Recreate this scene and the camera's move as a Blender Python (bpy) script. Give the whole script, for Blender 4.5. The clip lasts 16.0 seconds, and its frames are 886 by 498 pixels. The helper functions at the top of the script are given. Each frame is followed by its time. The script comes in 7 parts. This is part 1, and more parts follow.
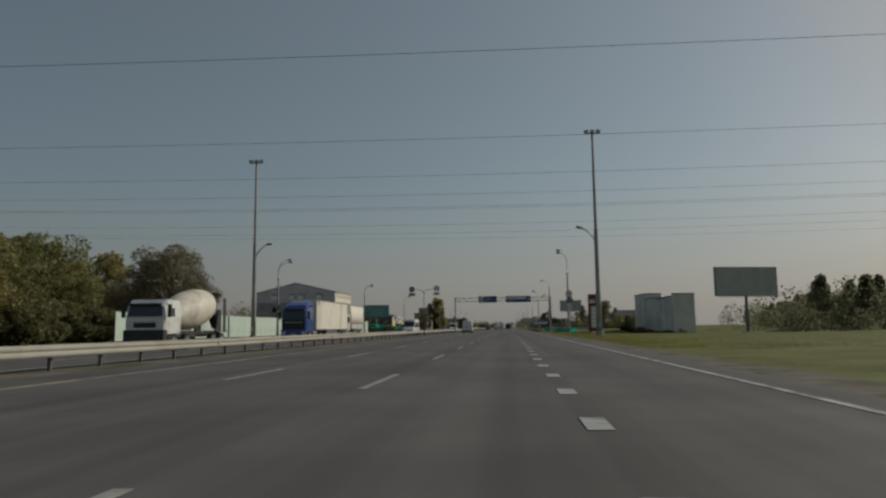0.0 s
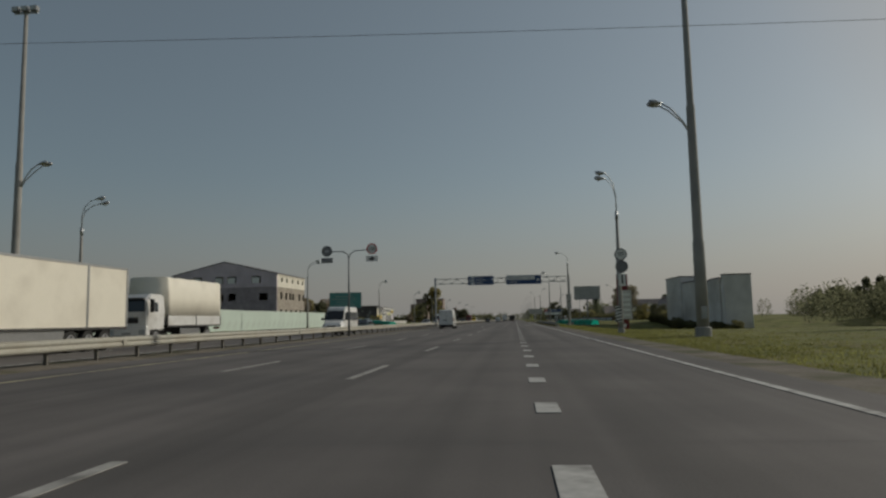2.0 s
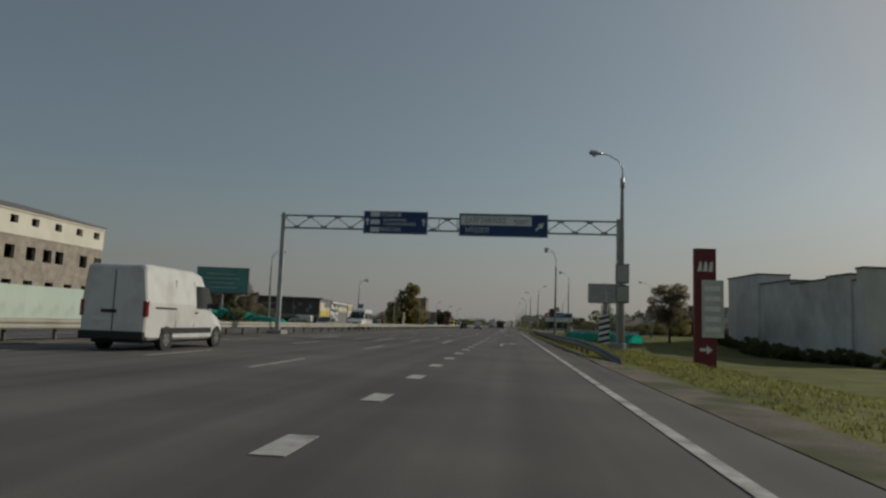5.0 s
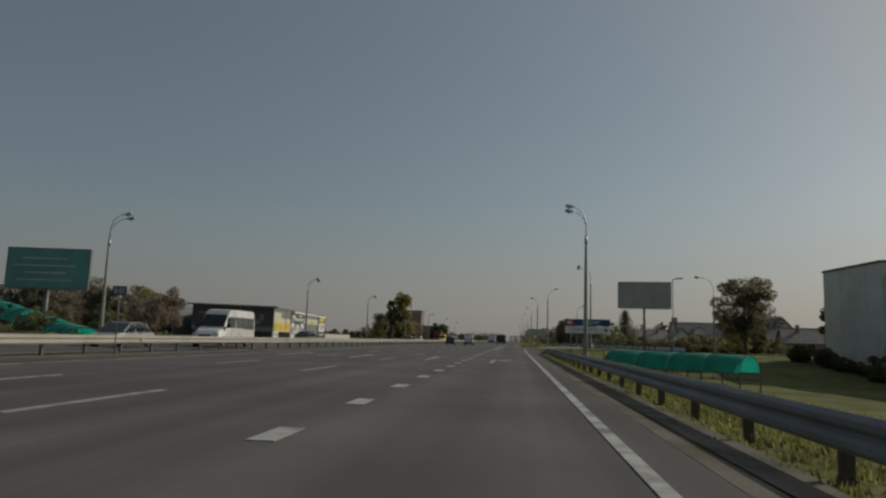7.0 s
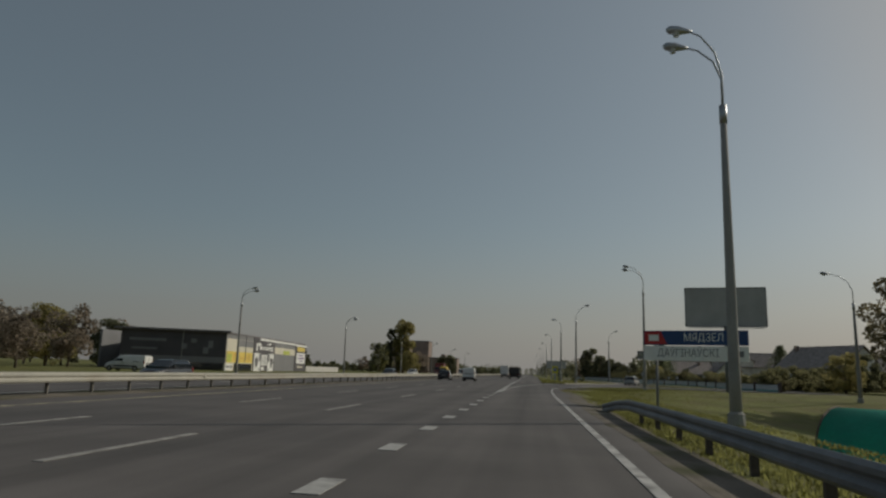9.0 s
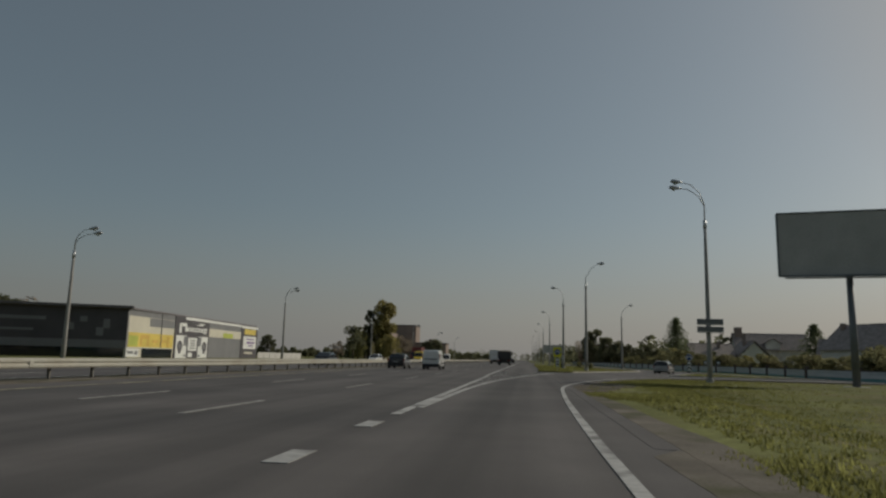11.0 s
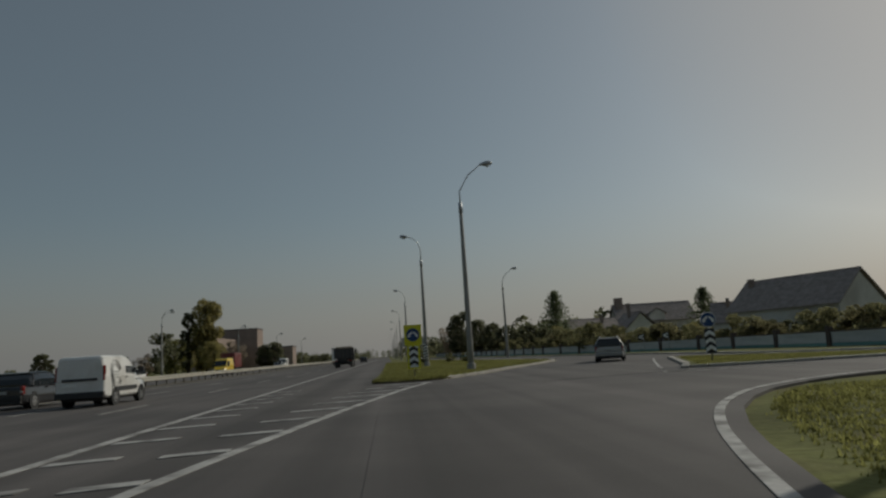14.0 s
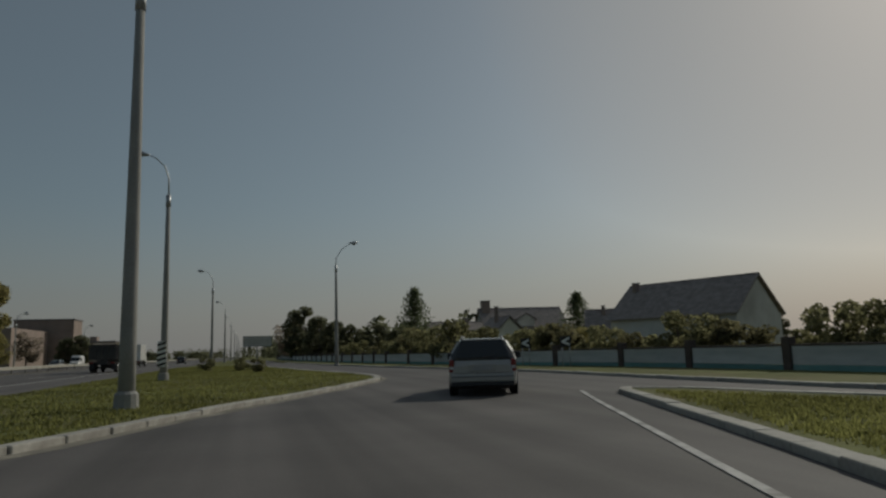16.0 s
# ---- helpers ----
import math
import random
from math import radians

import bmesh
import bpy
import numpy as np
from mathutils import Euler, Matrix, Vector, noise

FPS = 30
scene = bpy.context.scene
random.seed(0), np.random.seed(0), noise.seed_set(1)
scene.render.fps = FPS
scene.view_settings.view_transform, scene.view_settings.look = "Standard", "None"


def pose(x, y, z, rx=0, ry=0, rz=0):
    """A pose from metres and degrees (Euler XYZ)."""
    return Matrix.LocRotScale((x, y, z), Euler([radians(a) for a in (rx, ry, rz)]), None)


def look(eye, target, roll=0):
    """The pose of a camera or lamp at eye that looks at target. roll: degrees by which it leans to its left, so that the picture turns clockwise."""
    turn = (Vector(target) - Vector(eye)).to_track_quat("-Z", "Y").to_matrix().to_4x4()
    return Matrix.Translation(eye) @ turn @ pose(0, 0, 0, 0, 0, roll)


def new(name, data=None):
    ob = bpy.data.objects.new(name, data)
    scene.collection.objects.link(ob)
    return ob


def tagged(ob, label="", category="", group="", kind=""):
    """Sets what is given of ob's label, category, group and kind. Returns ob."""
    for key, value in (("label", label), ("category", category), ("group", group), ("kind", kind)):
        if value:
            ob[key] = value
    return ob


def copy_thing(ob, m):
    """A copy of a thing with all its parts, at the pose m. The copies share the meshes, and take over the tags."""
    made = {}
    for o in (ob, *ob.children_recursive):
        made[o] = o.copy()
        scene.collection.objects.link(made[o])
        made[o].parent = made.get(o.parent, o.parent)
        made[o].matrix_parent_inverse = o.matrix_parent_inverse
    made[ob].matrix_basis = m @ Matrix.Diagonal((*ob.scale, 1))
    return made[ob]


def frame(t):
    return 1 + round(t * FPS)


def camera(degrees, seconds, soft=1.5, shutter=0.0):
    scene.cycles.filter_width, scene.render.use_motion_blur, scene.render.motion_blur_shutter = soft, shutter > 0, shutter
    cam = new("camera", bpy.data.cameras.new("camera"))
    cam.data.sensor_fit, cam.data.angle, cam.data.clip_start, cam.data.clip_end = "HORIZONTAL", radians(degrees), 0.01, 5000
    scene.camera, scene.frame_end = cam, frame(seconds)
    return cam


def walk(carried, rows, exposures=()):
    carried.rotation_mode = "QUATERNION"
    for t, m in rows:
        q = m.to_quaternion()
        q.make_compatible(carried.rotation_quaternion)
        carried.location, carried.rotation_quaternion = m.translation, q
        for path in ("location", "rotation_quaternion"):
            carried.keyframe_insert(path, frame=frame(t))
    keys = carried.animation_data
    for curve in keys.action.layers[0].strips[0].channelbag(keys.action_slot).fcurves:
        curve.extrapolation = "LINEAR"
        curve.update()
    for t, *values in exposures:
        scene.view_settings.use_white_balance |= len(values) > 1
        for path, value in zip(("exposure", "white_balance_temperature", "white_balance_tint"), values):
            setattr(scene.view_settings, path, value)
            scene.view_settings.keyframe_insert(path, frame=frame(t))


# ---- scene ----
cam = camera(66.1, 16.0, soft=2.45)
PATH = [
    (0, (-0.118, 23.687, 1.132), (-0.307, 25.665, 1.362), -0.7),
    (0.5, (-0.051, 35.556, 1.161), (-0.244, 37.535, 1.384), -1.1),
    (1, (0.016, 47.372, 1.123), (-0.182, 49.351, 1.335), -1.3),
    (1.5, (0.164, 59.064, 1.133), (-0.039, 61.043, 1.347), -1.1),
    (2, (0.466, 70.905, 1.147), (0.262, 72.884, 1.355), -1.1),
    (2.5, (0.8, 82.626, 1.146), (0.59, 84.604, 1.358), -0.8),
    (3, (1.233, 94.517, 1.189), (1.026, 96.495, 1.398), -0.3),
    (3.5, (1.677, 106.367, 1.103), (1.476, 108.346, 1.304), 0.3),
    (4, (2.042, 118.278, 1.119), (1.843, 120.258, 1.319), 1.4),
    (4.2, (2.17, 123.135, 1.094), (1.971, 125.115, 1.297), 1.8),
    (6.5, (3.438, 174.534, 1.112), (3.234, 176.51, 1.347), 2.2),
    (7, (3.367, 184.599, 1.08), (3.152, 186.57, 1.341), 1.9),
    (7.5, (3.403, 194.263, 1.182), (3.169, 196.223, 1.507), 1.9),
    (8, (3.31, 203.304, 1.138), (3.07, 205.265, 1.451), 1.8),
    (8.5, (3.168, 212.079, 1.173), (2.921, 214.043, 1.457), 1.7),
    (9, (3.086, 220.524, 1.253), (2.827, 222.475, 1.606), 1.9),
    (9.2, (3.28, 224.145, 1.193), (3.02, 226.093, 1.561), 1.9),
    (11.5, (3.488, 258.926, 1.144), (3.256, 260.888, 1.453), 1.1),
    (12, (3.351, 265.5, 1.155), (3.165, 267.464, 1.489), -0.1),
    (12.5, (3.506, 272.252, 1.115), (3.437, 274.227, 1.423), -1.8),
    (13, (3.973, 279.081, 1.105), (3.942, 281.058, 1.405), -2.5),
    (13.5, (4.513, 285.501, 1.194), (4.582, 287.476, 1.499), -3.2),
    (14, (5.503, 291.812, 1.132), (5.675, 293.782, 1.433), -3.7),
    (14.5, (6.905, 297.989, 1.12), (7.2, 299.945, 1.415), -3.8),
    (15, (8.595, 303.844, 1.075), (9.001, 305.778, 1.382), -3.7),
    (15.5, (10.599, 309.692, 1.061), (11.06, 311.614, 1.368), -2.7),
    (16, (12.796, 315.155, 1.135), (13.339, 317.058, 1.429), -1.8),
]
walk(cam, [(t, look(eye, target, roll)) for t, eye, target, roll in PATH], exposures=[(0.0, -0.85, 6530, 5.5), (4.0, -0.85, 6530, 5.5), (8.5, -0.86, 6600, 5.5), (11.5, -0.91, 6560, 5.5), (13.5, -1.02, 6480, 4.5), (16.0, -1.2, 6350, 3.2)])

# ---- sky and sun ----
SUN_UP, SUN_AZ = 31.0, 32.0          # elevation; azimuth from +x towards +y
world = bpy.data.worlds.new("sky")
scene.world = world
world.use_nodes = True
sky = world.node_tree.nodes.new("ShaderNodeTexSky")
sky.sky_type, sky.sun_disc = "NISHITA", False
sky.sun_elevation, sky.sun_rotation = radians(SUN_UP), radians(90 - SUN_AZ)
sky.air_density, sky.dust_density, sky.ozone_density, sky.altitude = 1.0, 2.0, 1.0, 200
backdrop_node = world.node_tree.nodes["Background"]
backdrop_node.inputs[1].default_value = 0.1
hazy = world.node_tree.nodes.new("ShaderNodeHueSaturation")      # autumn haze takes the colour out of the sky
hazy.inputs["Hue"].default_value, hazy.inputs["Saturation"].default_value = 0.482, 0.92
world.node_tree.links.new(sky.outputs[0], hazy.inputs["Color"])
sun_way = Vector((math.cos(radians(SUN_UP)) * math.cos(radians(SUN_AZ)), math.cos(radians(SUN_UP)) * math.sin(radians(SUN_AZ)), math.sin(radians(SUN_UP))))
# and lays a pale veil over it: denser towards the horizon, brighter towards the sun
toward = world.node_tree.nodes.new("ShaderNodeTexCoord")
towards_sun, rise = world.node_tree.nodes.new("ShaderNodeVectorMath"), world.node_tree.nodes.new("ShaderNodeSeparateXYZ")
towards_sun.operation = "DOT_PRODUCT"
towards_sun.inputs[1].default_value = sun_way
world.node_tree.links.new(toward.outputs["Generated"], towards_sun.inputs[0])
world.node_tree.links.new(toward.outputs["Generated"], rise.inputs[0])
warmth, density = world.node_tree.nodes.new("ShaderNodeMapRange"), world.node_tree.nodes.new("ShaderNodeMapRange")
warmth.inputs["From Min"].default_value, warmth.inputs["From Max"].default_value = -0.3, 0.9
density.interpolation_type = "SMOOTHSTEP"
density.inputs["From Min"].default_value, density.inputs["From Max"].default_value = -0.02, 0.22
density.inputs["To Min"].default_value, density.inputs["To Max"].default_value = 0.84, 0.25
world.node_tree.links.new(towards_sun.outputs["Value"], warmth.inputs["Value"])
world.node_tree.links.new(rise.outputs["Z"], density.inputs["Value"])
pale = world.node_tree.nodes.new("ShaderNodeMix")
pale.data_type = "RGBA"
pale.inputs["A"].default_value, pale.inputs["B"].default_value = (2.74, 2.71, 2.76, 1), (5.65, 5.42, 5.28, 1)
world.node_tree.links.new(warmth.outputs[0], pale.inputs["Factor"])
glow, thick = world.node_tree.nodes.new("ShaderNodeMapRange"), world.node_tree.nodes.new("ShaderNodeMath")
glow.interpolation_type = "SMOOTHSTEP"
glow.inputs["From Min"].default_value, glow.inputs["From Max"].default_value = 0.72, 1.0
glow.inputs["To Min"].default_value, glow.inputs["To Max"].default_value = 0.0, 0.75
thick.operation = "MAXIMUM"
world.node_tree.links.new(towards_sun.outputs["Value"], glow.inputs["Value"])
world.node_tree.links.new(density.outputs[0], thick.inputs[0])
world.node_tree.links.new(glow.outputs[0], thick.inputs[1])
veil = world.node_tree.nodes.new("ShaderNodeMix")
veil.data_type = "RGBA"
world.node_tree.links.new(thick.outputs[0], veil.inputs["Factor"])
world.node_tree.links.new(pale.outputs["Result"], veil.inputs["B"])
world.node_tree.links.new(hazy.outputs[0], veil.inputs["A"])
world.node_tree.links.new(veil.outputs["Result"], backdrop_node.inputs[0])
sun = new("sun", bpy.data.lights.new("sun", "SUN"))
sun.data.energy, sun.data.angle, sun.data.color = 3.6, radians(0.6), (1.0, 0.92, 0.81)
sun.matrix_world = look(sun_way * 50, (0, 0, 0))


# ---- materials ----
def surf(name, color, rough=0.6, metal=0.0, var=0.18, scale=0.6, fine=14.0, bump=0.15, bump_dist=0.01, coat=0.0, spec=0.5, island=0.0, each=0.0, trans=0.0, dirt=None, dirt_scale=0.25):
    """A two-scale procedural surface: broad blotches, fine grain, a little relief; optional tint by piece and patches of dirt."""
    m = bpy.data.materials.new(name)
    m.use_nodes = True
    nt = m.node_tree
    n, l = nt.nodes, nt.links
    p = n["Principled BSDF"]
    p.inputs["Roughness"].default_value, p.inputs["Metallic"].default_value = rough, metal
    p.inputs["Specular IOR Level"].default_value = spec
    p.inputs["Coat Weight"].default_value = coat
    p.inputs["Coat Roughness"].default_value = 0.08
    co = n.new("ShaderNodeTexCoord")
    big, small = n.new("ShaderNodeTexNoise"), n.new("ShaderNodeTexNoise")
    big.inputs["Scale"].default_value, big.inputs["Detail"].default_value = scale, 4
    small.inputs["Scale"].default_value, small.inputs["Detail"].default_value = fine, 3
    for tex in (big, small):
        l.new(co.outputs["Object"], tex.inputs["Vector"])
    ramp = n.new("ShaderNodeMapRange")
    ramp.inputs["From Min"].default_value, ramp.inputs["From Max"].default_value = 0.3, 0.7
    ramp.inputs["To Min"].default_value, ramp.inputs["To Max"].default_value = 1 - var, 1 + var
    l.new(big.outputs["Fac"], ramp.inputs["Value"])
    ramp2 = n.new("ShaderNodeMapRange")
    ramp2.inputs["From Min"].default_value, ramp2.inputs["From Max"].default_value = 0.25, 0.75
    ramp2.inputs["To Min"].default_value, ramp2.inputs["To Max"].default_value = 1 - var * 0.7, 1 + var * 0.7
    l.new(small.outputs["Fac"], ramp2.inputs["Value"])
    mul = n.new("ShaderNodeMath")
    mul.operation = "MULTIPLY"
    l.new(ramp.outputs[0], mul.inputs[0])
    l.new(ramp2.outputs[0], mul.inputs[1])
    value = mul.outputs[0]
    for amount, node, out in ((island, "ShaderNodeNewGeometry", "Random Per Island"), (each, "ShaderNodeObjectInfo", "Random")):
        if amount:
            src, mr, m2 = n.new(node), n.new("ShaderNodeMapRange"), n.new("ShaderNodeMath")
            mr.inputs["To Min"].default_value, mr.inputs["To Max"].default_value = 1 - amount, 1 + amount
            m2.operation = "MULTIPLY"
            l.new(src.outputs[out], mr.inputs["Value"])
            l.new(value, m2.inputs[0])
            l.new(mr.outputs[0], m2.inputs[1])
            value = m2.outputs[0]
    base = n.new("ShaderNodeMix")
    base.data_type, base.blend_type = "RGBA", "MULTIPLY"
    base.inputs["Factor"].default_value = 1.0
    base.inputs["A"].default_value = (*color, 1)
    l.new(value, base.inputs["B"])
    result = base.outputs["Result"]
    if dirt:
        spots, mr, mix = n.new("ShaderNodeTexNoise"), n.new("ShaderNodeMapRange"), n.new("ShaderNodeMix")
        spots.inputs["Scale"].default_value, spots.inputs["Detail"].default_value = dirt_scale, 6
        l.new(co.outputs["Object"], spots.inputs["Vector"])
        mr.inputs["From Min"].default_value, mr.inputs["From Max"].default_value = 0.48, 0.66
        l.new(spots.outputs["Fac"], mr.inputs["Value"])
        mix.data_type = "RGBA"
        l.new(mr.outputs[0], mix.inputs["Factor"])
        l.new(result, mix.inputs["A"])
        mix.inputs["B"].default_value = (*dirt, 1)
        result = mix.outputs["Result"]
    l.new(result, p.inputs["Base Color"])
    if trans:
        p.inputs["Transmission Weight"].default_value = trans
    if bump:
        b = n.new("ShaderNodeBump")
        b.inputs["Strength"].default_value, b.inputs["Distance"].default_value = bump, bump_dist
        l.new(small.outputs["Fac"], b.inputs["Height"])
        l.new(b.outputs[0], p.inputs["Normal"])
    return m


def asphalt_mat():
    """Worn asphalt: grain, long wheel tracks and seams along y, and repair patches."""
    m = surf("asphalt", (0.108, 0.098, 0.093), 0.82, var=0.16, scale=0.35, fine=38, bump=0.35, bump_dist=0.006, dirt=(0.084, 0.077, 0.074), dirt_scale=0.16, spec=0.35)
    nt = m.node_tree
    n, l = nt.nodes, nt.links
    p = n["Principled BSDF"]
    old = p.inputs["Base Color"].links[0].from_socket
    co, mp, tex, mr, mix = n.new("ShaderNodeTexCoord"), n.new("ShaderNodeMapping"), n.new("ShaderNodeTexNoise"), n.new("ShaderNodeMapRange"), n.new("ShaderNodeMix")
    mp.inputs["Scale"].default_value = (0.9, 0.012, 1)
    tex.inputs["Scale"].default_value, tex.inputs["Detail"].default_value = 1.0, 3
    l.new(co.outputs["Object"], mp.inputs["Vector"])
    l.new(mp.outputs[0], tex.inputs["Vector"])
    l.new(tex.outputs["Fac"], mr.inputs["Value"])
    mr.inputs["From Min"].default_value, mr.inputs["From Max"].default_value = 0.35, 0.65
    mr.inputs["To Min"].default_value, mr.inputs["To Max"].default_value = 0.78, 1.25
    mix.data_type, mix.blend_type = "RGBA", "MULTIPLY"
    mix.inputs["Factor"].default_value = 1.0
    l.new(old, mix.inputs["A"])
    l.new(mr.outputs[0], mix.inputs["B"])
    l.new(mix.outputs["Result"], p.inputs["Base Color"])
    return m


ASPHALT = asphalt_mat()
GRASS_SOIL = surf("grassy_soil", (0.14, 0.146, 0.052), 0.95, var=0.35, scale=0.22, fine=6, bump=0.6, bump_dist=0.05, dirt=(0.165, 0.15, 0.07), dirt_scale=0.35, spec=0.1)
GRASS = surf("grass_blades", (0.19, 0.19, 0.066), 0.8, var=0.3, scale=0.3, fine=3, bump=0, island=0.35, spec=0.1)
DARK_SOIL = surf("dark_brown_soil", (0.065, 0.055, 0.043), 0.8, var=0.3, scale=1.1, fine=16, bump=0.5, bump_dist=0.02, dirt=(0.1, 0.085, 0.06), dirt_scale=1.2, spec=0.3)
DUST = surf("pale_road_dust", (0.26, 0.24, 0.2), 0.95, var=0.25, scale=0.9, fine=16, bump=0.3, bump_dist=0.01, dirt=(0.15, 0.14, 0.12), dirt_scale=0.8, spec=0.2)
GRAVEL = surf("gravel_verge", (0.16, 0.14, 0.115), 0.95, var=0.3, scale=0.8, fine=22, bump=0.5, bump_dist=0.02, dirt=(0.08, 0.08, 0.04), dirt_scale=0.6, spec=0.2)
BARE_SOIL = surf("bare_brown_soil", (0.12, 0.1, 0.075), 0.95, var=0.35, scale=0.7, fine=16, bump=0.7, bump_dist=0.03, dirt=(0.07, 0.06, 0.045), dirt_scale=0.8, spec=0.2)
PAINT_WHITE = surf("worn_white_road_paint", (0.44, 0.43, 0.41), 0.7, var=0.22, scale=1.3, fine=9, bump=0.1, dirt=(0.16, 0.152, 0.142), dirt_scale=1.6)
PAINT_FADED = surf("faded_road_paint", (0.32, 0.31, 0.29), 0.75, var=0.25, scale=1.3, fine=9, bump=0.1, dirt=(0.12, 0.114, 0.106), dirt_scale=1.4)
PAINT_YELLOW = surf("worn_yellow_road_paint", (0.34, 0.31, 0.21), 0.7, var=0.25, scale=1.3, fine=9, bump=0.1, dirt=(0.15, 0.138, 0.115), dirt_scale=0.9)
KERB = surf("kerb_concrete", (0.42, 0.395, 0.35), 0.85, var=0.2, scale=1.0, fine=16, each=0.12, dirt=(0.24, 0.22, 0.19), dirt_scale=1.4)
CONCRETE = surf("pole_concrete", (0.3, 0.29, 0.27), 0.85, var=0.15, scale=0.8, fine=18)
GALV = surf("galvanised_steel", (0.42, 0.43, 0.44), 0.45, 0.8, var=0.15, scale=1.2, fine=20, bump=0.05)
GALV_DULL = surf("dull_galvanised_rail", (0.16, 0.17, 0.18), 0.55, 0.3, var=0.2, scale=1.0, fine=14, bump=0.06)
RAIL_BEIGE = surf("dusty_cream_rail", (0.41, 0.39, 0.33), 0.6, 0.0, var=0.14, scale=0.5, fine=9, bump=0.06, dirt=(0.33, 0.3, 0.24), dirt_scale=0.5)
POST_DARK = surf("rusty_dark_post", (0.09, 0.075, 0.06), 0.7, 0.3, var=0.3, scale=2, fine=20)
GANTRY_GREY = surf("grey_painted_gantry_steel", (0.4, 0.41, 0.41), 0.55, 0.0, var=0.12, scale=1.0, fine=12, dirt=(0.26, 0.25, 0.24), dirt_scale=0.9)
SIGN_WHITE = surf("sign_white", (0.78, 0.78, 0.75), 0.45, var=0.06, scale=2, fine=15, bump=0.02)
SIGN_RED = surf("sign_red", (0.45, 0.02, 0.02), 0.45, var=0.08, scale=2, fine=15, bump=0.02)
PILLAR_RED = surf("pillar_dark_red", (0.17, 0.022, 0.024), 0.5, var=0.1, scale=1.5, fine=12, bump=0.02)
SIGN_BLUE = surf("sign_blue", (0.012, 0.05, 0.16), 0.45, var=0.08, scale=1.2, fine=15, bump=0.02)
SIGN_YELLOW = surf("sign_fluorescent_yellow", (0.72, 0.66, 0.02), 0.45, var=0.06, scale=2, fine=15, bump=0.02)
SIGN_BLACK = surf("sign_black", (0.02, 0.02, 0.02), 0.5, var=0.1, scale=2, fine=15, bump=0.02)
SIGN_BACK = surf("sign_back_grey", (0.2, 0.205, 0.21), 0.5, 0.5, var=0.1, scale=2, fine=15, bump=0.02)
LAMP_GLASS = surf("lamp_glass", (0.5, 0.52, 0.52), 0.2, var=0.05, bump=0)
BOARD_TEAL = surf("billboard_teal", (0.1, 0.29, 0.28), 0.5, var=0.15, scale=0.4, fine=6, bump=0.03)
BOARD_BACK = surf("billboard_back", (0.42, 0.41, 0.39), 0.7, var=0.12, scale=0.5, fine=8, bump=0.05)
TEAL_SHEET = surf("teal_polycarbonate", (0.12, 0.6, 0.52), 0.6, var=0.12, scale=0.7, fine=10, bump=0.03)
TEAL_RIB = surf("pale_teal_rib_paint", (0.16, 0.5, 0.44), 0.5, var=0.08, scale=1.2, fine=12, bump=0.02)
FENCE_MINT = surf("mint_sheet_fence", (0.54, 0.63, 0.56), 0.6, var=0.05, scale=0.4, fine=7, each=0.03, dirt=(0.48, 0.55, 0.49), dirt_scale=0.6)
WALL_MAUVE = surf("mauve_grey_render", (0.61, 0.53, 0.58), 0.9, var=0.1, scale=0.5, fine=16, bump=0.2)
WALL_DARK = surf("dark_block_wall", (0.36, 0.31, 0.33), 0.9, var=0.2, scale=0.9, fine=10, bump=0.3)
WALL_WHITE = surf("cream_white_render", (0.72, 0.68, 0.58), 0.85, var=0.08, scale=0.5, fine=12, bump=0.15)
WALL_BLOCK = surf("tan_block_wall", (0.34, 0.3, 0.25), 0.9, var=0.25, scale=1.3, fine=7, bump=0.4, bump_dist=0.03)
ROOF_DARK = surf("dark_sheet_roof", (0.16, 0.145, 0.15), 0.6, var=0.15, scale=0.8, fine=10)
ROOF_BROWN = surf("brown_tile_roof", (0.26, 0.22, 0.2), 0.7, var=0.25, scale=1.2, fine=9, bump=0.3)
WALL_GREY = surf("grey_concrete_panels", (0.64, 0.62, 0.59), 0.9, var=0.14, scale=0.25, fine=6, bump=0.2, dirt=(0.44, 0.42, 0.39), dirt_scale=0.12)
WALL_PALE = surf("pale_render", (0.58, 0.56, 0.52), 0.9, var=0.12, scale=0.4, fine=9, bump=0.2, dirt=(0.36, 0.34, 0.31), dirt_scale=0.3)
BRICK_FAR = surf("brown_brick", (0.27, 0.21, 0.18), 0.9, var=0.15, scale=0.3, fine=5, bump=0.2)
CLAD_DARK = surf("charcoal_cladding", (0.08, 0.073, 0.08), 0.6, var=0.15, scale=0.3, fine=5, bump=0.05)
CLAD_GREY = surf("grey_cladding", (0.2, 0.2, 0.205), 0.6, var=0.1, scale=0.3, fine=5, bump=0.05)
CLAD_CREAM = surf("cream_cladding", (0.62, 0.58, 0.47), 0.6, var=0.06, scale=0.3, fine=5, bump=0.05)
AD_ORANGE = surf("orange_advert", (0.66, 0.43, 0.1), 0.5, var=0.12, scale=0.4, fine=3, bump=0)
AD_LIME = surf("lime_advert", (0.46, 0.5, 0.1), 0.5, var=0.12, scale=0.4, fine=3, bump=0)
AD_PURPLE = surf("purple_advert", (0.2, 0.12, 0.3), 0.5, var=0.12, scale=0.4, fine=3, bump=0)
AD_YELLOW = surf("yellow_advert", (0.7, 0.54, 0.12), 0.5, var=0.12, scale=0.4, fine=3, bump=0)
FENCE_TEAL = surf("faded_teal_fence_paint", (0.16, 0.31, 0.3), 0.85, var=0.2, scale=0.9, fine=9, each=0.15, dirt=(0.3, 0.34, 0.33), dirt_scale=0.9)
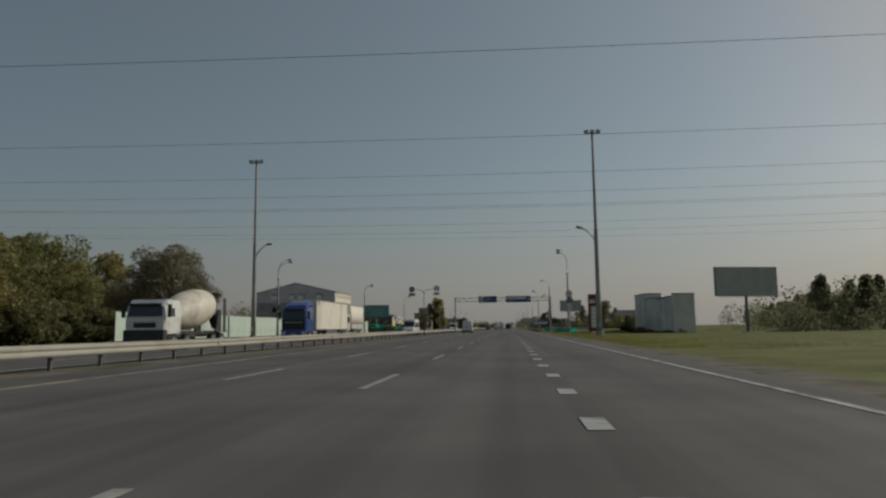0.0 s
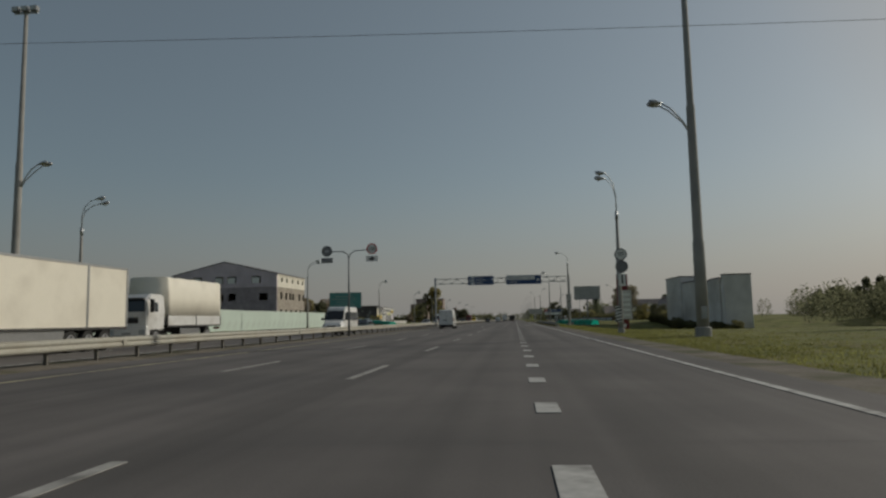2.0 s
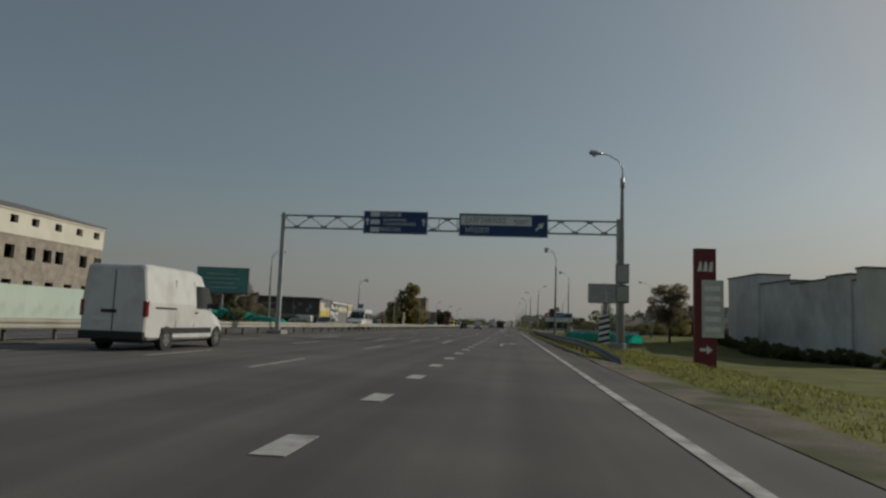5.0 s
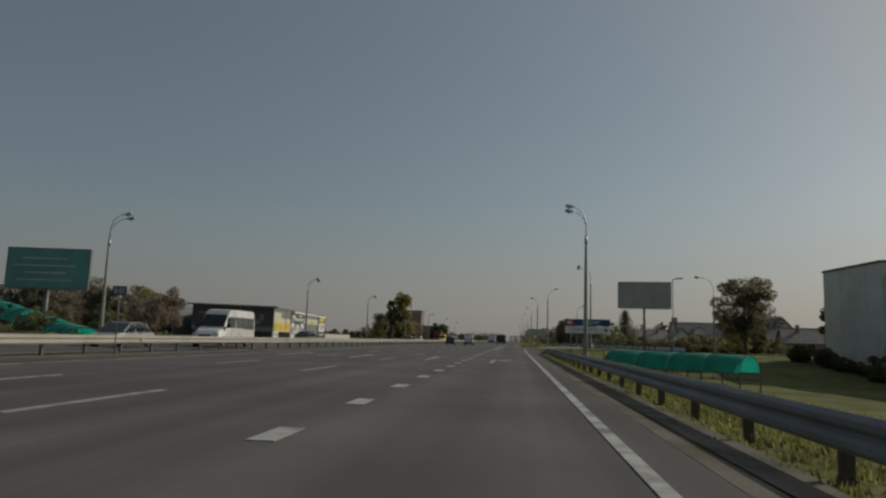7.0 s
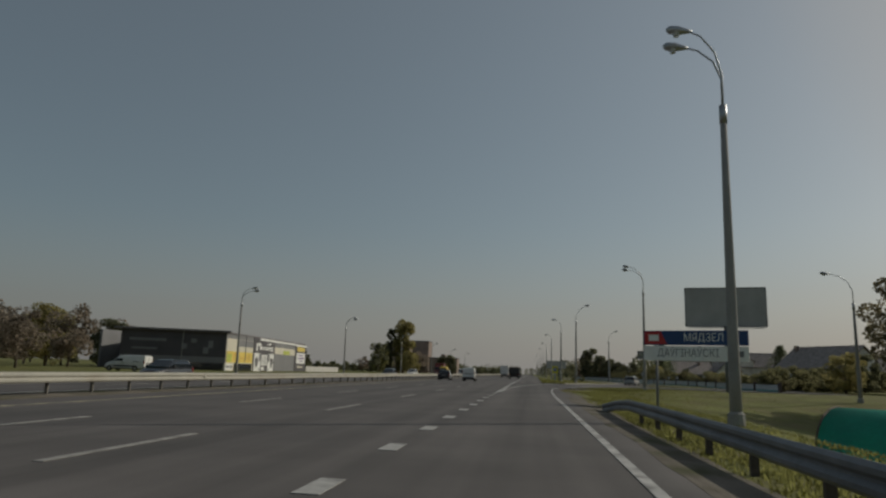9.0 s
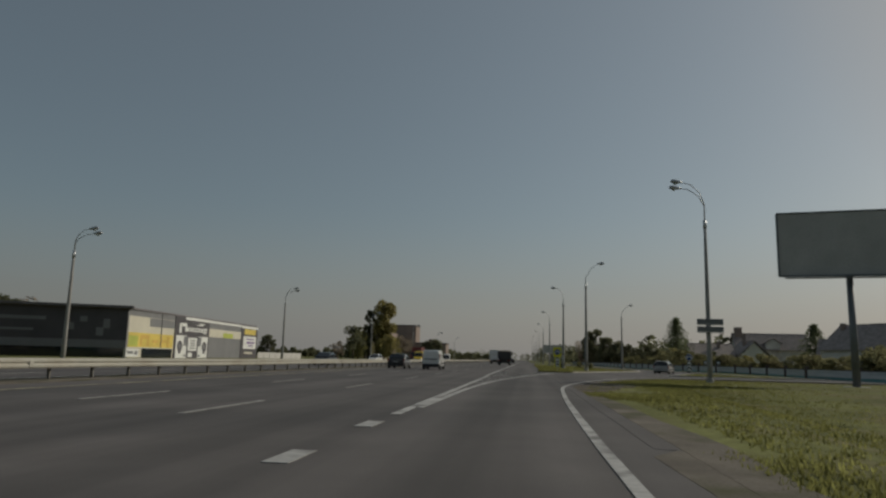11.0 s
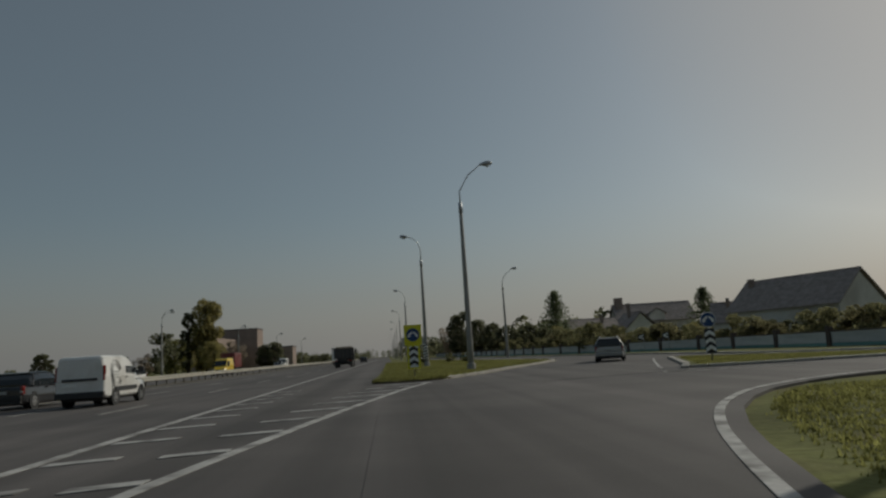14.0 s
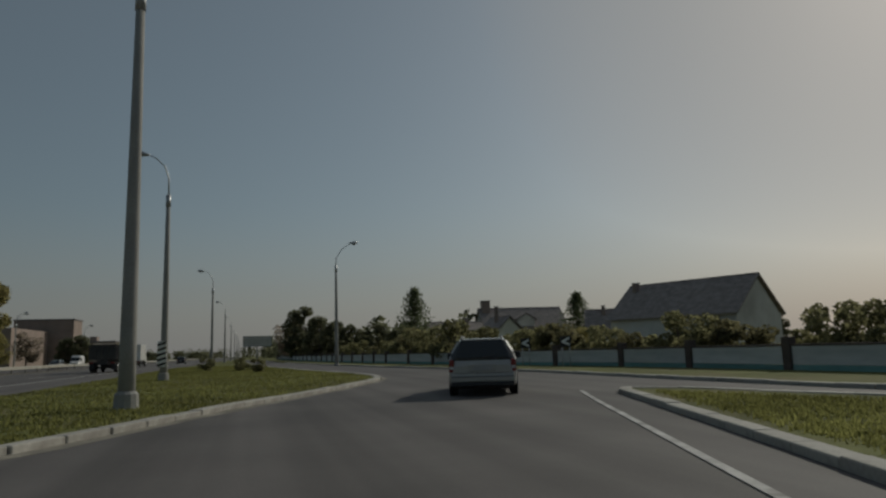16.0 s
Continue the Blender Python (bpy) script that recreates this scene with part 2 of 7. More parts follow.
WALL_TEALWHITE = surf("weathered_panel_fence", (0.52, 0.53, 0.52), 0.85, var=0.12, scale=0.8, fine=10, each=0.1, dirt=(0.33, 0.36, 0.35), dirt_scale=0.7)
FENCE_POST = surf("dark_brick_post", (0.09, 0.07, 0.06), 0.85, var=0.2, scale=2, fine=14)
GLASS_DARK = surf("dark_window_glass", (0.018, 0.022, 0.026), 0.06, var=0.05, bump=0, spec=0.7)
GLASS_GREY = surf("dusty_tinted_glass", (0.07, 0.072, 0.072), 0.12, var=0.1, bump=0, spec=0.6)
TYRE = surf("tyre_rubber", (0.022, 0.021, 0.02), 0.85, var=0.2, scale=4, fine=30)
PLATE_GREY = surf("dusty_plate", (0.34, 0.34, 0.33), 0.5, var=0.1, scale=4, fine=20, bump=0)
MEDIAN_POST = surf("weathered_grey_post", (0.19, 0.175, 0.15), 0.7, 0.2, var=0.3, scale=2, fine=20)
RIM = surf("alloy_rim", (0.5, 0.5, 0.5), 0.3, 0.8, var=0.06, scale=4, fine=20, bump=0)
BLACK_PLASTIC = surf("black_plastic", (0.025, 0.025, 0.026), 0.6, var=0.12, scale=3, fine=25, bump=0.08)
CAR_WHITE = surf("dusty_white_paint", (0.74, 0.73, 0.7), 0.35, var=0.05, scale=1.0, fine=12, bump=0, coat=0.5, dirt=(0.58, 0.56, 0.52), dirt_scale=0.9)
CAR_SILVER = surf("silver_paint", (0.38, 0.375, 0.355), 0.34, 0.35, var=0.05, scale=1.0, fine=20, bump=0, coat=0.6)
CAR_GREEN = surf("dark_green_paint", (0.025, 0.045, 0.038), 0.3, 0.3, var=0.06, scale=1.0, fine=20, bump=0, coat=0.6)
CAR_BLACK = surf("dark_grey_paint", (0.025, 0.026, 0.03), 0.3, 0.3, var=0.06, scale=1.0, fine=20, bump=0, coat=0.6)
CAR_BLUE = surf("blue_cab_paint", (0.025, 0.07, 0.27), 0.32, 0.1, var=0.06, scale=1.0, fine=20, bump=0, coat=0.6)
CAR_YELLOW = surf("yellow_paint", (0.72, 0.5, 0.03), 0.35, var=0.06, scale=1.0, fine=12, bump=0, coat=0.5)
CAR_RED = surf("dark_red_paint", (0.16, 0.02, 0.02), 0.35, var=0.06, scale=1.0, fine=12, bump=0, coat=0.5)
TRAILER_CREAM = surf("cream_trailer_side", (0.82, 0.77, 0.65), 0.5, var=0.03, scale=0.5, fine=10, bump=0.03, dirt=(0.72, 0.67, 0.56), dirt_scale=0.5)
CHASSIS = surf("dirty_chassis", (0.045, 0.042, 0.04), 0.75, var=0.25, scale=2, fine=14)
TAIL_RED = surf("tail_lamp_red", (0.2, 0.015, 0.014), 0.2, var=0.05, bump=0, coat=0.5)
LAMP_CLEAR = surf("headlamp_clear", (0.6, 0.62, 0.63), 0.12, 0.3, var=0.05, bump=0, coat=0.5)
DRUM = surf("cream_mixer_drum", (0.66, 0.61, 0.5), 0.55, var=0.1, scale=0.8, fine=12, dirt=(0.45, 0.41, 0.34), dirt_scale=1.1)
PUDDLE = surf("puddle_water", (0.03, 0.028, 0.025), 0.03, var=0.05, bump=0, spec=0.6)
BARK = surf("bark", (0.1, 0.08, 0.06), 0.95, var=0.3, scale=2.5, fine=14, bump=0.5, bump_dist=0.03)
LEAF_GREEN = surf("olive_green_leaves", (0.24, 0.235, 0.1), 0.75, var=0.22, scale=0.25, fine=2, bump=0, island=0.32, spec=0.2)
LEAF_BUSH = surf("dull_olive_bush_leaves", (0.215, 0.207, 0.108), 0.75, var=0.22, scale=0.25, fine=2, bump=0, island=0.32, spec=0.2)
LEAF_DARK = surf("dark_green_leaves", (0.165, 0.168, 0.102), 0.75, var=0.22, scale=0.25, fine=2, bump=0, island=0.32, spec=0.2)
LEAF_YELLOW = surf("yellowing_leaves", (0.32, 0.285, 0.125), 0.75, var=0.28, scale=0.3, fine=2, bump=0, island=0.34, spec=0.2)
LEAF_BROWN = surf("bronze_autumn_leaves", (0.22, 0.195, 0.125), 0.75, var=0.28, scale=0.25, fine=2, bump=0, island=0.32, spec=0.2)
LEAF_RUST = surf("rusty_autumn_leaves", (0.3, 0.25, 0.195), 0.75, var=0.28, scale=0.25, fine=2, bump=0, island=0.32, spec=0.2)
LEAF_OLIVE = surf("olive_yellow_leaves", (0.19, 0.175, 0.095), 0.75, var=0.28, scale=0.3, fine=2, bump=0, island=0.32, spec=0.2)
NEEDLE = surf("spruce_needles", (0.13, 0.15, 0.085), 0.8, var=0.3, scale=0.4, fine=3, bump=0, island=0.4, spec=0.15)


def leafy(m, share=0.75):
    """Lets part of the light through thin leaves."""
    n, l = m.node_tree.nodes, m.node_tree.links
    p, out = n["Principled BSDF"], n["Material Output"]
    thin, mix = n.new("ShaderNodeBsdfTranslucent"), n.new("ShaderNodeMixShader")
    l.new(p.inputs["Base Color"].links[0].from_socket, thin.inputs["Color"])
    mix.inputs[0].default_value = share
    l.new(p.outputs[0], mix.inputs[1])
    l.new(thin.outputs[0], mix.inputs[2])
    l.new(mix.outputs[0], out.inputs["Surface"])


for leaf_material in (TEAL_SHEET, GRASS, LEAF_GREEN, LEAF_BUSH, LEAF_DARK, LEAF_YELLOW, LEAF_BROWN, LEAF_RUST, LEAF_OLIVE, NEEDLE):
    leafy(leaf_material)


# ---- building helpers ----
def mesh_of(name, bm, material, smooth=False):
    me = bpy.data.meshes.new(name)
    bmesh.ops.recalc_face_normals(bm, faces=bm.faces[:])
    bm.to_mesh(me)
    bm.free()
    me.materials.append(material)
    if smooth:
        for poly in me.polygons:
            poly.use_smooth = True
    return me


def part(name, bm, material, parent, label="", smooth=False):
    """Links a bmesh as one mesh object under a thing or under a part."""
    ob = new(name, mesh_of(name, bm, material, smooth))
    ob.parent = parent
    return tagged(ob, label)


def piece(name, me, parent, m):
    """One of many alike pieces, on shared mesh data."""
    ob = new(name, me)
    ob.parent = parent
    ob.matrix_basis = m
    return ob


def thing(name, label, category, m=None, group="", kind=""):
    ob = new(name)
    ob.empty_display_size = 0.2
    if m is not None:
        ob.matrix_basis = m
    return tagged(ob, label, category, group, kind)


def single(name, bm, material, label="", category="", kind="", smooth=False, group=""):
    return tagged(new(name, mesh_of(name, bm, material, smooth)), label, category, group, kind)


def box(x0, x1, y0, y1, z0, z1, bm=None, bevel=0.0):
    bm = bm or bmesh.new()
    made = bmesh.ops.create_cube(bm, size=1)["verts"]
    for v in made:
        v.co = ((x0 + x1) / 2 + v.co.x * (x1 - x0), (y0 + y1) / 2 + v.co.y * (y1 - y0), (z0 + z1) / 2 + v.co.z * (z1 - z0))
    if bevel:
        edges = list({e for v in made for e in v.link_edges})
        bmesh.ops.bevel(bm, geom=edges, offset=bevel, segments=2, affect="EDGES", profile=0.5)
    return bm


def tube(points, radii, sides=8, bm=None, caps=True):
    """A round bar along points, with a radius at each."""
    bm = bm or bmesh.new()
    points = [Vector(p) for p in points]
    if not hasattr(radii, "__len__"):
        radii = [radii] * len(points)
    rings = []
    for k, (p, r) in enumerate(zip(points, radii)):
        way = (points[min(k + 1, len(points) - 1)] - points[max(k - 1, 0)]).normalized()
        side = way.cross(Vector((0, 1, 0.13))).normalized() if abs(way.y) < 0.9 else way.cross(Vector((1, 0, 0.1))).normalized()
        up = side.cross(way)
        rings.append([bm.verts.new(p + r * (math.cos(a) * side + math.sin(a) * up)) for a in (2 * math.pi * s / sides for s in range(sides))])
    for a, b in zip(rings, rings[1:]):
        for s in range(sides):
            bm.faces.new((a[s], a[(s + 1) % sides], b[(s + 1) % sides], b[s]))
    if caps:
        bm.faces.new(rings[0])
        bm.faces.new(rings[-1])
    return bm


def disc(center, radius, thick, axis="y", sides=24, bm=None):
    c = Vector(center)
    d = Vector({"x": (thick / 2, 0, 0), "y": (0, thick / 2, 0), "z": (0, 0, thick / 2)}[axis])
    return tube([c - d, c + d], radius, sides, bm)


def slab(outline, z0, z1, bm=None):
    """A flat prism on a ground outline."""
    bm = bm or bmesh.new()
    low = [bm.verts.new((x, y, z0)) for x, y in outline]
    top = [bm.verts.new((x, y, z1)) for x, y in outline]
    bm.faces.new(low)
    bm.faces.new(top)
    for k in range(len(outline)):
        j = (k + 1) % len(outline)
        bm.faces.new((low[k], low[j], top[j], top[k]))
    return bm


def prism(outline, a0, a1, axis="x", bm=None):
    """A prism on an outline of (y, z) along x, or of (x, z) along y."""
    bm = bm or bmesh.new()
    put = (lambda u, v, a: (a, u, v)) if axis == "x" else (lambda u, v, a: (u, a, v))
    low = [bm.verts.new(put(u, v, a0)) for u, v in outline]
    top = [bm.verts.new(put(u, v, a1)) for u, v in outline]
    bm.faces.new(low)
    bm.faces.new(top)
    for k in range(len(outline)):
        j = (k + 1) % len(outline)
        bm.faces.new((low[k], low[j], top[j], top[k]))
    return bm


def ring(y, z0, z1, w0, w1, r=0.07, bulge=0.025):
    """A rounded cross-section of a body at y: half-width w0 at the bottom, w1 at the top."""
    mid = max(w0, w1) + bulge
    right = [(w0 - r, z0), (w0, z0 + r), (mid, z0 + 0.5 * (z1 - z0)), (w1, z1 - r), (w1 - r * 1.3, z1)]
    return [(x, y, z) for x, z in right] + [(-x, y, z) for x, z in reversed(right)]


def loft(rings, bm=None):
    bm = bm or bmesh.new()
    made = [[bm.verts.new(p) for p in some] for some in rings]
    count = len(made[0])
    for a, b in zip(made, made[1:]):
        for s in range(count):
            bm.faces.new((a[s], a[(s + 1) % count], b[(s + 1) % count], b[s]))
    bm.faces.new(made[0])
    bm.faces.new(made[-1])
    return bm


def quad_plate(corners, thick, bm=None):
    """A thin plate on four corners, thickened along its normal."""
    bm = bm or bmesh.new()
    c = [Vector(p) for p in corners]
    n = (c[1] - c[0]).cross(c[3] - c[0]).normalized() * thick
    a, b = [bm.verts.new(p - n * 0.5) for p in c], [bm.verts.new(p + n * 0.5) for p in c]
    bm.faces.new(a)
    bm.faces.new(b)
    for k in range(4):
        bm.faces.new((a[k], a[(k + 1) % 4], b[(k + 1) % 4], b[k]))
    return bm


def strip(points, width, z0, z1, bm=None):
    """A flat band along a ground polyline."""
    bm = bm or bmesh.new()
    pts = [Vector((x, y, 0)) for x, y in points]
    rows = []
    for k, p in enumerate(pts):
        way = (pts[min(k + 1, len(pts) - 1)] - pts[max(k - 1, 0)]).normalized()
        side = Vector((way.y, -way.x, 0)) * width / 2
        rows.append([bm.verts.new((q.x, q.y, z)) for q, z in ((p - side, z0), (p + side, z0), (p + side, z1), (p - side, z1))])
    for a, b in zip(rows, rows[1:]):
        for s in range(4):
            bm.faces.new((a[s], a[(s + 1) % 4], b[(s + 1) % 4], b[s]))
    bm.faces.new(rows[0])
    bm.faces.new(rows[-1])
    return bm


def smooth_line(points, step=1.5):
    """A denser, rounded polyline through ground points."""
    pts = [Vector((*p, 0)) for p in points]
    out = []
    for k in range(len(pts) - 1):
        p0, p1, p2, p3 = pts[max(k - 1, 0)], pts[k], pts[k + 1], pts[min(k + 2, len(pts) - 1)]
        n = max(1, int((p2 - p1).length / step))
        for s in range(n):
            t = s / n
            q = 0.5 * (2 * p1 + (p2 - p0) * t + (2 * p0 - 5 * p1 + 4 * p2 - p3) * t * t + (3 * p1 - p0 - 3 * p2 + p3) * t ** 3)
            out.append((q.x, q.y))
    return out + [(pts[-1].x, pts[-1].y)]


def lettering(text, size, m, material, parent, label="", align="CENTER"):
    """Raised letters in the built-in font, as a mesh part; m places text that lies in its own x-y plane."""
    cu = bpy.data.curves.new("letters", "FONT")
    cu.body, cu.size, cu.extrude, cu.align_x, cu.align_y = text, size, 0.004, align, "CENTER"
    tmp = new("letters", cu)
    me = bpy.data.meshes.new_from_object(tmp.evaluated_get(bpy.context.evaluated_depsgraph_get()))
    bpy.data.objects.remove(tmp)
    me.materials.clear()
    me.materials.append(material)
    ob = new("lettering", me)
    ob.parent, ob.matrix_basis = parent, m
    return tagged(ob, label)


FACING = pose(0, 0, 0, 90, 0, 0)          # turns flat letters so that they face -y


def ease(a, b, v):
    t = min(1.0, max(0.0, (v - a) / (b - a)))
    return t * t * (3 - 2 * t)


def ground_z(x, y):
    """The land: level by the roads, an embankment down to the filling station's side."""
    drop = ease(130, 185, y) * (1 - ease(258, 290, y))
    low = -1.0 * ease(9.6, 12.0, x) - 1.6 * ease(13, 24, x)
    bumps = 0.12 * noise.noise((x * 0.06, y * 0.06, 3.0)) * ease(8, 14, abs(x + 11) - 17)
    return -0.06 + drop * low + bumps - 0.25 * ease(40, 300, x)


# ---- the large structure ----
def make_ground():
    xs = [-2600, -1500, -800, -400, -220, -140] + list(range(-100, 100, 4)) + [100, 120, 150, 200, 300, 500, 900, 1600, 2600]
    ys = [-600, -200, -60] + list(range(-20, 470, 5)) + [480, 500, 540, 600, 700, 850, 1100, 1500, 2200, 3400, 4600]
    bm = bmesh.new()
    grid = [[bm.verts.new((x, y, ground_z(x, y))) for x in xs] for y in ys]
    for a, b in zip(grid, grid[1:]):
        for k in range(len(xs) - 1):
            bm.faces.new((a[k], a[k + 1], b[k + 1], b[k]))
    single("ground", bm, GRASS_SOIL, "flat grassy ground with bare patches reaching the horizon", "ground", "structure", True)


make_ground()

RIGHT_EDGE = smooth_line([(4.5, 262), (4.6, 270), (4.75, 276), (5.1, 283), (6.0, 288.6), (7.7, 295), (9.7, 300.5), (11.8, 304.2), (14.5, 306.8), (19, 308.5), (30, 309.5)])
ISLAND_KERB = smooth_line([(4.75, 322.3), (5.1, 321.2), (7.1, 321.0), (10.0, 325.6), (12.3, 331.0), (15.4, 337.2), (17.4, 342.0), (18.2, 345.5), (18.0, 351), (16.6, 362), (14.4, 385), (12.5, 430), (11.5, 520)])
ISLAND_LEFT = [(6.2, 520), (5.6, 420), (5.2, 360), (4.9, 334), (4.7, 325)]
FAR_KERB = smooth_line([(40, 322), (30, 321.5), (26.5, 325), (25.8, 333), (25.6, 345), (24.2, 356), (22.0, 370), (19.6, 395), (17.5, 430), (16.5, 520)])
RIGHT_ISLAND = smooth_line([(16.5, 316.9), (17.7, 319.6), (20.5, 327.4), (21.6, 330.2), (22.6, 329.2), (24.3, 323.5), (26.8, 318.3), (29.3, 315.6), (24.3, 315.3), (18.9, 316.0), (17.2, 316.2), (16.5, 316.9)], 0.8)


def make_roads():
    single("road_main", box(-28.2, 5.5, -160, 1600, -0.3, 0.0), ASPHALT, "worn grey asphalt highway with two carriageways", "road", "structure")
    slip = [(5.2, 262)] + [(max(x + 0.3, 5.56), y - 0.15) for x, y in RIGHT_EDGE] + [(42, 309.5), (42, 322.5)] + FAR_KERB + [(11, 524), (5.3, 524)]
    single("road_slip", slab(slip, -0.25, 0.005), ASPHALT, "asphalt slip road curving off the highway", "road", "structure")
    # gravelly verge beside the shoulder
    ragged = []
    for k in range(285):
        y = -150 + 1.5 * k
        wide = float(np.interp(y, [-150, 60, 130, 160, 172, 240, 262, 276], [6.6, 6.9, 6.5, 6.6, 5.95, 5.95, 6.3, 6.1]))
        ragged.append((max(5.62, wide + 0.3 * noise.noise((y * 0.21, 1.3, 0.0)) + 0.16 * noise.noise((y * 0.9, 4.1, 0.0))), y))
    single("verge_gravel", slab([(5.5, -150)] + ragged + [(5.6, 276.5)], -0.2, -0.012), GRAVEL, "strip of dusty gravel beside the shoulder", "verge", "structure")
    # dust and grit blown over the shoulder beside the guardrail
    grit = [(5.1 + 0.16 * noise.noise((y * 0.3, 2.2, 0.0)) + 0.1 * noise.noise((y * 1.1, 7.1, 0.0)) + 0.5 * ease(262, 164, y) * ease(180, 160, y), y) for y in (164 + 1.2 * k for k in range(82))]
    single("shoulder_grit", slab(grit + [(5.56, 262), (5.56, 164)], -0.05, 0.004), GRAVEL, "dust and grit spread over the shoulder's edge", "verge", "structure")
    # bare ground inside the bend, with a puddle
    inside = [(x + 0.33, y - 0.17) for x, y in RIGHT_EDGE if 279 < y < 294]
    bend = inside + [(8.2, 293.2), (8.9, 292.9), (9.6, 292.0), (9.1, 291.4), (9.3, 289.8), (8.5, 288.6), (8.7, 286.9), (7.8, 285.8), (7.7, 284.1), (6.9, 282.6), (6.7, 280.4), (6.1, 278.8)]
    single("bend_soil", slab(bend, -0.3, -0.048), BARE_SOIL, "bare trodden ground inside the bend", "verge", "structure")
    pool = [(7.35 + 0.55 * math.cos(a) * (1 + 0.18 * math.sin(3 * a)), 288.6 + 0.55 * math.sin(a) * (1 + 0.2 * math.cos(2 * a))) for a in (2 * math.pi * k / 20 for k in range(20))]
    # a darker, uneven patch of soil about the pool
    dark_patch = [(7.5 + 1.5 * math.cos(a) * (1 + 0.16 * math.sin(3 * a + 1)), 288.5 + 1.9 * math.sin(a) * (1 + 0.14 * math.cos(4 * a))) for a in (2 * math.pi * k / 40 for k in range(40))]
    single("dark_soil", slab(dark_patch, -0.2, -0.045), DARK_SOIL, "dark soil round the puddle", "verge", "structure")
    single("puddle", slab(pool, -0.1, -0.04), PUDDLE, "small still puddle on the bare ground", "puddle", "structure")
    single("median_strip", slab([(-14.9, -150), (-12.4, -150), (-12.4, 1500), (-14.9, 1500)], -0.1, 0.02), GRAVEL, "narrow dusty median under the crash barrier", "median", "structure")
    inner = ISLAND_KERB + ISLAND_LEFT
    single("island_grass", slab(inner, -0.1, 0.09), GRASS_SOIL, "raised grass island between highway and slip road", "island", "structure")
    single("corner_island", slab(RIGHT_ISLAND, -0.1, 0.09), GRASS_SOIL, "small raised grass island at the junction", "island", "structure")
    tip = [(4.7 + 1.6 * (1 + math.cos(a)) * (1 + 0.1 * math.sin(5 * a)), 321.75 + 0.95 * math.sin(a) * (1 + 0.16 * math.cos(4 * a + 1))) for a in (2 * math.pi * k / 36 for k in range(36))]
    single("island_tip", slab(tip, -0.1, 0.07), BARE_SOIL, "crumbled earth spilling from the island's broken tip", "verge", "structure")
    # pale dust swept into the gutter of the grass island
    gutter = [p for p in ISLAND_KERB if p[0] > 6.9 and 321.0 <= p[1] < 372]
    outer = []
    for k, (x, y) in enumerate(gutter):
        (ax, ay), (bx, by) = gutter[max(k - 1, 0)], gutter[min(k + 1, len(gutter) - 1)]
        d = math.hypot(bx - ax, by - ay)
        wide = 0.42 + 0.14 * noise.noise((x * 0.5, y * 0.5, 2.0))
        outer.append((x + wide * (by - ay) / d, y - wide * (bx - ax) / d))
    single("gutter_dust", slab(gutter + outer[::-1], -0.1, 0.01), DUST, "pale dust swept along the kerb's foot", "verge", "structure")
    verge = FAR_KERB + [(40, 524), (60, 500), (60, 322)]
    single("far_verge", slab(verge, -0.2, 0.09), GRASS_SOIL, "grass verge before the panel fence", "verge", "structure")


make_roads()

STONE = mesh_of("kerb_stone", box(-0.49, 0.49, -0.14, 0.14, -0.2, 0.115, bevel=0.02), KERB)


def kerb(line, label, limit=200):
    """Kerb stones a metre long along a line."""
    holder = thing("kerb", label, "kerb", kind="structure")
    pts = [Vector((*p, 0)) for p in line]
    walked, k, carry = 0, 0, 0.0
    for a, b in zip(pts, pts[1:]):
        way = b - a
        pos = carry
        while pos < way.length and k < limit:
            c = a + way * (pos / max(way.length, 1e-6))
            tilt = random.uniform(-1.2, 1.2)
            piece("kerb_stone", STONE, holder, pose(c.x, c.y, random.uniform(-0.012, 0.008), tilt, 0, math.degrees(math.atan2(way.y, way.x)) + random.uniform(-0.8, 0.8)))
            pos += 1.0
            k += 1
        carry = pos - way.length
    return holder


kerb([p for k, p in enumerate(ISLAND_KERB) if k > 2 and p[1] > 321.15 or p[0] > 7.3], "pale concrete kerb round the grass island", 130)
kerb(RIGHT_ISLAND, "concrete kerb round the corner island", 60)
kerb(FAR_KERB, "concrete kerb along the far verge", 110)


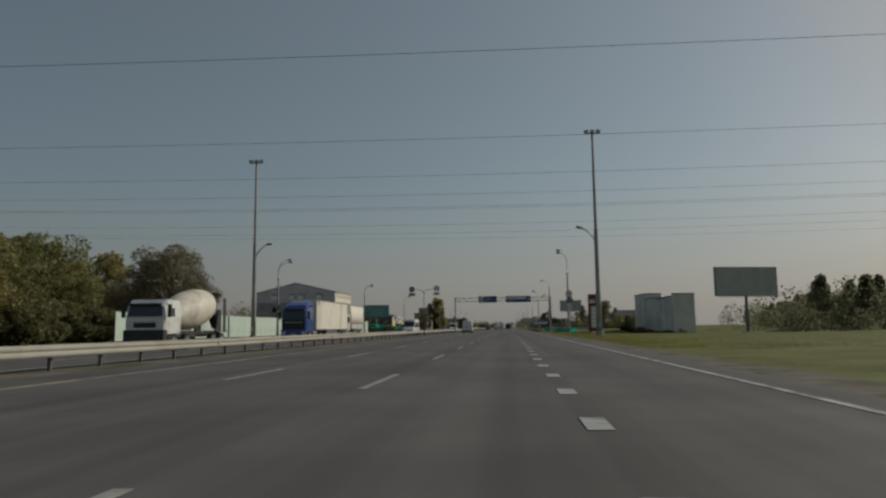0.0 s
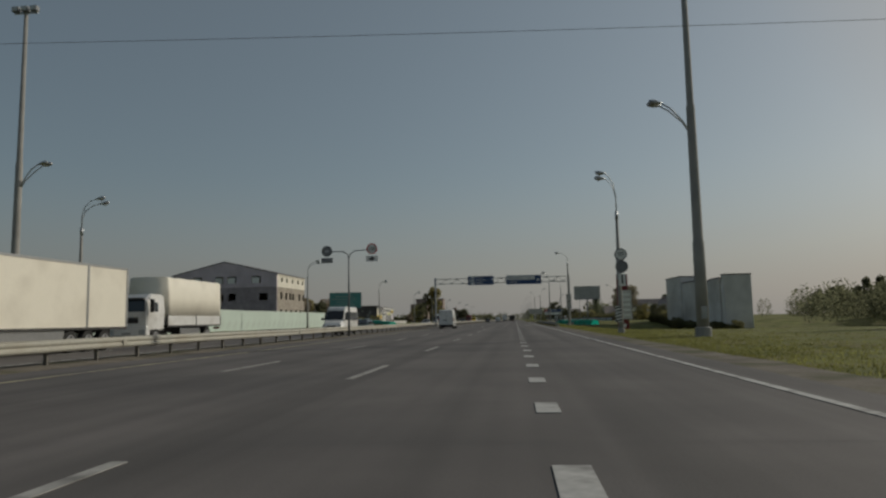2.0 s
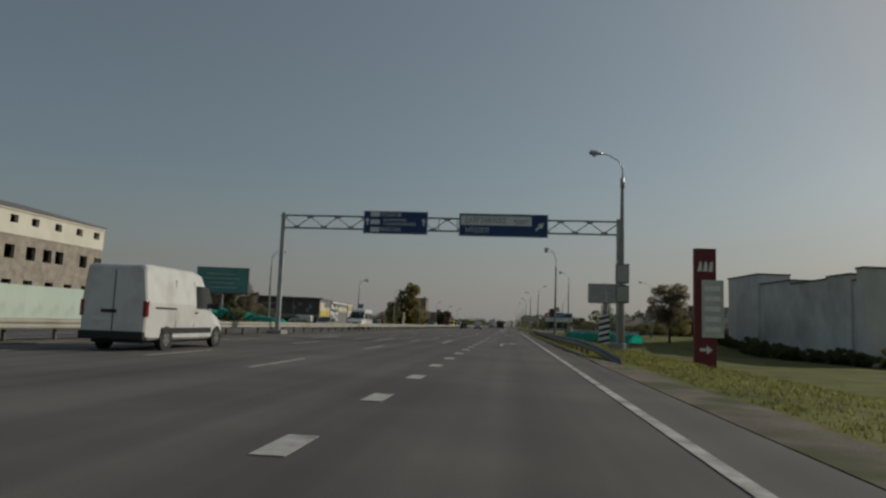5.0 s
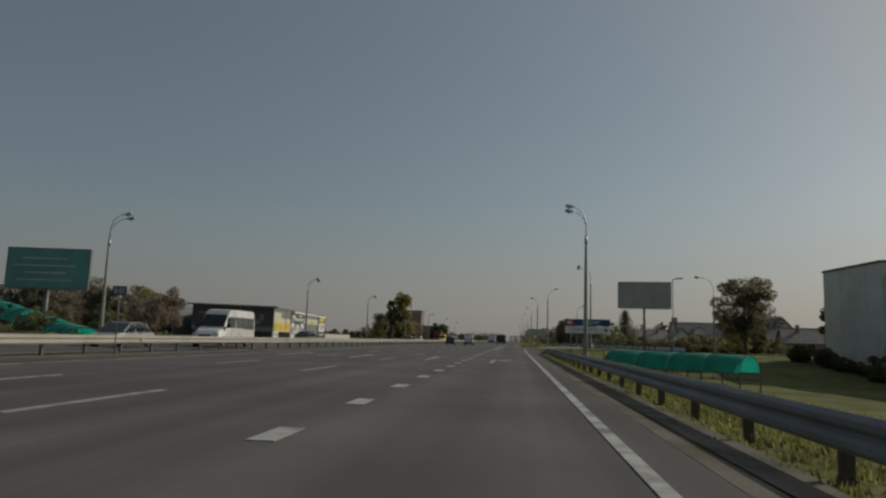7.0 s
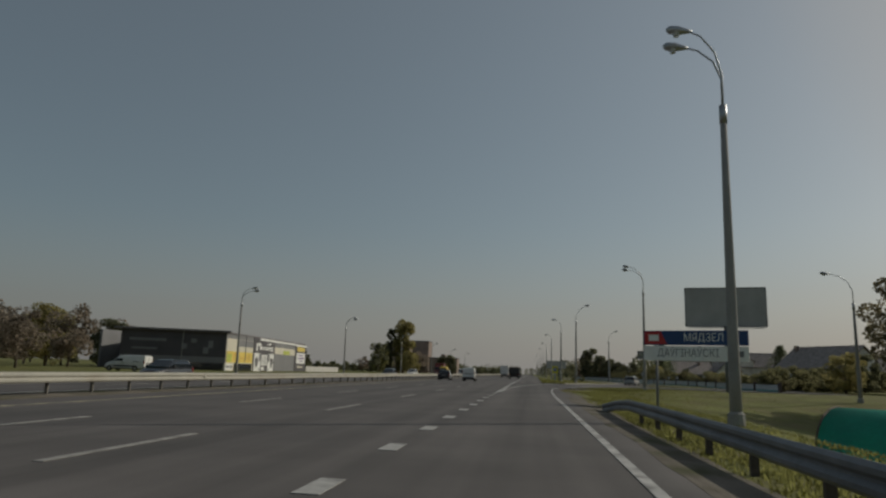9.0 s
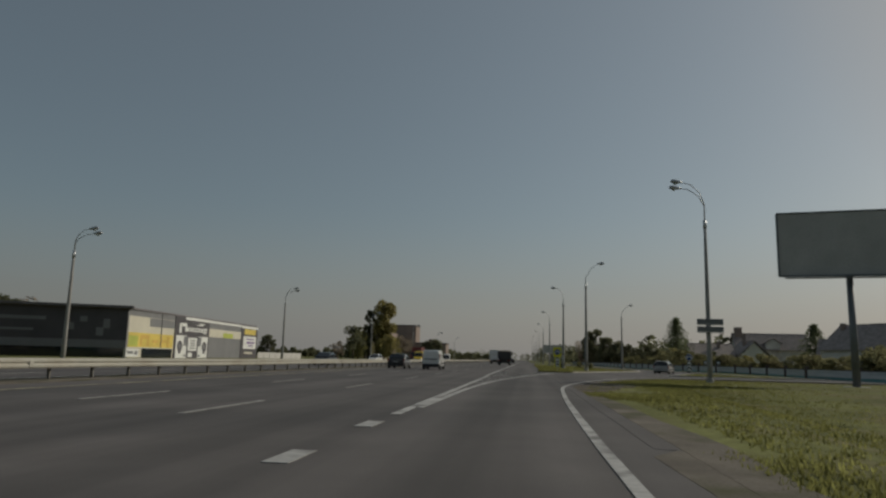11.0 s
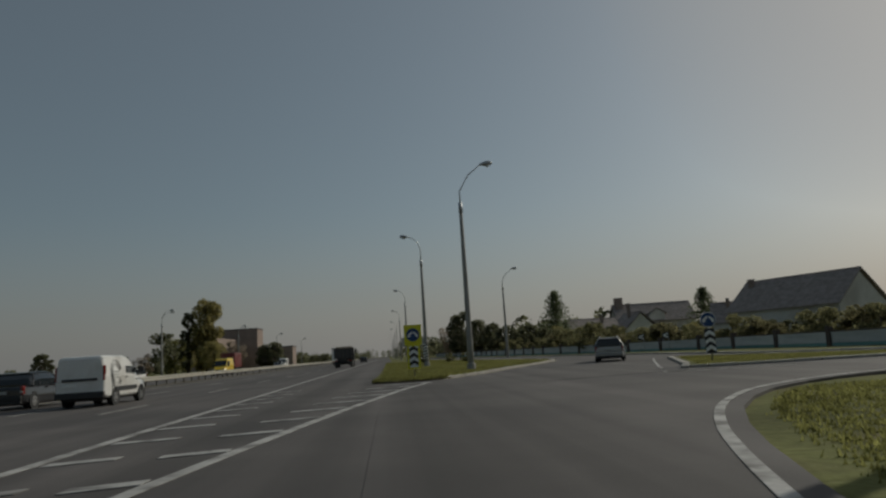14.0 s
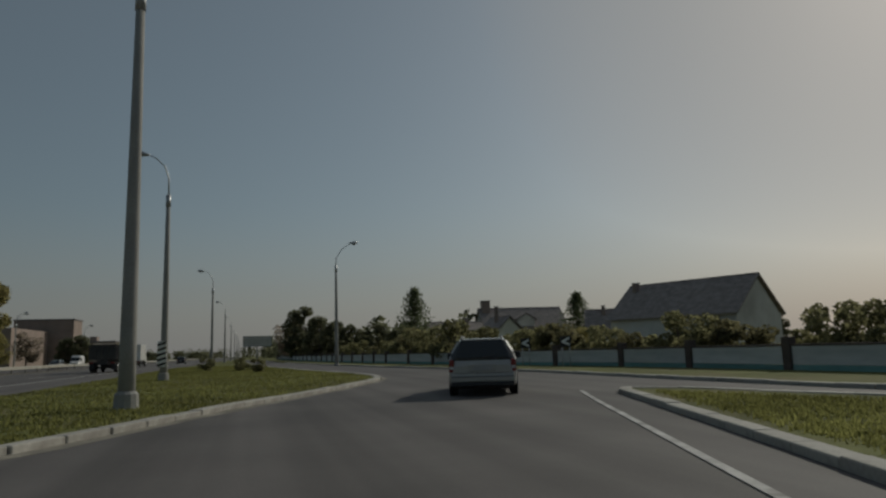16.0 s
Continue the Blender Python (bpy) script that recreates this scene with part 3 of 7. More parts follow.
def make_markings():
    def line(name, pts, width, material=PAINT_WHITE, z=0.012):
        single(name, strip(pts, width, z - 0.006, z), material, "worn painted road line", "road marking", "structure")

    line("edge_line", [(4.5, y) for y in range(-60, 262, 6)] + RIGHT_EDGE[:6], 0.16)
    line("edge_line_curve", smooth_line(RIGHT_EDGE[5:], 0.5), 0.15, z=0.016)
    line("yellow_line", [(-10.35, y) for y in range(-60, 900, 12)], 0.16, PAINT_YELLOW)
    line("gore_line", [(0.88, y) for y in range(266, 300, 4)] + [(0.75 - 0.001 * (y - 300), y) for y in range(300, 900, 20)], 0.2)
    gore = smooth_line([(1.05, 268), (1.35, 281), (2.2, 292.5), (3.7, 303.3), (5.8, 314.6), (7.1, 319.6)])
    line("gore_line_slip", gore, 0.2)
    line("far_edge_line", [(-15.1, y) for y in range(-60, 900, 12)], 0.16)
    line("outer_edge_line", [(-26.6, y) for y in range(-60, 900, 12)], 0.16)
    line("junction_line", [(16.0, 317.9), (16.4, 319.2), (19.8, 328.4), (20.9, 331.2)], 0.11, z=0.018)
    line("junction_line_end", [(14.8, 314.6), (15.05, 315.3)], 0.11, z=0.018)
    line("junction_line_side", [(14.8, 314.6), (16.2, 314.2), (19, 313.8)], 0.13, z=0.018)

    seam = smooth_line([(10.4, 313.9), (12.2, 314.6), (13.6, 314.85), (15.9, 315.5)], 0.6)
    single("tar_seam", strip(seam, 0.09, 0.004, 0.009), TYRE, "dark tar seam across the slip road", "road marking", "structure")

    def dashes(name, x, start, stop, length, period, width, label):
        holder = thing(name, label, "road marking", kind="structure")
        me = mesh_of("dash", box(-width / 2, width / 2, 0, length, 0.004, 0.012), PAINT_WHITE if width > 0.2 else PAINT_FADED)
        y = start
        while y < stop:
            piece("dash", me, holder, pose(x + random.uniform(-0.02, 0.02), y, 0, 0, 0, random.uniform(-0.2, 0.2)))
            y += period

    dashes("short_lane_dashes", 0.85, -0.6, 266, 1.0, 4.0, 0.3, "short broad dashes dividing off the exit lane")
    dashes("lane_dashes", -2.9, 0.5, 700, 4.0, 12.0, 0.15, "worn white lane dashes")
    dashes("lane_dashes", -6.65, 3.0, 700, 4.0, 12.0, 0.15, "worn white lane dashes")
    dashes("lane_dashes", -18.8, 2.0, 500, 4.0, 12.0, 0.15, "worn white lane dashes on the opposite carriageway")
    dashes("lane_dashes", -22.6, 2.0, 500, 4.0, 12.0, 0.15, "worn white lane dashes on the opposite carriageway")
    bars = thing("gore_bars", "painted white hatch bars of the gore area", "road marking", kind="structure")
    for k in range(16):
        y = 285.5 + 2.25 * k
        edge = float(np.interp(y, [p[1] for p in gore], [p[0] for p in gore]))
        gap = edge - 0.85
        reach = min(1.0, gap * 0.34)
        part("bar", slab([(0.95, y), (0.95, y + 0.3), (0.95 + reach, y + 0.52), (0.95 + reach, y + 0.22)], 0.005, 0.013), PAINT_WHITE, bars)
        reach = min(1.7, gap * 0.34)
        part("bar", slab([(edge - 0.1, y + 0.2), (edge - 0.1, y + 0.5), (edge - 0.1 - reach, y + 0.3), (edge - 0.1 - reach, y)], 0.005, 0.013), PAINT_WHITE, bars)
    for y in (180.6, 218.6):
        for x in (-1.05, -4.9, -8.6):
            arrow = thing("lane_arrow", "worn white straight-ahead arrow painted in a lane", "road marking", kind="structure")
            part("shaft", box(x - 0.075, x + 0.075, y, y + 4.6, 0.005, 0.013), PAINT_WHITE, arrow)
            part("head", slab([(x - 0.3, y + 4.6), (x + 0.3, y + 4.6), (x, y + 6.2)], 0.005, 0.013), PAINT_WHITE, arrow)
        arrow = thing("lane_arrow", "worn white right-turn arrow painted on the exit lane", "road marking", kind="structure")
        part("shaft", slab([(2.19, y - 1.2), (2.35, y - 1.2), (2.35, y + 3.2), (2.72, y + 3.6), (2.72, y + 4.2), (2.5, y + 4.0), (2.19, y + 3.4)], 0.005, 0.013), PAINT_WHITE, arrow)
        part("head", slab([(2.72, y + 3.0), (3.25, y + 4.0), (2.72, y + 5.0)], 0.005, 0.013), PAINT_WHITE, arrow)


make_markings()


# ---- crash barriers ----
W_PROFILE = [(0.0, 0.0), (0.045, 0.05), (0.045, 0.105), (0.0, 0.155), (0.0, 0.185), (0.045, 0.235), (0.045, 0.29), (0.0, 0.34)]


def rail_beam(xs_ys_zs, face):
    """A W-shaped beam along points; face +1 bulges to +x."""
    bm = bmesh.new()
    rows = []
    for x, y, z in xs_ys_zs:
        outer = [bm.verts.new((x + face * u, y, z + v)) for u, v in W_PROFILE]
        inner = [bm.verts.new((x + face * (u - 0.012), y, z + v)) for u, v in W_PROFILE]
        rows.append(outer + inner[::-1])
    for a, b in zip(rows, rows[1:]):
        for s in range(len(a)):
            bm.faces.new((a[s], a[(s + 1) % len(a)], b[(s + 1) % len(a)], b[s]))
    bm.faces.new(rows[0])
    bm.faces.new(rows[-1])
    return bm


def median_barrier():
    post = mesh_of("post", box(-0.06, 0.06, -0.035, 0.035, -0.2, 0.72, bevel=0.008), MEDIAN_POST)
    block = mesh_of("spacer", box(-0.21, 0.21, -0.05, 0.05, 0.45, 0.7, bevel=0.01), RAIL_BEIGE)
    for n, (y0, y1) in enumerate([(-36, 104), (104, 244), (244, 384), (384, 700)]):
        rail = thing("crash_barrier", "double-sided cream steel crash barrier on dark posts along the median", "crash barrier", pose(-13.6, 0, 0), group="median barriers")
        ys = list(range(y0, y1 + 1, 4))
        part("beam", rail_beam([(0.22, y, 0.41 + 0.012 * math.sin(y * 0.21)) for y in ys], 1), RAIL_BEIGE, rail)
        part("beam", rail_beam([(-0.22, y, 0.41 + 0.012 * math.sin(y * 0.23)) for y in ys], -1), RAIL_BEIGE, rail)
        part("cap_rail", box(-0.2, 0.2, y0, y1, 0.755, 0.775), RAIL_BEIGE, rail)
        y = y0 + 1.25
        while y < y1:
            piece("post", post, rail, pose(0, y, 0, random.uniform(-1, 1), random.uniform(-1, 1), 0))
            piece("spacer", block, rail, pose(0, y, 0))
            y += 2.5 if y1 < 400 else 5.0
        for y in range(y0 + 10, y1, 20):
            part("joint_plate", box(0.2, 0.285, y - 0.12, y + 0.12, 0.47, 0.7, bevel=0.01), RAIL_BEIGE, rail)


median_barrier()


def roadside_barrier():
    rail = thing("guardrail", "dull galvanised guardrail with turned-down ends beside the shoulder", "guardrail", pose(6.15, 0, 0))
    line = [(0.4, 166, -0.2), (0.25, 169, 0.0), (0.1, 172, 0.16), (0, 175, 0.23)] + [(0, y, 0.24) for y in range(178, 242, 4)] + [(-0.02, 243, 0.22), (-0.12, 245.4, 0.1), (-0.35, 247.6, -0.12)]
    part("beam", rail_beam(line, -1), GALV_DULL, rail, smooth=False)
    post = mesh_of("post", box(-0.02, 0.1, -0.04, 0.04, -0.5, 0.54, bevel=0.008), POST_DARK)
    for k in range(28):
        piece("post", post, rail, pose(0.04, 173.5 + 2.5 * k, 0, random.uniform(-1.5, 1.5), random.uniform(-1.5, 1.5), 0))


roadside_barrier()


# ---- lamp posts and masts ----
def lamp_head(bm, at, way):
    """A cobra head: a tapered shell at the arm's end."""
    c, w = Vector(at), Vector(way).normalized()
    tube([c - w * 0.1, c + w * 0.08, c + w * 0.35, c + w * 0.62, c + w * 0.72], [0.05, 0.09, 0.16, 0.14, 0.05], 8, bm)
    return bm


def street_lamp(x, y, top=11.7, side=-1, heads=1, pole=9.3, base=0.0, reach=1.35, lean=0.0, label=""):
    """A tapered concrete post with a curved steel arm to one side and cobra heads."""
    label = label or ("tall concrete street lamp with %s curved steel arm" % ("a double" if heads == 2 else "a single"))
    t = thing("street_lamp", label, "street lamp", pose(x, y, base, random.uniform(-0.4, 0.4), lean, 0), group="street lamps along the highway")
    part("pole", tube([(0, 0, -0.4), (0, 0, 1.6), (0, 0, pole * 0.6), (0, 0, pole)], [0.19, 0.175, 0.135, 0.1], 12), CONCRETE, t, smooth=True)
    part("base_collar", tube([(0, 0, -0.1), (0, 0, 0.28), (0, 0, 0.34)], [0.27, 0.25, 0.19], 12), CONCRETE, t)
    part("clamp", tube([(0, 0, pole - 0.5), (0, 0, pole + 0.12)], 0.125, 10), GALV, t, smooth=True)
    for h in range(heads):
        off = 0.0 if heads == 1 else (0.28 if h else -0.28)
        drop = 0.0 if not h else -0.3
        rise = top - pole + drop
        arm = [(0, 0, pole - 0.1), (0, 0, pole + rise * 0.34), (side * reach * 0.34, 0, pole + rise * 0.74), (side * (reach - 0.3), 0, pole + rise)] if side > 0 and heads == 1 else [(0, 0, pole - 0.1), (0, off * 0.1, pole + rise * 0.45), (side * reach * 0.16, off * 0.4, pole + rise * 0.74), (side * reach * 0.5, off * 0.8, pole + rise * 0.94), (side * (reach - 0.3), off, pole + rise)]
        part("arm", tube(arm, [0.045, 0.038, 0.034, 0.03, 0.028][:len(arm)], 8), GALV, t, smooth=True)
        head = part("lamp_head", lamp_head(bmesh.new(), (side * (reach - 0.3), off, pole + rise), (side, 0, 0.12)), GALV, t, smooth=True)
        c = Vector((side * (reach + 0.1), off, pole + rise - 0.04))
        part("lens", tube([c + Vector((0, 0, -0.13)), c + Vector((0, 0, 0.02))], [0.09, 0.13], 10), LAMP_GLASS, head)
    return t


street_lamp(8.38, 123.3, 12.05, heads=2, pole=9.0, reach=1.1)
street_lamp(9.25, 183.2, 11.7, heads=1, pole=10.1, reach=1.6)
street_lamp(9.17, 242.3, 12.5, heads=2, pole=9.9)
street_lamp(15.9, 301.2, 14.0, heads=2, pole=11.2, reach=1.9, base=-0.1)
street_lamp(10.2, 331.7, 12.2, side=1, pole=9.75, reach=1.7, base=0.12)
street_lamp(8.7, 351.8, 11.4, pole=9.2, base=0.12)
street_lamp(20.4, 378.2, 11.4, side=1, pole=9.2, reach=1.6, base=-0.1)
street_lamp(31.2, 284.4, 11.1, pole=8.4, reach=2.2, base=-0.2)
for k, y in enumerate((402, 452, 504, 556, 610, 668, 730)):
    street_lamp(8.4 - 0.2 * k, y, 11.4, pole=9.2, base=0.1 if y < 520 else -0.05)
for y in (62, 122.4, 182.8, 243.2, 304, 354.2, 414, 474, 534, 600):
    street_lamp(-34.6 + 0.0025 * y, y, {304: 11.0, 354.2: 11.2}.get(y, 11.5), side=1, heads=2, pole=9.1, reach=1.7, base=-0.06)


def path_lamp(x, y, base, top):
    """A slim steel post with a short level arm and a flat head."""
    t = thing("path_lamp", "slim steel lamp post with a flat head on one side", "street lamp", pose(x, y, base))
    part("pole", tube([(0, 0, -0.3), (0, 0, 1.2), (0, 0, 1.25), (0, 0, top)], [0.075, 0.075, 0.05, 0.042], 10), GALV_DULL, t, smooth=True)
    part("arm", tube([(0, 0, top - 0.05), (0.45, 0, top + 0.02)], 0.03, 8), GALV_DULL, t)
    head = part("lamp_head", box(0.25, 0.85, -0.13, 0.13, top, top + 0.09, bevel=0.025), GALV_DULL, t)
    part("lens", box(0.32, 0.78, -0.09, 0.09, top - 0.012, top - 0.001), LAMP_GLASS, head)


path_lamp(16.6, 244.0, ground_z(16.6, 244.0), 6.75 - ground_z(16.6, 244.0))


def light_mast(x, y, top, arm_side, arm_z, label):
    """A tall tapered steel mast with floodlights on its head and a double street-lamp arm lower down."""
    t = thing("light_mast", label, "light mast", pose(x, y, -0.06))
    part("pole", tube([(0, 0, -0.5), (0, 0, 5.4), (0, 0, 5.5), (0, 0, 13.5), (0, 0, 13.6), (0, 0, top - 0.6)], [0.36, 0.33, 0.29, 0.25, 0.21, 0.14], 14), CONCRETE, t, smooth=True)
    part("base_plate", tube([(0, 0, -0.1), (0, 0, 0.5), (0, 0, 0.55)], [0.48, 0.46, 0.38], 14), CONCRETE, t)
    part("service_box", box(-0.15, 0.15, -0.5, -0.3, 1.0, 1.7, bevel=0.02), GALV, t)
    part("head_bar", box(-0.95, 0.95, -0.07, 0.07, top - 0.62, top - 0.48, bevel=0.015), GALV, t)
    for k in range(3):
        fx = -0.75 + 0.75 * k
        flood = part("floodlight", box(fx - 0.27, fx + 0.27, -0.3, 0.12, top - 0.5, top - 0.1, bevel=0.04), GALV_DULL, t)
        part("lens", box(fx - 0.22, fx + 0.22, -0.32, -0.3, top - 0.46, top - 0.15), LAMP_GLASS, flood)
    for off in (-0.25, 0.25):
        part("arm", tube([(0, 0, arm_z - 2.0), (arm_side * 0.5, off * 0.4, arm_z - 1.1), (arm_side * 1.2, off, arm_z - 0.35), (arm_side * 1.75, off, arm_z)], 0.045, 8), GALV, t, smooth=True)
        part("lamp_head", lamp_head(bmesh.new(), (arm_side * 1.75, off, arm_z), (arm_side, 0, 0.2)), GALV, t, smooth=True)
    return t


light_mast(11.15, 111.4, 26.6, -1, 13.7, "tall grey light mast with floodlights and a low double lamp arm")
light_mast(-36.1, 117.4, 25.8, 1, 13.3, "tall grey light mast behind the opposite carriageway")


# ---- overhead lines ----
def cables():
    """Nine thin wires crossing the road at about ten metres, at uneven distances."""
    t = thing("power_lines", "thin overhead wires crossing the highway one after another", "power cable", kind="structure")
    for y, z, skew in ((44.0, 9.65, 0.03), (53.75, 9.65, 0.03), (61.2, 9.65, 0.03), (67.7, 9.85, 0.03), (72.3, 9.85, 0.03), (73.4, 9.9, 0.03), (80.9, 9.85, 0.03), (85.7, 9.8, 0.03), (91.2, 9.98, 0.08)):
        pts = []
        for k in range(31):
            x = -75 + 5 * k
            pts.append((x, y + skew * x, z + 0.0003 * x * x))
        part("cable", tube(pts, 0.008, 5), POST_DARK, t)


cables()


# ---- road signs ----
def round_sign(parent, x, z, r, face, rim, y=0.0, digits="", digit_size=0.42):
    """A disc facing -y with a coloured rim; returns the plate part."""
    plate = part("disc", disc((x, y, z), r, 0.03, "y", 28), rim, parent)
    part("face", disc((x, y - 0.02, z), r * 0.8, 0.012, "y", 28), face, plate)
    part("back", disc((x, y + 0.022, z), r * 0.98, 0.012, "y", 28), SIGN_BACK, plate)
    if digits:
        lettering(digits, digit_size, Matrix.Translation((x, y - 0.032, z)) @ FACING, SIGN_BLACK, plate, "black digits %s" % digits)
    return plate


def lane_sign():
    """A T-shaped post in the median: a speed sign with a lane arrow for this side, the backs of another pair for the other."""
    t = thing("lane_speed_sign", "tall T-shaped sign post with 100 speed limit over a lane arrow", "road sign", pose(-12.66, 124.3, 0.07))
    part("post", tube([(0, 0, -0.3), (0, 0, 3.5), (0, 0, 6.35)], [0.09, 0.075, 0.06], 10), GALV_DULL, t, smooth=True)
    part("arm", tube([(0, 0, 6.2), (0.12, 0, 6.5), (0.45, 0, 6.75), (1.6, 0, 6.82)], 0.04, 8), GALV_DULL, t, smooth=True)
    part("arm", tube([(0, 0, 6.2), (-0.12, 0, 6.5), (-0.45, 0, 6.72), (-1.5, 0, 6.74)], 0.04, 8), GALV_DULL, t, smooth=True)
    round_sign(t, 1.9, 6.87, 0.44, SIGN_WHITE, SIGN_RED, -0.05, "100", 0.44)
    plate = part("arrow_plate", box(1.42, 2.38, -0.07, -0.04, 5.86, 6.32, bevel=0.01), SIGN_WHITE, t)
    part("arrow", prism([(1.82, 6.27), (1.98, 6.27), (1.98, 6.12), (2.22, 6.14), (1.9, 5.92), (1.58, 6.14), (1.82, 6.12)], -0.085, -0.072, "y"), SIGN_BLACK, plate)
    back = part("disc", disc((-1.8, 0, 6.78), 0.44, 0.03, "y", 28), SIGN_BACK, t, "grey back of a round sign")
    part("clip", box(-1.95, -1.65, -0.04, -0.02, 6.7, 6.86, bevel=0.005), GALV, back)
    part("arrow_plate", box(-2.27, -1.33, 0.0, 0.03, 5.82, 6.24, bevel=0.01), SIGN_BACK, t, "grey back of a plate")


lane_sign()


def limit_signs():
    t = thing("speed_limit_sign", "white 90 speed limit disc above a dark disc and plate", "road sign", pose(8.5, 123.0, -0.04))
    part("bracket", box(-0.35, 0.05, 0.0, 0.06, 4.0, 6.0), GALV, t)
    round_sign(t, 0, 5.85, 0.47, SIGN_WHITE, SIGN_BACK, -0.06, "90", 0.46)
    dark = part("disc", disc((0.04, -0.06, 4.94), 0.47, 0.03, "y", 28), SIGN_BACK, t, "dark weathered sign disc")
    part("rim", disc((0.04, -0.08, 4.94), 0.4, 0.01, "y", 28), SIGN_BACK, dark)
    plate = part("plate", box(-0.22, 0.28, -0.09, -0.06, 3.5, 4.4, bevel=0.01), SIGN_WHITE, t)
    part("arrow", prism([(-0.02, 4.3), (0.08, 4.3), (0.08, 3.8), (0.14, 3.8), (0.03, 3.62), (-0.08, 3.8), (-0.02, 3.8)], -0.1, -0.091, "y"), SIGN_BLACK, plate)


limit_signs()


def back_signs():
    """A round sign and a plate on a lamp post of the opposite carriageway, seen from behind."""
    t = thing("road_sign", "grey back of a round sign and plate on a lamp post", "road sign", pose(-34.1, 121.9, 0.48))
    back = part("disc", disc((0, 0, 3.85), 0.42, 0.03, "y", 28), SIGN_BACK, t)
    part("rib", box(-0.36, 0.36, -0.04, -0.016, 3.98, 4.03), GALV_DULL, back)
    part("rib", box(-0.36, 0.36, -0.04, -0.016, 3.66, 3.71), GALV_DULL, back)
    plate = part("plate", box(-0.3, 0.38, -0.015, 0.015, 2.5, 3.25, bevel=0.006), SIGN_BACK, t)
    part("rib", box(-0.26, 0.34, -0.04, -0.016, 2.85, 2.9), GALV_DULL, plate)
    part("bracket", box(-0.25, -0.15, 0.0, 0.42, 2.8, 2.86), GALV, t)
    part("bracket", box(-0.25, -0.15, 0.0, 0.42, 3.8, 3.86), GALV, t)


def median_plate():
    """A small dark distance plate on a thin post in the median."""
    t = thing("distance_plate", "small dark plate with pale marks on a thin median post", "road sign", pose(-12.5, 210.5, -0.48))
    part("post", tube([(0, 0.03, 0.2), (0, 0.03, 3.2)], 0.022, 8), GALV_DULL, t, smooth=True)
    plate = part("plate", box(-0.3, 0.3, -0.012, 0.012, 2.86, 3.24, bevel=0.004), SIGN_BLUE, t)
    for x0, x1, z0, z1 in ((-0.22, -0.06, 2.94, 3.14), (0.0, 0.1, 2.93, 3.17), (0.14, 0.22, 2.93, 3.17)):
        part("bar", box(x0, x1, -0.02, -0.013, z0, z1), BOARD_BACK, plate)


back_signs()
median_plate()


def striped_board(x, y, z0, z1, width=0.3, yaw=0.0, label="black and white striped marker board on a lamp post"):
    t = thing("marker_board", label, "marker board", pose(x, y, 0, 0, 0, yaw), group="striped marker boards")
    part("panel", box(-width / 2, width / 2, -0.02, 0.02, z0, z1, bevel=0.005), SIGN_WHITE, t)
    n = 5
    h = (z1 - z0) / n
    for k in range(n):
        z = z0 + h * k
        part("stripe", prism([(-width / 2, z), (width / 2, z + h * 0.5), (width / 2, z + h), (-width / 2, z + h * 0.5)], -0.03, -0.022, "y"), SIGN_BLACK, t)


striped_board(8.15, 123.0, 0.75, 1.95, 0.42)
striped_board(8.62, 351.5, 0.75, 2.0, 0.4)
striped_board(6.3, 168.6, 0.55, 1.65, 0.4, label="black and white striped marker board at the guardrail's end")


def keep_sign():
    """The yellow-backed divider sign on the nose of the island."""
    t = thing("divider_sign", "yellow-backed divider sign with a blue disc above black and white chevrons", "road sign", pose(6.6, 323.2, 0.13))
    part("post", tube([(0, 0.05, -0.2), (0, 0.05, 2.2)], 0.035, 8), GALV, t, smooth=True)
    top = part("panel", box(-0.4, 0.4, -0.02, 0.02, 1.42, 2.36, bevel=0.006), SIGN_YELLOW, t)
    plate = part("disc", disc((0, -0.03, 1.9), 0.3, 0.014, "y", 28), SIGN_BLUE, top, "blue disc")
    for s in (-1, 1):
        part("arrow", prism([(0.02 * s, 1.96), (0.03 * s, 2.06), (0.14 * s, 2.0), (0.19 * s, 1.92), (0.23 * s, 1.95), (0.22 * s, 1.78), (0.08 * s, 1.84), (0.13 * s, 1.87), (0.1 * s, 1.92)], -0.047, -0.039, "y"), SIGN_WHITE, top)
    low = part("panel", box(-0.29, 0.29, -0.02, 0.02, 0.38, 1.42, bevel=0.006), SIGN_YELLOW, t)
    part("field", box(-0.2, 0.2, -0.03, -0.021, 0.44, 1.38), SIGN_WHITE, low)
    for k in range(3):
        z = 0.5 + 0.31 * k
        part("chevron", prism([(-0.2, z), (0, z + 0.13), (0.2, z), (0.2, z + 0.15), (0, z + 0.28), (-0.2, z + 0.15)], -0.04, -0.032, "y"), SIGN_BLACK, low)


keep_sign()


def bend_board(x, y):
    """A square board with one arrow head, on two short posts before the panel fence."""
    t = thing("bend_marker", "dark square bend marker with a white arrow head before the fence", "road sign", pose(x, y, 0.09, 0, 0, -26), group="bend markers")
    for s in (-0.2, 0.2):
        part("post", tube([(s, 0.04, -0.2), (s, 0.04, 1.5)], 0.025, 8), GALV, t, smooth=True)
    face = part("panel", box(-0.29, 0.29, -0.012, 0.012, 1.02, 1.6, bevel=0.005), SIGN_BLACK, t)
    part("arrow", prism([(0.2, 1.07), (0.2, 1.2), (-0.03, 1.31), (0.2, 1.42), (0.2, 1.55), (-0.22, 1.35), (-0.22, 1.27)], -0.026, -0.018, "y"), SIGN_WHITE, face, "white arrow head")


bend_board(29.1, 348.9)
bend_board(28.4, 352.8)


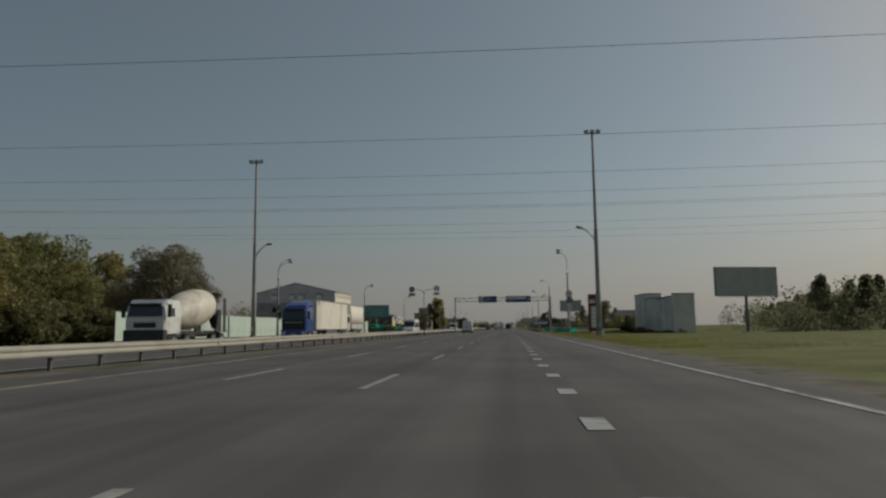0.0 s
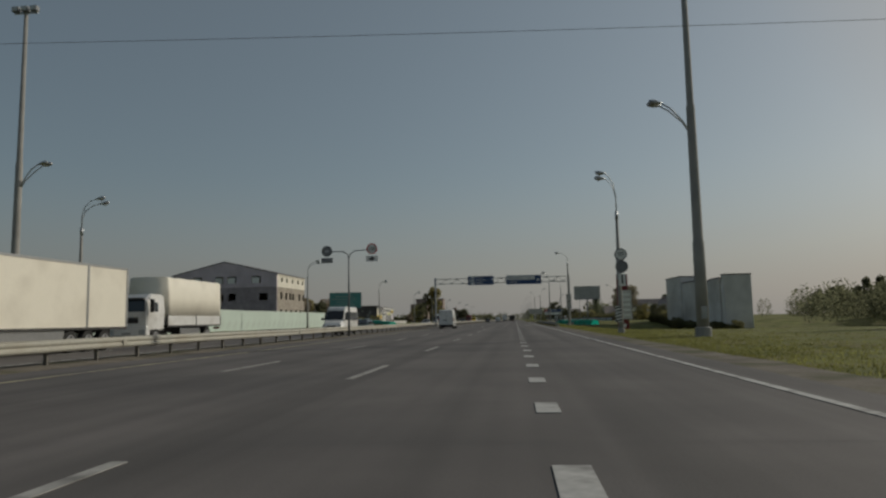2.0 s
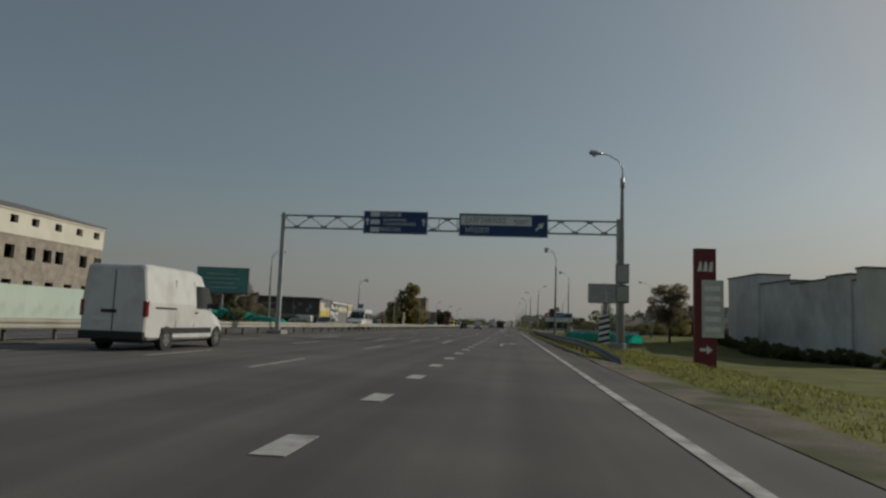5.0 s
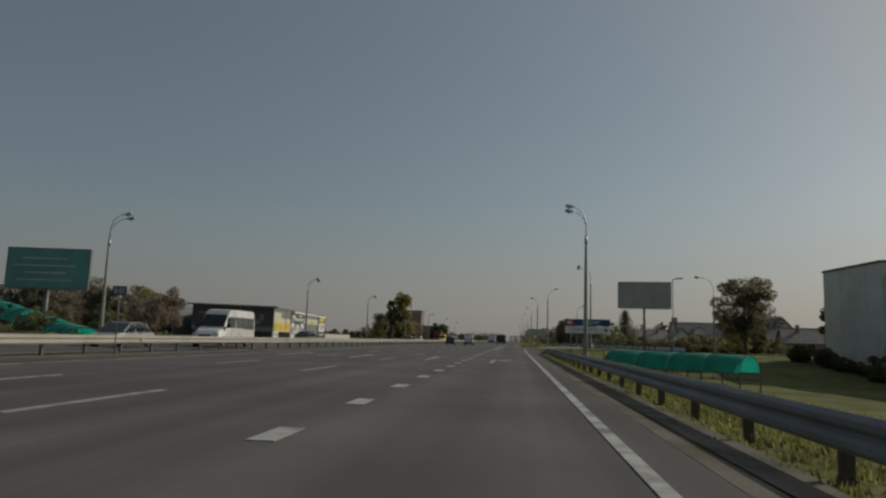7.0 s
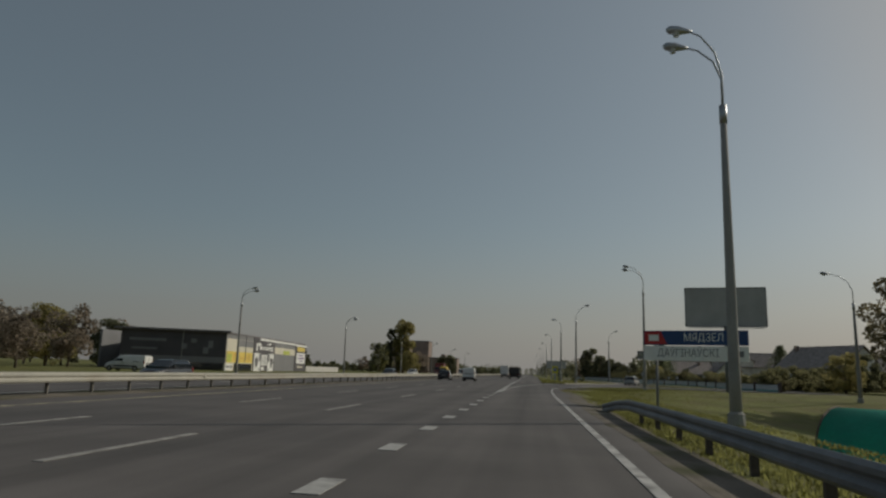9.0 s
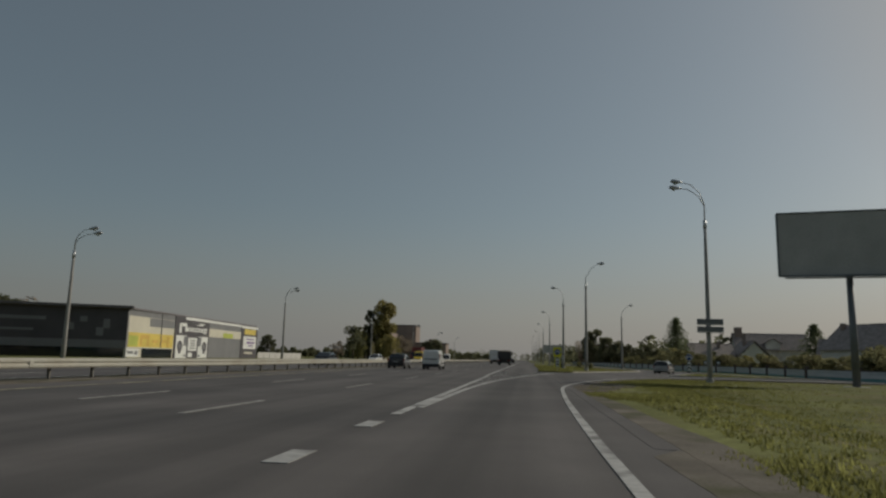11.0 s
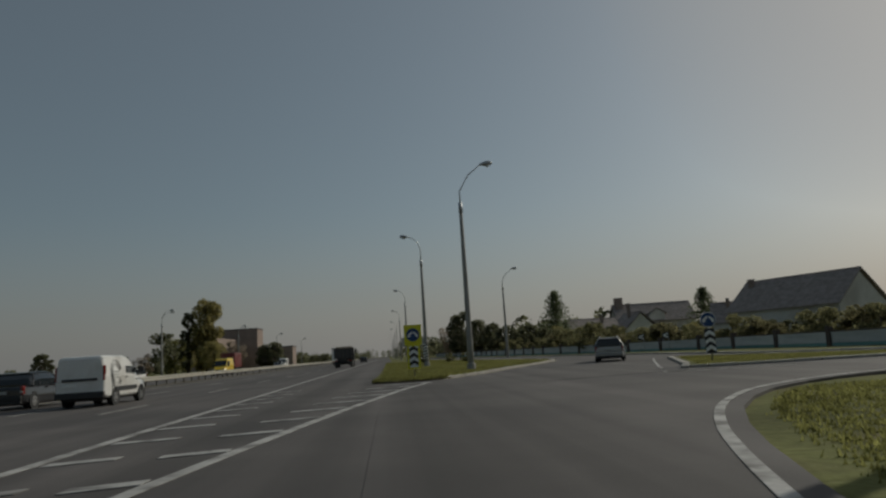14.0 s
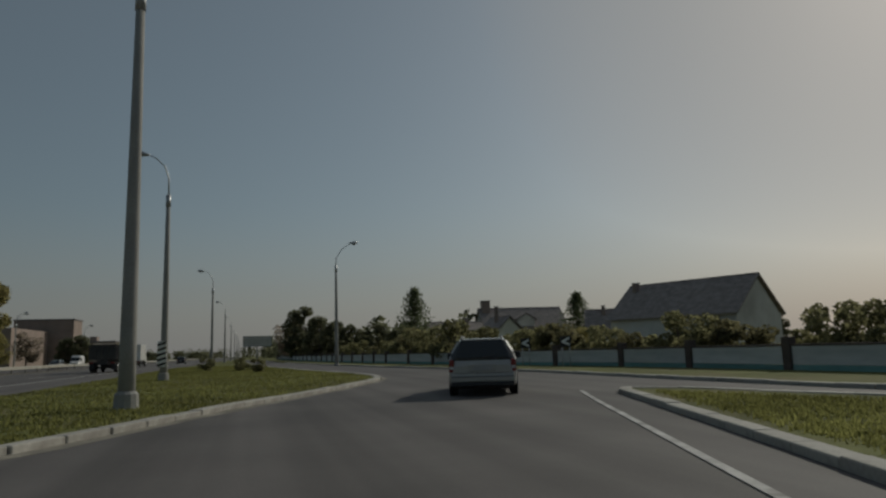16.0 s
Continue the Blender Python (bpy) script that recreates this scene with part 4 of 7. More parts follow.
def chevron_marker(x, y):
    t = thing("chevron_marker", "divider sign with blue disc and chevrons on the corner island", "road sign", pose(x, y, 0.12, 0, 0, -20))
    part("post", tube([(0, 0.05, -0.2), (0, 0.05, 1.9)], 0.035, 8), GALV, t, smooth=True)
    plate = part("disc", disc((0, -0.03, 1.66), 0.31, 0.014, "y", 28), SIGN_WHITE, t, "white-rimmed disc")
    part("disc", disc((0, -0.042, 1.66), 0.28, 0.012, "y", 28), SIGN_BLUE, plate, "blue face")
    for s in (-1, 1):
        part("arrow", prism([(0.02 * s, 1.72), (0.03 * s, 1.82), (0.14 * s, 1.76), (0.19 * s, 1.68), (0.23 * s, 1.71), (0.22 * s, 1.54), (0.08 * s, 1.6), (0.13 * s, 1.63), (0.1 * s, 1.68)], -0.06, -0.05, "y"), SIGN_WHITE, plate)
    part("panel", box(-0.2, 0.2, -0.02, 0.02, 0.3, 1.3, bevel=0.006), SIGN_BLACK, t)
    for k in range(3):
        z = 0.36 + 0.3 * k
        part("chevron", prism([(-0.19, z), (0, z + 0.13), (0.19, z), (0.19, z + 0.15), (0, z + 0.28), (-0.19, z + 0.15)], -0.032, -0.021, "y"), SIGN_WHITE, t)


chevron_marker(18.55, 318.9)


def double_plate():
    t = thing("direction_plates", "two grey direction plates fixed to a lamp post", "road sign", pose(15.92, 300.85, 0))
    for z0, z1 in ((3.82, 4.24), (3.3, 3.72)):
        plate = part("plate", box(-0.86, 0.88, -0.03, 0.0, z0, z1, bevel=0.01), SIGN_BACK, t)
        part("border", box(-0.8, 0.82, -0.04, -0.031, z0 + 0.05, z0 + 0.08), SIGN_WHITE, plate)
    part("bracket", box(-0.08, 0.08, 0.0, 0.2, 3.3, 4.24), GALV, t)


double_plate()


def direction_sign():
    """The wide two-row sign board on posts behind the guardrail."""
    t = thing("direction_sign", "wide two-row roadside board, blue above white, on steel posts", "road sign", pose(10.35, 252.5, -0.1, 0, 0, -24))
    for x in (-1.7, 1.6):
        part("post", tube([(x, 0.12, -1.6), (x, 0.12, 3.4)], 0.06, 8), GALV_DULL, t, smooth=True)
    upper = part("panel", box(-2.25, 2.25, -0.04, 0.04, 2.86, 3.52, bevel=0.01), SIGN_BLUE, t, "blue upper row")
    lower = part("panel", box(-2.25, 2.25, -0.04, 0.04, 2.16, 2.82, bevel=0.01), SIGN_WHITE, t, "white lower row")
    part("badge", prism([(-2.2, 2.9), (-1.2, 2.9), (-1.45, 3.48), (-2.2, 3.48)], -0.055, -0.042, "y"), SIGN_RED, upper)
    slim = FACING @ Matrix.Diagonal((0.8, 1, 1, 1))
    lettering("МЯДЗЕЛ", 0.5, Matrix.Translation((0.4, -0.045, 3.19)) @ slim, SIGN_WHITE, upper, "white letters")
    part("bar", box(-2.0, -1.55, -0.066, -0.056, 3.05, 3.33), SIGN_WHITE, upper)
    lettering("ДАЎГІНАЎСКІ", 0.48, Matrix.Translation((-0.3, -0.045, 2.5)) @ slim, SIGN_BACK, lower, "dark letters")
    part("mark", box(1.72, 2.05, -0.055, -0.042, 2.36, 2.62), SIGN_BACK, lower)


direction_sign()


def gantry():
    """A lattice gantry over the carriageway with two blue direction boards."""
    Y = 187.1
    t = thing("sign_gantry", "grey lattice steel gantry over the carriageway carrying direction boards", "gantry", pose(0, Y, 0))
    X0, X1, Z0, Z1 = -12.95, 9.66, 7.28, 8.14
    for z in (Z0, Z1):
        part("chord", box(X0, X1, -0.07, 0.07, z - 0.055, z + 0.055, bevel=0.01), GANTRY_GREY, t)
    n = 24
    step = (X1 - X0) / n
    for k in range(n):
        up = k % 2
        a, b = (X0 + step * k, 0, Z0 + 0.08 if up else Z1 - 0.08), (X0 + step * (k + 1), 0, Z1 - 0.08 if up else Z0 + 0.08)
        part("brace", tube([a, b], 0.035, 6), GANTRY_GREY, t)
        x = a[0]
        z = Z0 + 0.02 if up else Z1 - 0.02
        d = 0.16 if up else -0.16
        part("gusset", prism([(x - 0.3, z), (x + 0.3, z), (x + 0.12, z + d), (x - 0.12, z + d)], -0.02, 0.02, "y"), GANTRY_GREY, t)
    for x in (X0, X1):
        part("leg", box(x - 0.14, x + 0.14, -0.14, 0.14, -0.3, Z1 + 0.17, bevel=0.02), GANTRY_GREY, t)
        part("base_plate", box(x - 0.32, x + 0.32, -0.32, 0.32, 0.26, 0.3), GANTRY_GREY, t)
        part("footing", box(x - 0.5, x + 0.5, -0.7, 0.7, -0.5, 0.27, bevel=0.03), CONCRETE, t)
    for x in (-0.95, -2.2):
        part("hanger", box(x - 0.03, x + 0.03, -0.06, 0.06, Z0, Z1), GANTRY_GREY, t)
    FY = -0.05
    NARROW = Matrix.Diagonal((0.8, 1, 1, 1))

    def board(x0, x1, z0, z1, label):
        b = thing("direction_board", label, "road sign", pose(0, Y - 0.2, 0), group="boards on the gantry")
        part("panel", box(x0, x1, -0.04, 0.04, z0, z1, bevel=0.015), SIGN_BLUE, b)
        for u0, u1, v0, v1 in ((x0 + 0.03, x1 - 0.03, z1 - 0.05, z1 - 0.03), (x0 + 0.03, x1 - 0.03, z0 + 0.03, z0 + 0.05), (x0 + 0.03, x0 + 0.05, z0 + 0.05, z1 - 0.05), (x1 - 0.05, x1 - 0.03, z0 + 0.05, z1 - 0.05)):
            part("border", box(u0, u1, FY, -0.041, v0, v1), SIGN_WHITE, b)
        for x in (x0 + 0.6, x1 - 0.6):
            part("bracket", box(x - 0.04, x + 0.04, 0.041, 0.13, z0 + 0.1, z1 - 0.1), GALV, b)
        return b

    def words(text, size, x, z, material, owner, label="white letters"):
        lettering(text, size, Matrix.Translation((x, FY, z)) @ FACING @ NARROW, material, owner, label)

    b = board(-7.32, -2.95, 6.98, 8.52, "blue overhead board with three destinations and two arrows")
    for word, size, x, z in (("ВІЦЕБСК", 0.4, -5.42, 8.29), ("нацыянальны", 0.3, -5.18, 7.94), ("аэрапорт«МІНСК»", 0.31, -4.84, 7.66), ("МАСКВА", 0.4, -5.44, 7.27)):
        words(word, size, x, z, SIGN_WHITE, b)
    for z in (8.3, 7.78, 7.26):
        part("badge", box(-6.84, -6.2, FY, -0.041, z - 0.16, z + 0.16), SIGN_WHITE, b)
    for x in (-7.06, -3.22):
        part("arrow", prism([(x - 0.05, 7.56), (x + 0.05, 7.56), (x + 0.05, 7.82), (x + 0.16, 7.82), (x, 8.08), (x - 0.16, 7.82), (x - 0.05, 7.82)], FY, -0.041, "y"), SIGN_WHITE, b)
    b = board(-0.83, 5.05, 6.95, 8.48, "blue overhead board with a white inset and an exit arrow")
    inset = part("inset", box(-0.72, 3.97, FY, -0.041, 7.7, 8.33), SIGN_WHITE, b, "weathered white inset")
    lettering("ДАЎГІНАЎСКІ", 0.5, Matrix.Translation((0.9, -0.058, 8.0)) @ FACING @ NARROW, SIGN_BACK, inset, "dark letters")
    lettering("тракт", 0.46, Matrix.Translation((3.27, -0.058, 7.97)) @ FACING @ NARROW, SIGN_BACK, inset, "dark letters")
    words("МЯДЗЕЛ", 0.46, 0.38, 7.35, SIGN_WHITE, b)
    part("arrow", prism([(4.2, 7.47), (4.3, 7.38), (4.56, 7.62), (4.66, 7.5), (4.78, 7.92), (4.34, 7.82), (4.46, 7.72)], FY, -0.041, "y"), SIGN_WHITE, b)


def lamp_post_boards():
    """Two grey boxes strapped to a lamp post under the gantry's end."""
    t = thing("post_boards", "two grey framed sign boxes strapped to a lamp post", "road sign", pose(9.22, 182.95, -0.17))
    for z0, z1 in ((4.0, 5.16), (2.85, 3.9)):
        body = part("panel", box(-0.38, 0.4, -0.12, 0.0, z0, z1, bevel=0.02), SIGN_BACK, t)
        part("face", box(-0.3, 0.32, -0.135, -0.121, z0 + 0.1, z1 - 0.1), BOARD_BACK, body)
    for z in (4.5, 3.4):
        part("strap", tube([(-0.2, 0.0, z), (-0.17, 0.48, z), (0.03, 0.48, z), (0.06, 0.0, z)], 0.02, 6), GALV, t)


lamp_post_boards()


gantry()


# ---- billboards, price pillar ----
def billboard(x, y, width, z0, z1, yaw, face, label, rows=0, base=0.0):
    t = thing("billboard", label, "billboard", pose(x, y, base, 0, 0, yaw), group="billboards")
    part("post", tube([(0, 0.15, -0.5), (0, 0.15, z0 + 0.4)], [0.24, 0.2], 12), GALV_DULL, t, smooth=True)
    part("footing", box(-0.7, 0.7, -0.5, 0.8, -0.5, 0.2, bevel=0.04), CONCRETE, t)
    panel = part("panel", box(-width / 2, width / 2, -0.12, 0.12, z0, z1, bevel=0.03), face, t)
    for u0, u1, v0, v1 in ((-width / 2, width / 2, z1 - 0.06, z1 + 0.05), (-width / 2, width / 2, z0 - 0.05, z0 + 0.06), (-width / 2 - 0.05, -width / 2 + 0.06, z0, z1), (width / 2 - 0.06, width / 2 + 0.05, z0, z1)):
        part("frame", box(u0, u1, -0.16, 0.16, v0, v1), GALV_DULL, t)
    part("catwalk", box(-width / 2 + 0.3, width / 2 - 0.3, -0.6, -0.16, z0 - 0.2, z0 - 0.15), GALV_DULL, t)
    for k in range(rows):
        w = width * (0.32, 0.42, 0.27, 0.36)[k % 4]
        zz = z1 - (z1 - z0) * (0.25 + 0.18 * k)
        part("bar", box(-w, w * 0.8, -0.132, -0.121, zz - 0.07, zz + 0.07), WALL_TEALWHITE, panel)
    return t


billboard(-44.4, 249.6, 8.4, 4.85, 8.95, 7, BOARD_TEAL, "teal advertising billboard with pale bars of text on one post", 4)
billboard(24.3, 299.0, 8.3, 7.3, 11.55, -12, BOARD_BACK, "grey advertising billboard on a single steel post", 0, -0.2)
billboard(34.0, 125.7, 9.6, 5.3, 9.4, 14, BOARD_BACK, "large grey advertising billboard on a single post", 0, -0.1)
billboard(15.2, 560.0, 9.5, 4.4, 7.9, 0, BOARD_BACK, "distant grey billboard beside the highway")


def price_pillar():
    t = thing("price_pillar", "red filling-station price pillar with a pale price panel", "price pillar", pose(21.6, 214.7, -2.75))
    part("pillar", box(0, 2.2, 0, 0.6, -0.3, 12.6, bevel=0.04), PILLAR_RED, t, "dark red pillar")
    panel = part("price_panel", box(0.7, 2.85, -0.25, 0.05, 3.4, 9.3, bevel=0.03), WALL_GREY, t, "pale grey price panel")
    for k in range(5):
        part("bar", box(0.95, 2.5, -0.27, -0.252, 4.0 + 1.05 * k, 4.5 + 1.05 * k), SIGN_WHITE, panel)
    for k in range(3):
        part("logo", prism([(0.3 + 0.55 * k, 10.2), (0.75 + 0.55 * k, 10.2), (0.75 + 0.55 * k, 11.2), (0.5 + 0.55 * k, 11.2)], -0.02, -0.002, "y"), SIGN_WHITE, t)
    part("arrow", prism([(0.5, 2.0), (1.2, 2.0), (1.2, 1.7), (1.8, 2.15), (1.2, 2.6), (1.2, 2.3), (0.5, 2.3)], -0.02, -0.002, "y"), SIGN_WHITE, t)


price_pillar()


# ---- fences, canopies ----
def sheet_fence():
    """The long mint sheet fence on the building site: one object a panel."""
    holder = thing("site_fence", "long mint-green corrugated sheet fence round a building site", "fence")
    bm = bmesh.new()
    n, w = 10, 2.503
    front = []
    for k in range(n * 2 + 1):
        y, dx = w * k / (2 * n), 0.009 if k % 2 else -0.009
        front.append((dx, y))
    low = [bm.verts.new((x, y, 0.1)) for x, y in front]
    top = [bm.verts.new((x, y, 3.35)) for x, y in front]
    for k in range(len(front) - 1):
        bm.faces.new((low[k], low[k + 1], top[k + 1], top[k]))
    me = mesh_of("panel", bm, FENCE_MINT)
    post = mesh_of("post", box(-0.1, -0.02, -0.04, 0.04, -0.3, 3.3), POST_DARK)
    for k in range(54):
        y = 95.3 + 2.5 * k
        piece("panel", me, holder, pose(-43.3 + 0.001 * k, y, 0.02 * math.sin(k * 0.7), 0, random.uniform(-0.1, 0.1), random.uniform(-0.03, 0.03)))
        piece("post", post, holder, pose(-43.4, y, 0))
    for y, top in ((121.5, 3.3), (125.7, 3.3), (125.9, 1.9)):
        part("post", box(-43.26, -43.12, y - 0.12, y + 0.12, -0.2, top, bevel=0.01), FENCE_TEAL, holder, "teal post before the sheets")
    part("rail", box(-43.42, -43.38, 95.3, 230, 0.6, 0.68), POST_DARK, holder)
    part("rail", box(-43.42, -43.38, 95.3, 230, 2.6, 2.68), POST_DARK, holder)


sheet_fence()


def panel_fence():
    """The low panel fence before the houses: panels between dark posts."""
    holder = thing("panel_fence", "weathered panel fence, grey above faded teal, with dark posts", "fence")
    line = smooth_line([(34, 312), (31.2, 325), (30.2, 345), (27.2, 361), (25.0, 378), (22.8, 402), (20.5, 445), (19.5, 500)], 4.5)
    post = mesh_of("post", box(-0.17, 0.17, -0.17, 0.17, -0.3, 1.45, bevel=0.02), FENCE_POST)
    panel = mesh_of("panel", box(0, 1, -0.05, 0.05, 0.5, 1.12, bevel=0.012), WALL_TEALWHITE)
    lower = mesh_of("panel", box(0, 1, -0.07, 0.07, 0.0, 0.49, bevel=0.012), FENCE_TEAL)
    cap = mesh_of("cap", box(0, 1, -0.09, 0.09, 1.13, 1.2, bevel=0.012), FENCE_POST)
    for a, b in zip(line, line[1:]):
        d = math.hypot(b[0] - a[0], b[1] - a[1])
        yaw = math.degrees(math.atan2(b[1] - a[1], b[0] - a[0]))
        m = pose(a[0], a[1], -0.22, 0, 0, yaw)
        piece("post", post, holder, m)
        stretch = Matrix.Diagonal((d, 1, 1, 1))
        piece("panel", panel, holder, m @ stretch)
        piece("panel", lower, holder, m @ stretch)
        piece("cap", cap, holder, m @ stretch)


panel_fence()


def barrel_canopy(m, length, radius, label, base=0.9):
    """A teal barrel roof on a frame with a railing, over an underpass stair."""
    t = thing("underpass_canopy", label, "canopy", m, group="underpass canopies")
    n = 10
    arc = [(radius * math.cos(math.pi * k / n), base + radius * 0.85 * math.sin(math.pi * k / n)) for k in range(n + 1)]
    bays = 4
    for b in range(bays):
        x0, x1 = length * b / bays + 0.03, length * (b + 1) / bays - 0.03
        bm = bmesh.new()
        rows = [[bm.verts.new((x, y * s, base + (z - base) * s)) for y, z in arc] for x, s in ((x0, 1), (x1, 1), (x1, 0.985), (x0, 0.985))]
        for r in range(4):
            a, c = rows[r], rows[(r + 1) % 4]
            for k in range(n):
                bm.faces.new((a[k], a[k + 1], c[k + 1], c[k]))
        part("roof_sheet", bm, TEAL_SHEET, t, smooth=True)
    for b in range(bays + 1):
        x = length * b / bays
        part("rib", tube([(x, y * 1.005, base + (z - base) * 1.005) for y, z in arc], 0.026, 6), POST_DARK if b in (0, bays) else TEAL_RIB, t)
        for s in (-1, 1):
            part("leg", box(x - 0.04, x + 0.04, s * radius - 0.04, s * radius + 0.04, -0.6, base), POST_DARK, t)
    for y in (-radius * 0.5, 0.0, radius * 0.5):
        part("end_bar", tube([(0, y, 0.0), (0, y, base + 0.84 * math.sqrt(radius * radius - y * y))], 0.02, 6), POST_DARK, t)
    part("end_bar", tube([(0, -radius, base), (0, radius, base)], 0.02, 6), POST_DARK, t)
    for s in (-1, 1):
        for z in (0.25, base - 0.05):
            part("rail", box(0, length, s * radius - 0.025, s * radius + 0.025, z - 0.03, z + 0.03), POST_DARK, t)
    for k in range(0, 13):
        x = length * k / 12
        part("bar", tube([(x, -radius, -0.4), (x, -radius, base)], 0.015, 6), POST_DARK, t)
    return t


barrel_canopy(pose(11.3, 240.6, -1.3, 0, 0, -45), 11.0, 1.4, "teal barrel-vaulted canopy over an underpass stair with a dark railing", 0.75)
for k in range(-1, 4):
    barrel_canopy(pose(-56 + 7.2 * k, 258 - 6.6 * k, 1.75 - 0.75 * k, 0, 3.5, -42), 7.6, 1.5, "stepped teal barrel canopy over an underpass stair", 0.7)
bank = slab([(-62, 262), (-57, 266), (-33, 242), (-31, 232), (-40, 236)], -0.3, 0.55)
single("embankment", bank, GRASS_SOIL, "low grassy bank below the stepped canopies", "bank", "structure")


# ---- buildings ----
def opening(parent, c, w, h, axis, frame_mat, lit=False):
    """A recessed window: reveal frame, pane, sill; c is the centre on the wall's face, axis the wall's outward way."""
    x, y, z = c
    name = part("window", box(x - w / 2, x + w / 2, y - 0.02, y + 0.1, z - h / 2, z + h / 2) if axis == "-y" else box(x - 0.1, x + 0.02, y - w / 2, y + w / 2, z - h / 2, z + h / 2), GLASS_DARK, parent)
    t = 0.09
    for u0, u1, v0, v1 in ((-w / 2 - t, w / 2 + t, h / 2, h / 2 + t), (-w / 2 - t, w / 2 + t, -h / 2 - t, -h / 2), (-w / 2 - t, -w / 2, -h / 2, h / 2), (w / 2, w / 2 + t, -h / 2, h / 2), (-0.04, 0.04, -h / 2, h / 2)):
        bm = box(x + u0, x + u1, y - 0.06, y + 0.05, z + v0, z + v1) if axis == "-y" else box(x - 0.05, x + 0.06, y + u0, y + u1, z + v0, z + v1)
        part("window_frame", bm, frame_mat, name)
    return name


def hole_wall(u0, u1, z0, z1, holes, face, thick, axis):
    """A wall of boxes round rectangular holes (u0, u1, z0, z1 each, in rows of equal height)."""
    bm = bmesh.new()

    def put(a, b, c, d):
        if b - a > 0.01 and d - c > 0.01:
            if axis == "-y":
                box(a, b, face, face + thick, c, d, bm)
            else:
                box(face - thick, face, a, b, c, d, bm)

    rows = sorted({(h[2], h[3]) for h in holes})
    at = z0
    for lo, hi in rows:
        put(u0, u1, at, lo)
        u = u0
        for h in sorted(h for h in holes if (h[2], h[3]) == (lo, hi)):
            put(u, h[0], lo, hi)
            u = h[1]
        put(u, u1, lo, hi)
        at = hi
    put(u0, u1, at, z1)
    return bm


def site_house():
    """The gabled three-storey building on the site: mauve upper front over dark blocks, a cream and tan side."""
    X0, X1, Y0, Y1, BAND, EAVE, APEX = -67.3, -45.85, 200.5, 218.4, 8.3, 10.9, 13.4
    t = thing("unfinished_house", "unfinished gabled building, mauve-grey front, cream upper side, open window holes", "building")
    up = [(-63.3, -61.3, 9.15, 10.5), (-58.5, -56.75, 9.15, 10.5), (-56.0, -54.1, 9.15, 10.5), (-51.0, -49.1, 9.15, 10.5)]
    mid = [(-62.9, -61.3, 5.7, 7.15), (-58.2, -56.7, 5.7, 7.15), (-55.8, -54.2, 5.7, 7.15), (-49.5, -47.7, 5.7, 7.15)]
    low = [(-62.9, -61.3, 2.2, 3.7), (-58.2, -56.7, 2.2, 3.7), (-55.8, -54.2, 2.2, 3.7), (-49.5, -47.7, 2.2, 3.7)]
    part("wall", hole_wall(X0, X1, BAND, EAVE, up, Y0, 0.4, "-y"), WALL_MAUVE, t, "mauve-grey upper front wall")
    part("wall", hole_wall(X0, X1, -0.3, BAND, mid + low, Y0 + 0.06, 0.4, "-y"), WALL_DARK, t, "dark block lower front wall")
    part("gable", prism([(X0, EAVE), (X1, EAVE), ((X0 + X1) / 2, APEX)], Y0, Y0 + 0.4, "y"), WALL_MAUVE, t)
    side_up = [(y, y + 1.1, 9.45, 10.25) for y in (203.0, 206.0, 209.6, 213.2, 216.4)]
    side_mid = [(y, y + 1.35, 5.95, 7.3) for y in (202.7, 205.7, 208.2, 210.1, 214.3, 217.0)]
    side_low = [(y, y + 1.3, 2.4, 3.9) for y in (202.7, 205.7, 208.9, 212.0, 215.0, 217.6)]
    part("wall", hole_wall(Y0 + 0.4, Y1, BAND, EAVE, side_up, X1, 0.4, "x"), WALL_WHITE, t, "cream upper side wall")
    part("wall", hole_wall(Y0 + 0.46, Y1, -0.3, BAND, side_mid + side_low, X1 - 0.06, 0.4, "x"), WALL_BLOCK, t, "tan block lower side wall")
    part("wall", box(X0, X0 + 0.4, Y0 + 0.5, Y1, -0.3, EAVE), WALL_DARK, t)
    part("wall", box(X0 + 0.4, X1 - 0.5, Y1 - 0.4, Y1, -0.3, EAVE), WALL_BLOCK, t)
    part("gable", prism([(X0, EAVE), (X1, EAVE), ((X0 + X1) / 2, APEX)], Y1 - 0.4, Y1, "y"), WALL_BLOCK, t)
    for z in (4.2, BAND - 0.1):
        part("floor_slab", box(X0 + 0.45, X1 - 0.5, Y0 + 0.5, Y1 - 0.45, z - 0.2, z), CONCRETE, t)
    mx = (X0 + X1) / 2
    for s in (-1, 1):
        edge = mx + s * (X1 - mx + 0.2)
        part("roof", prism([(mx, APEX + 0.05), (edge, EAVE - 0.04), (edge, EAVE + 0.08), (mx, APEX + 0.18)], Y0 - 0.12, Y1 + 0.2, "y"), ROOF_DARK, t)
    # white sheets stand in for bright sky showing through the upper holes
    for h in up[:4]:
        part("sky_sheet", box(h[0] + 0.05, h[1] - 0.3, Y0 + 0.06, Y0 + 0.1, h[2], h[3] - 0.25), SIGN_WHITE, t, "white sheet standing in for sky seen through a window hole")
    part("cornice", box(X1 - 0.05, X1 + 0.12, Y0 + 0.3, Y1, EAVE - 0.25, EAVE - 0.1), WALL_WHITE, t)


site_house()


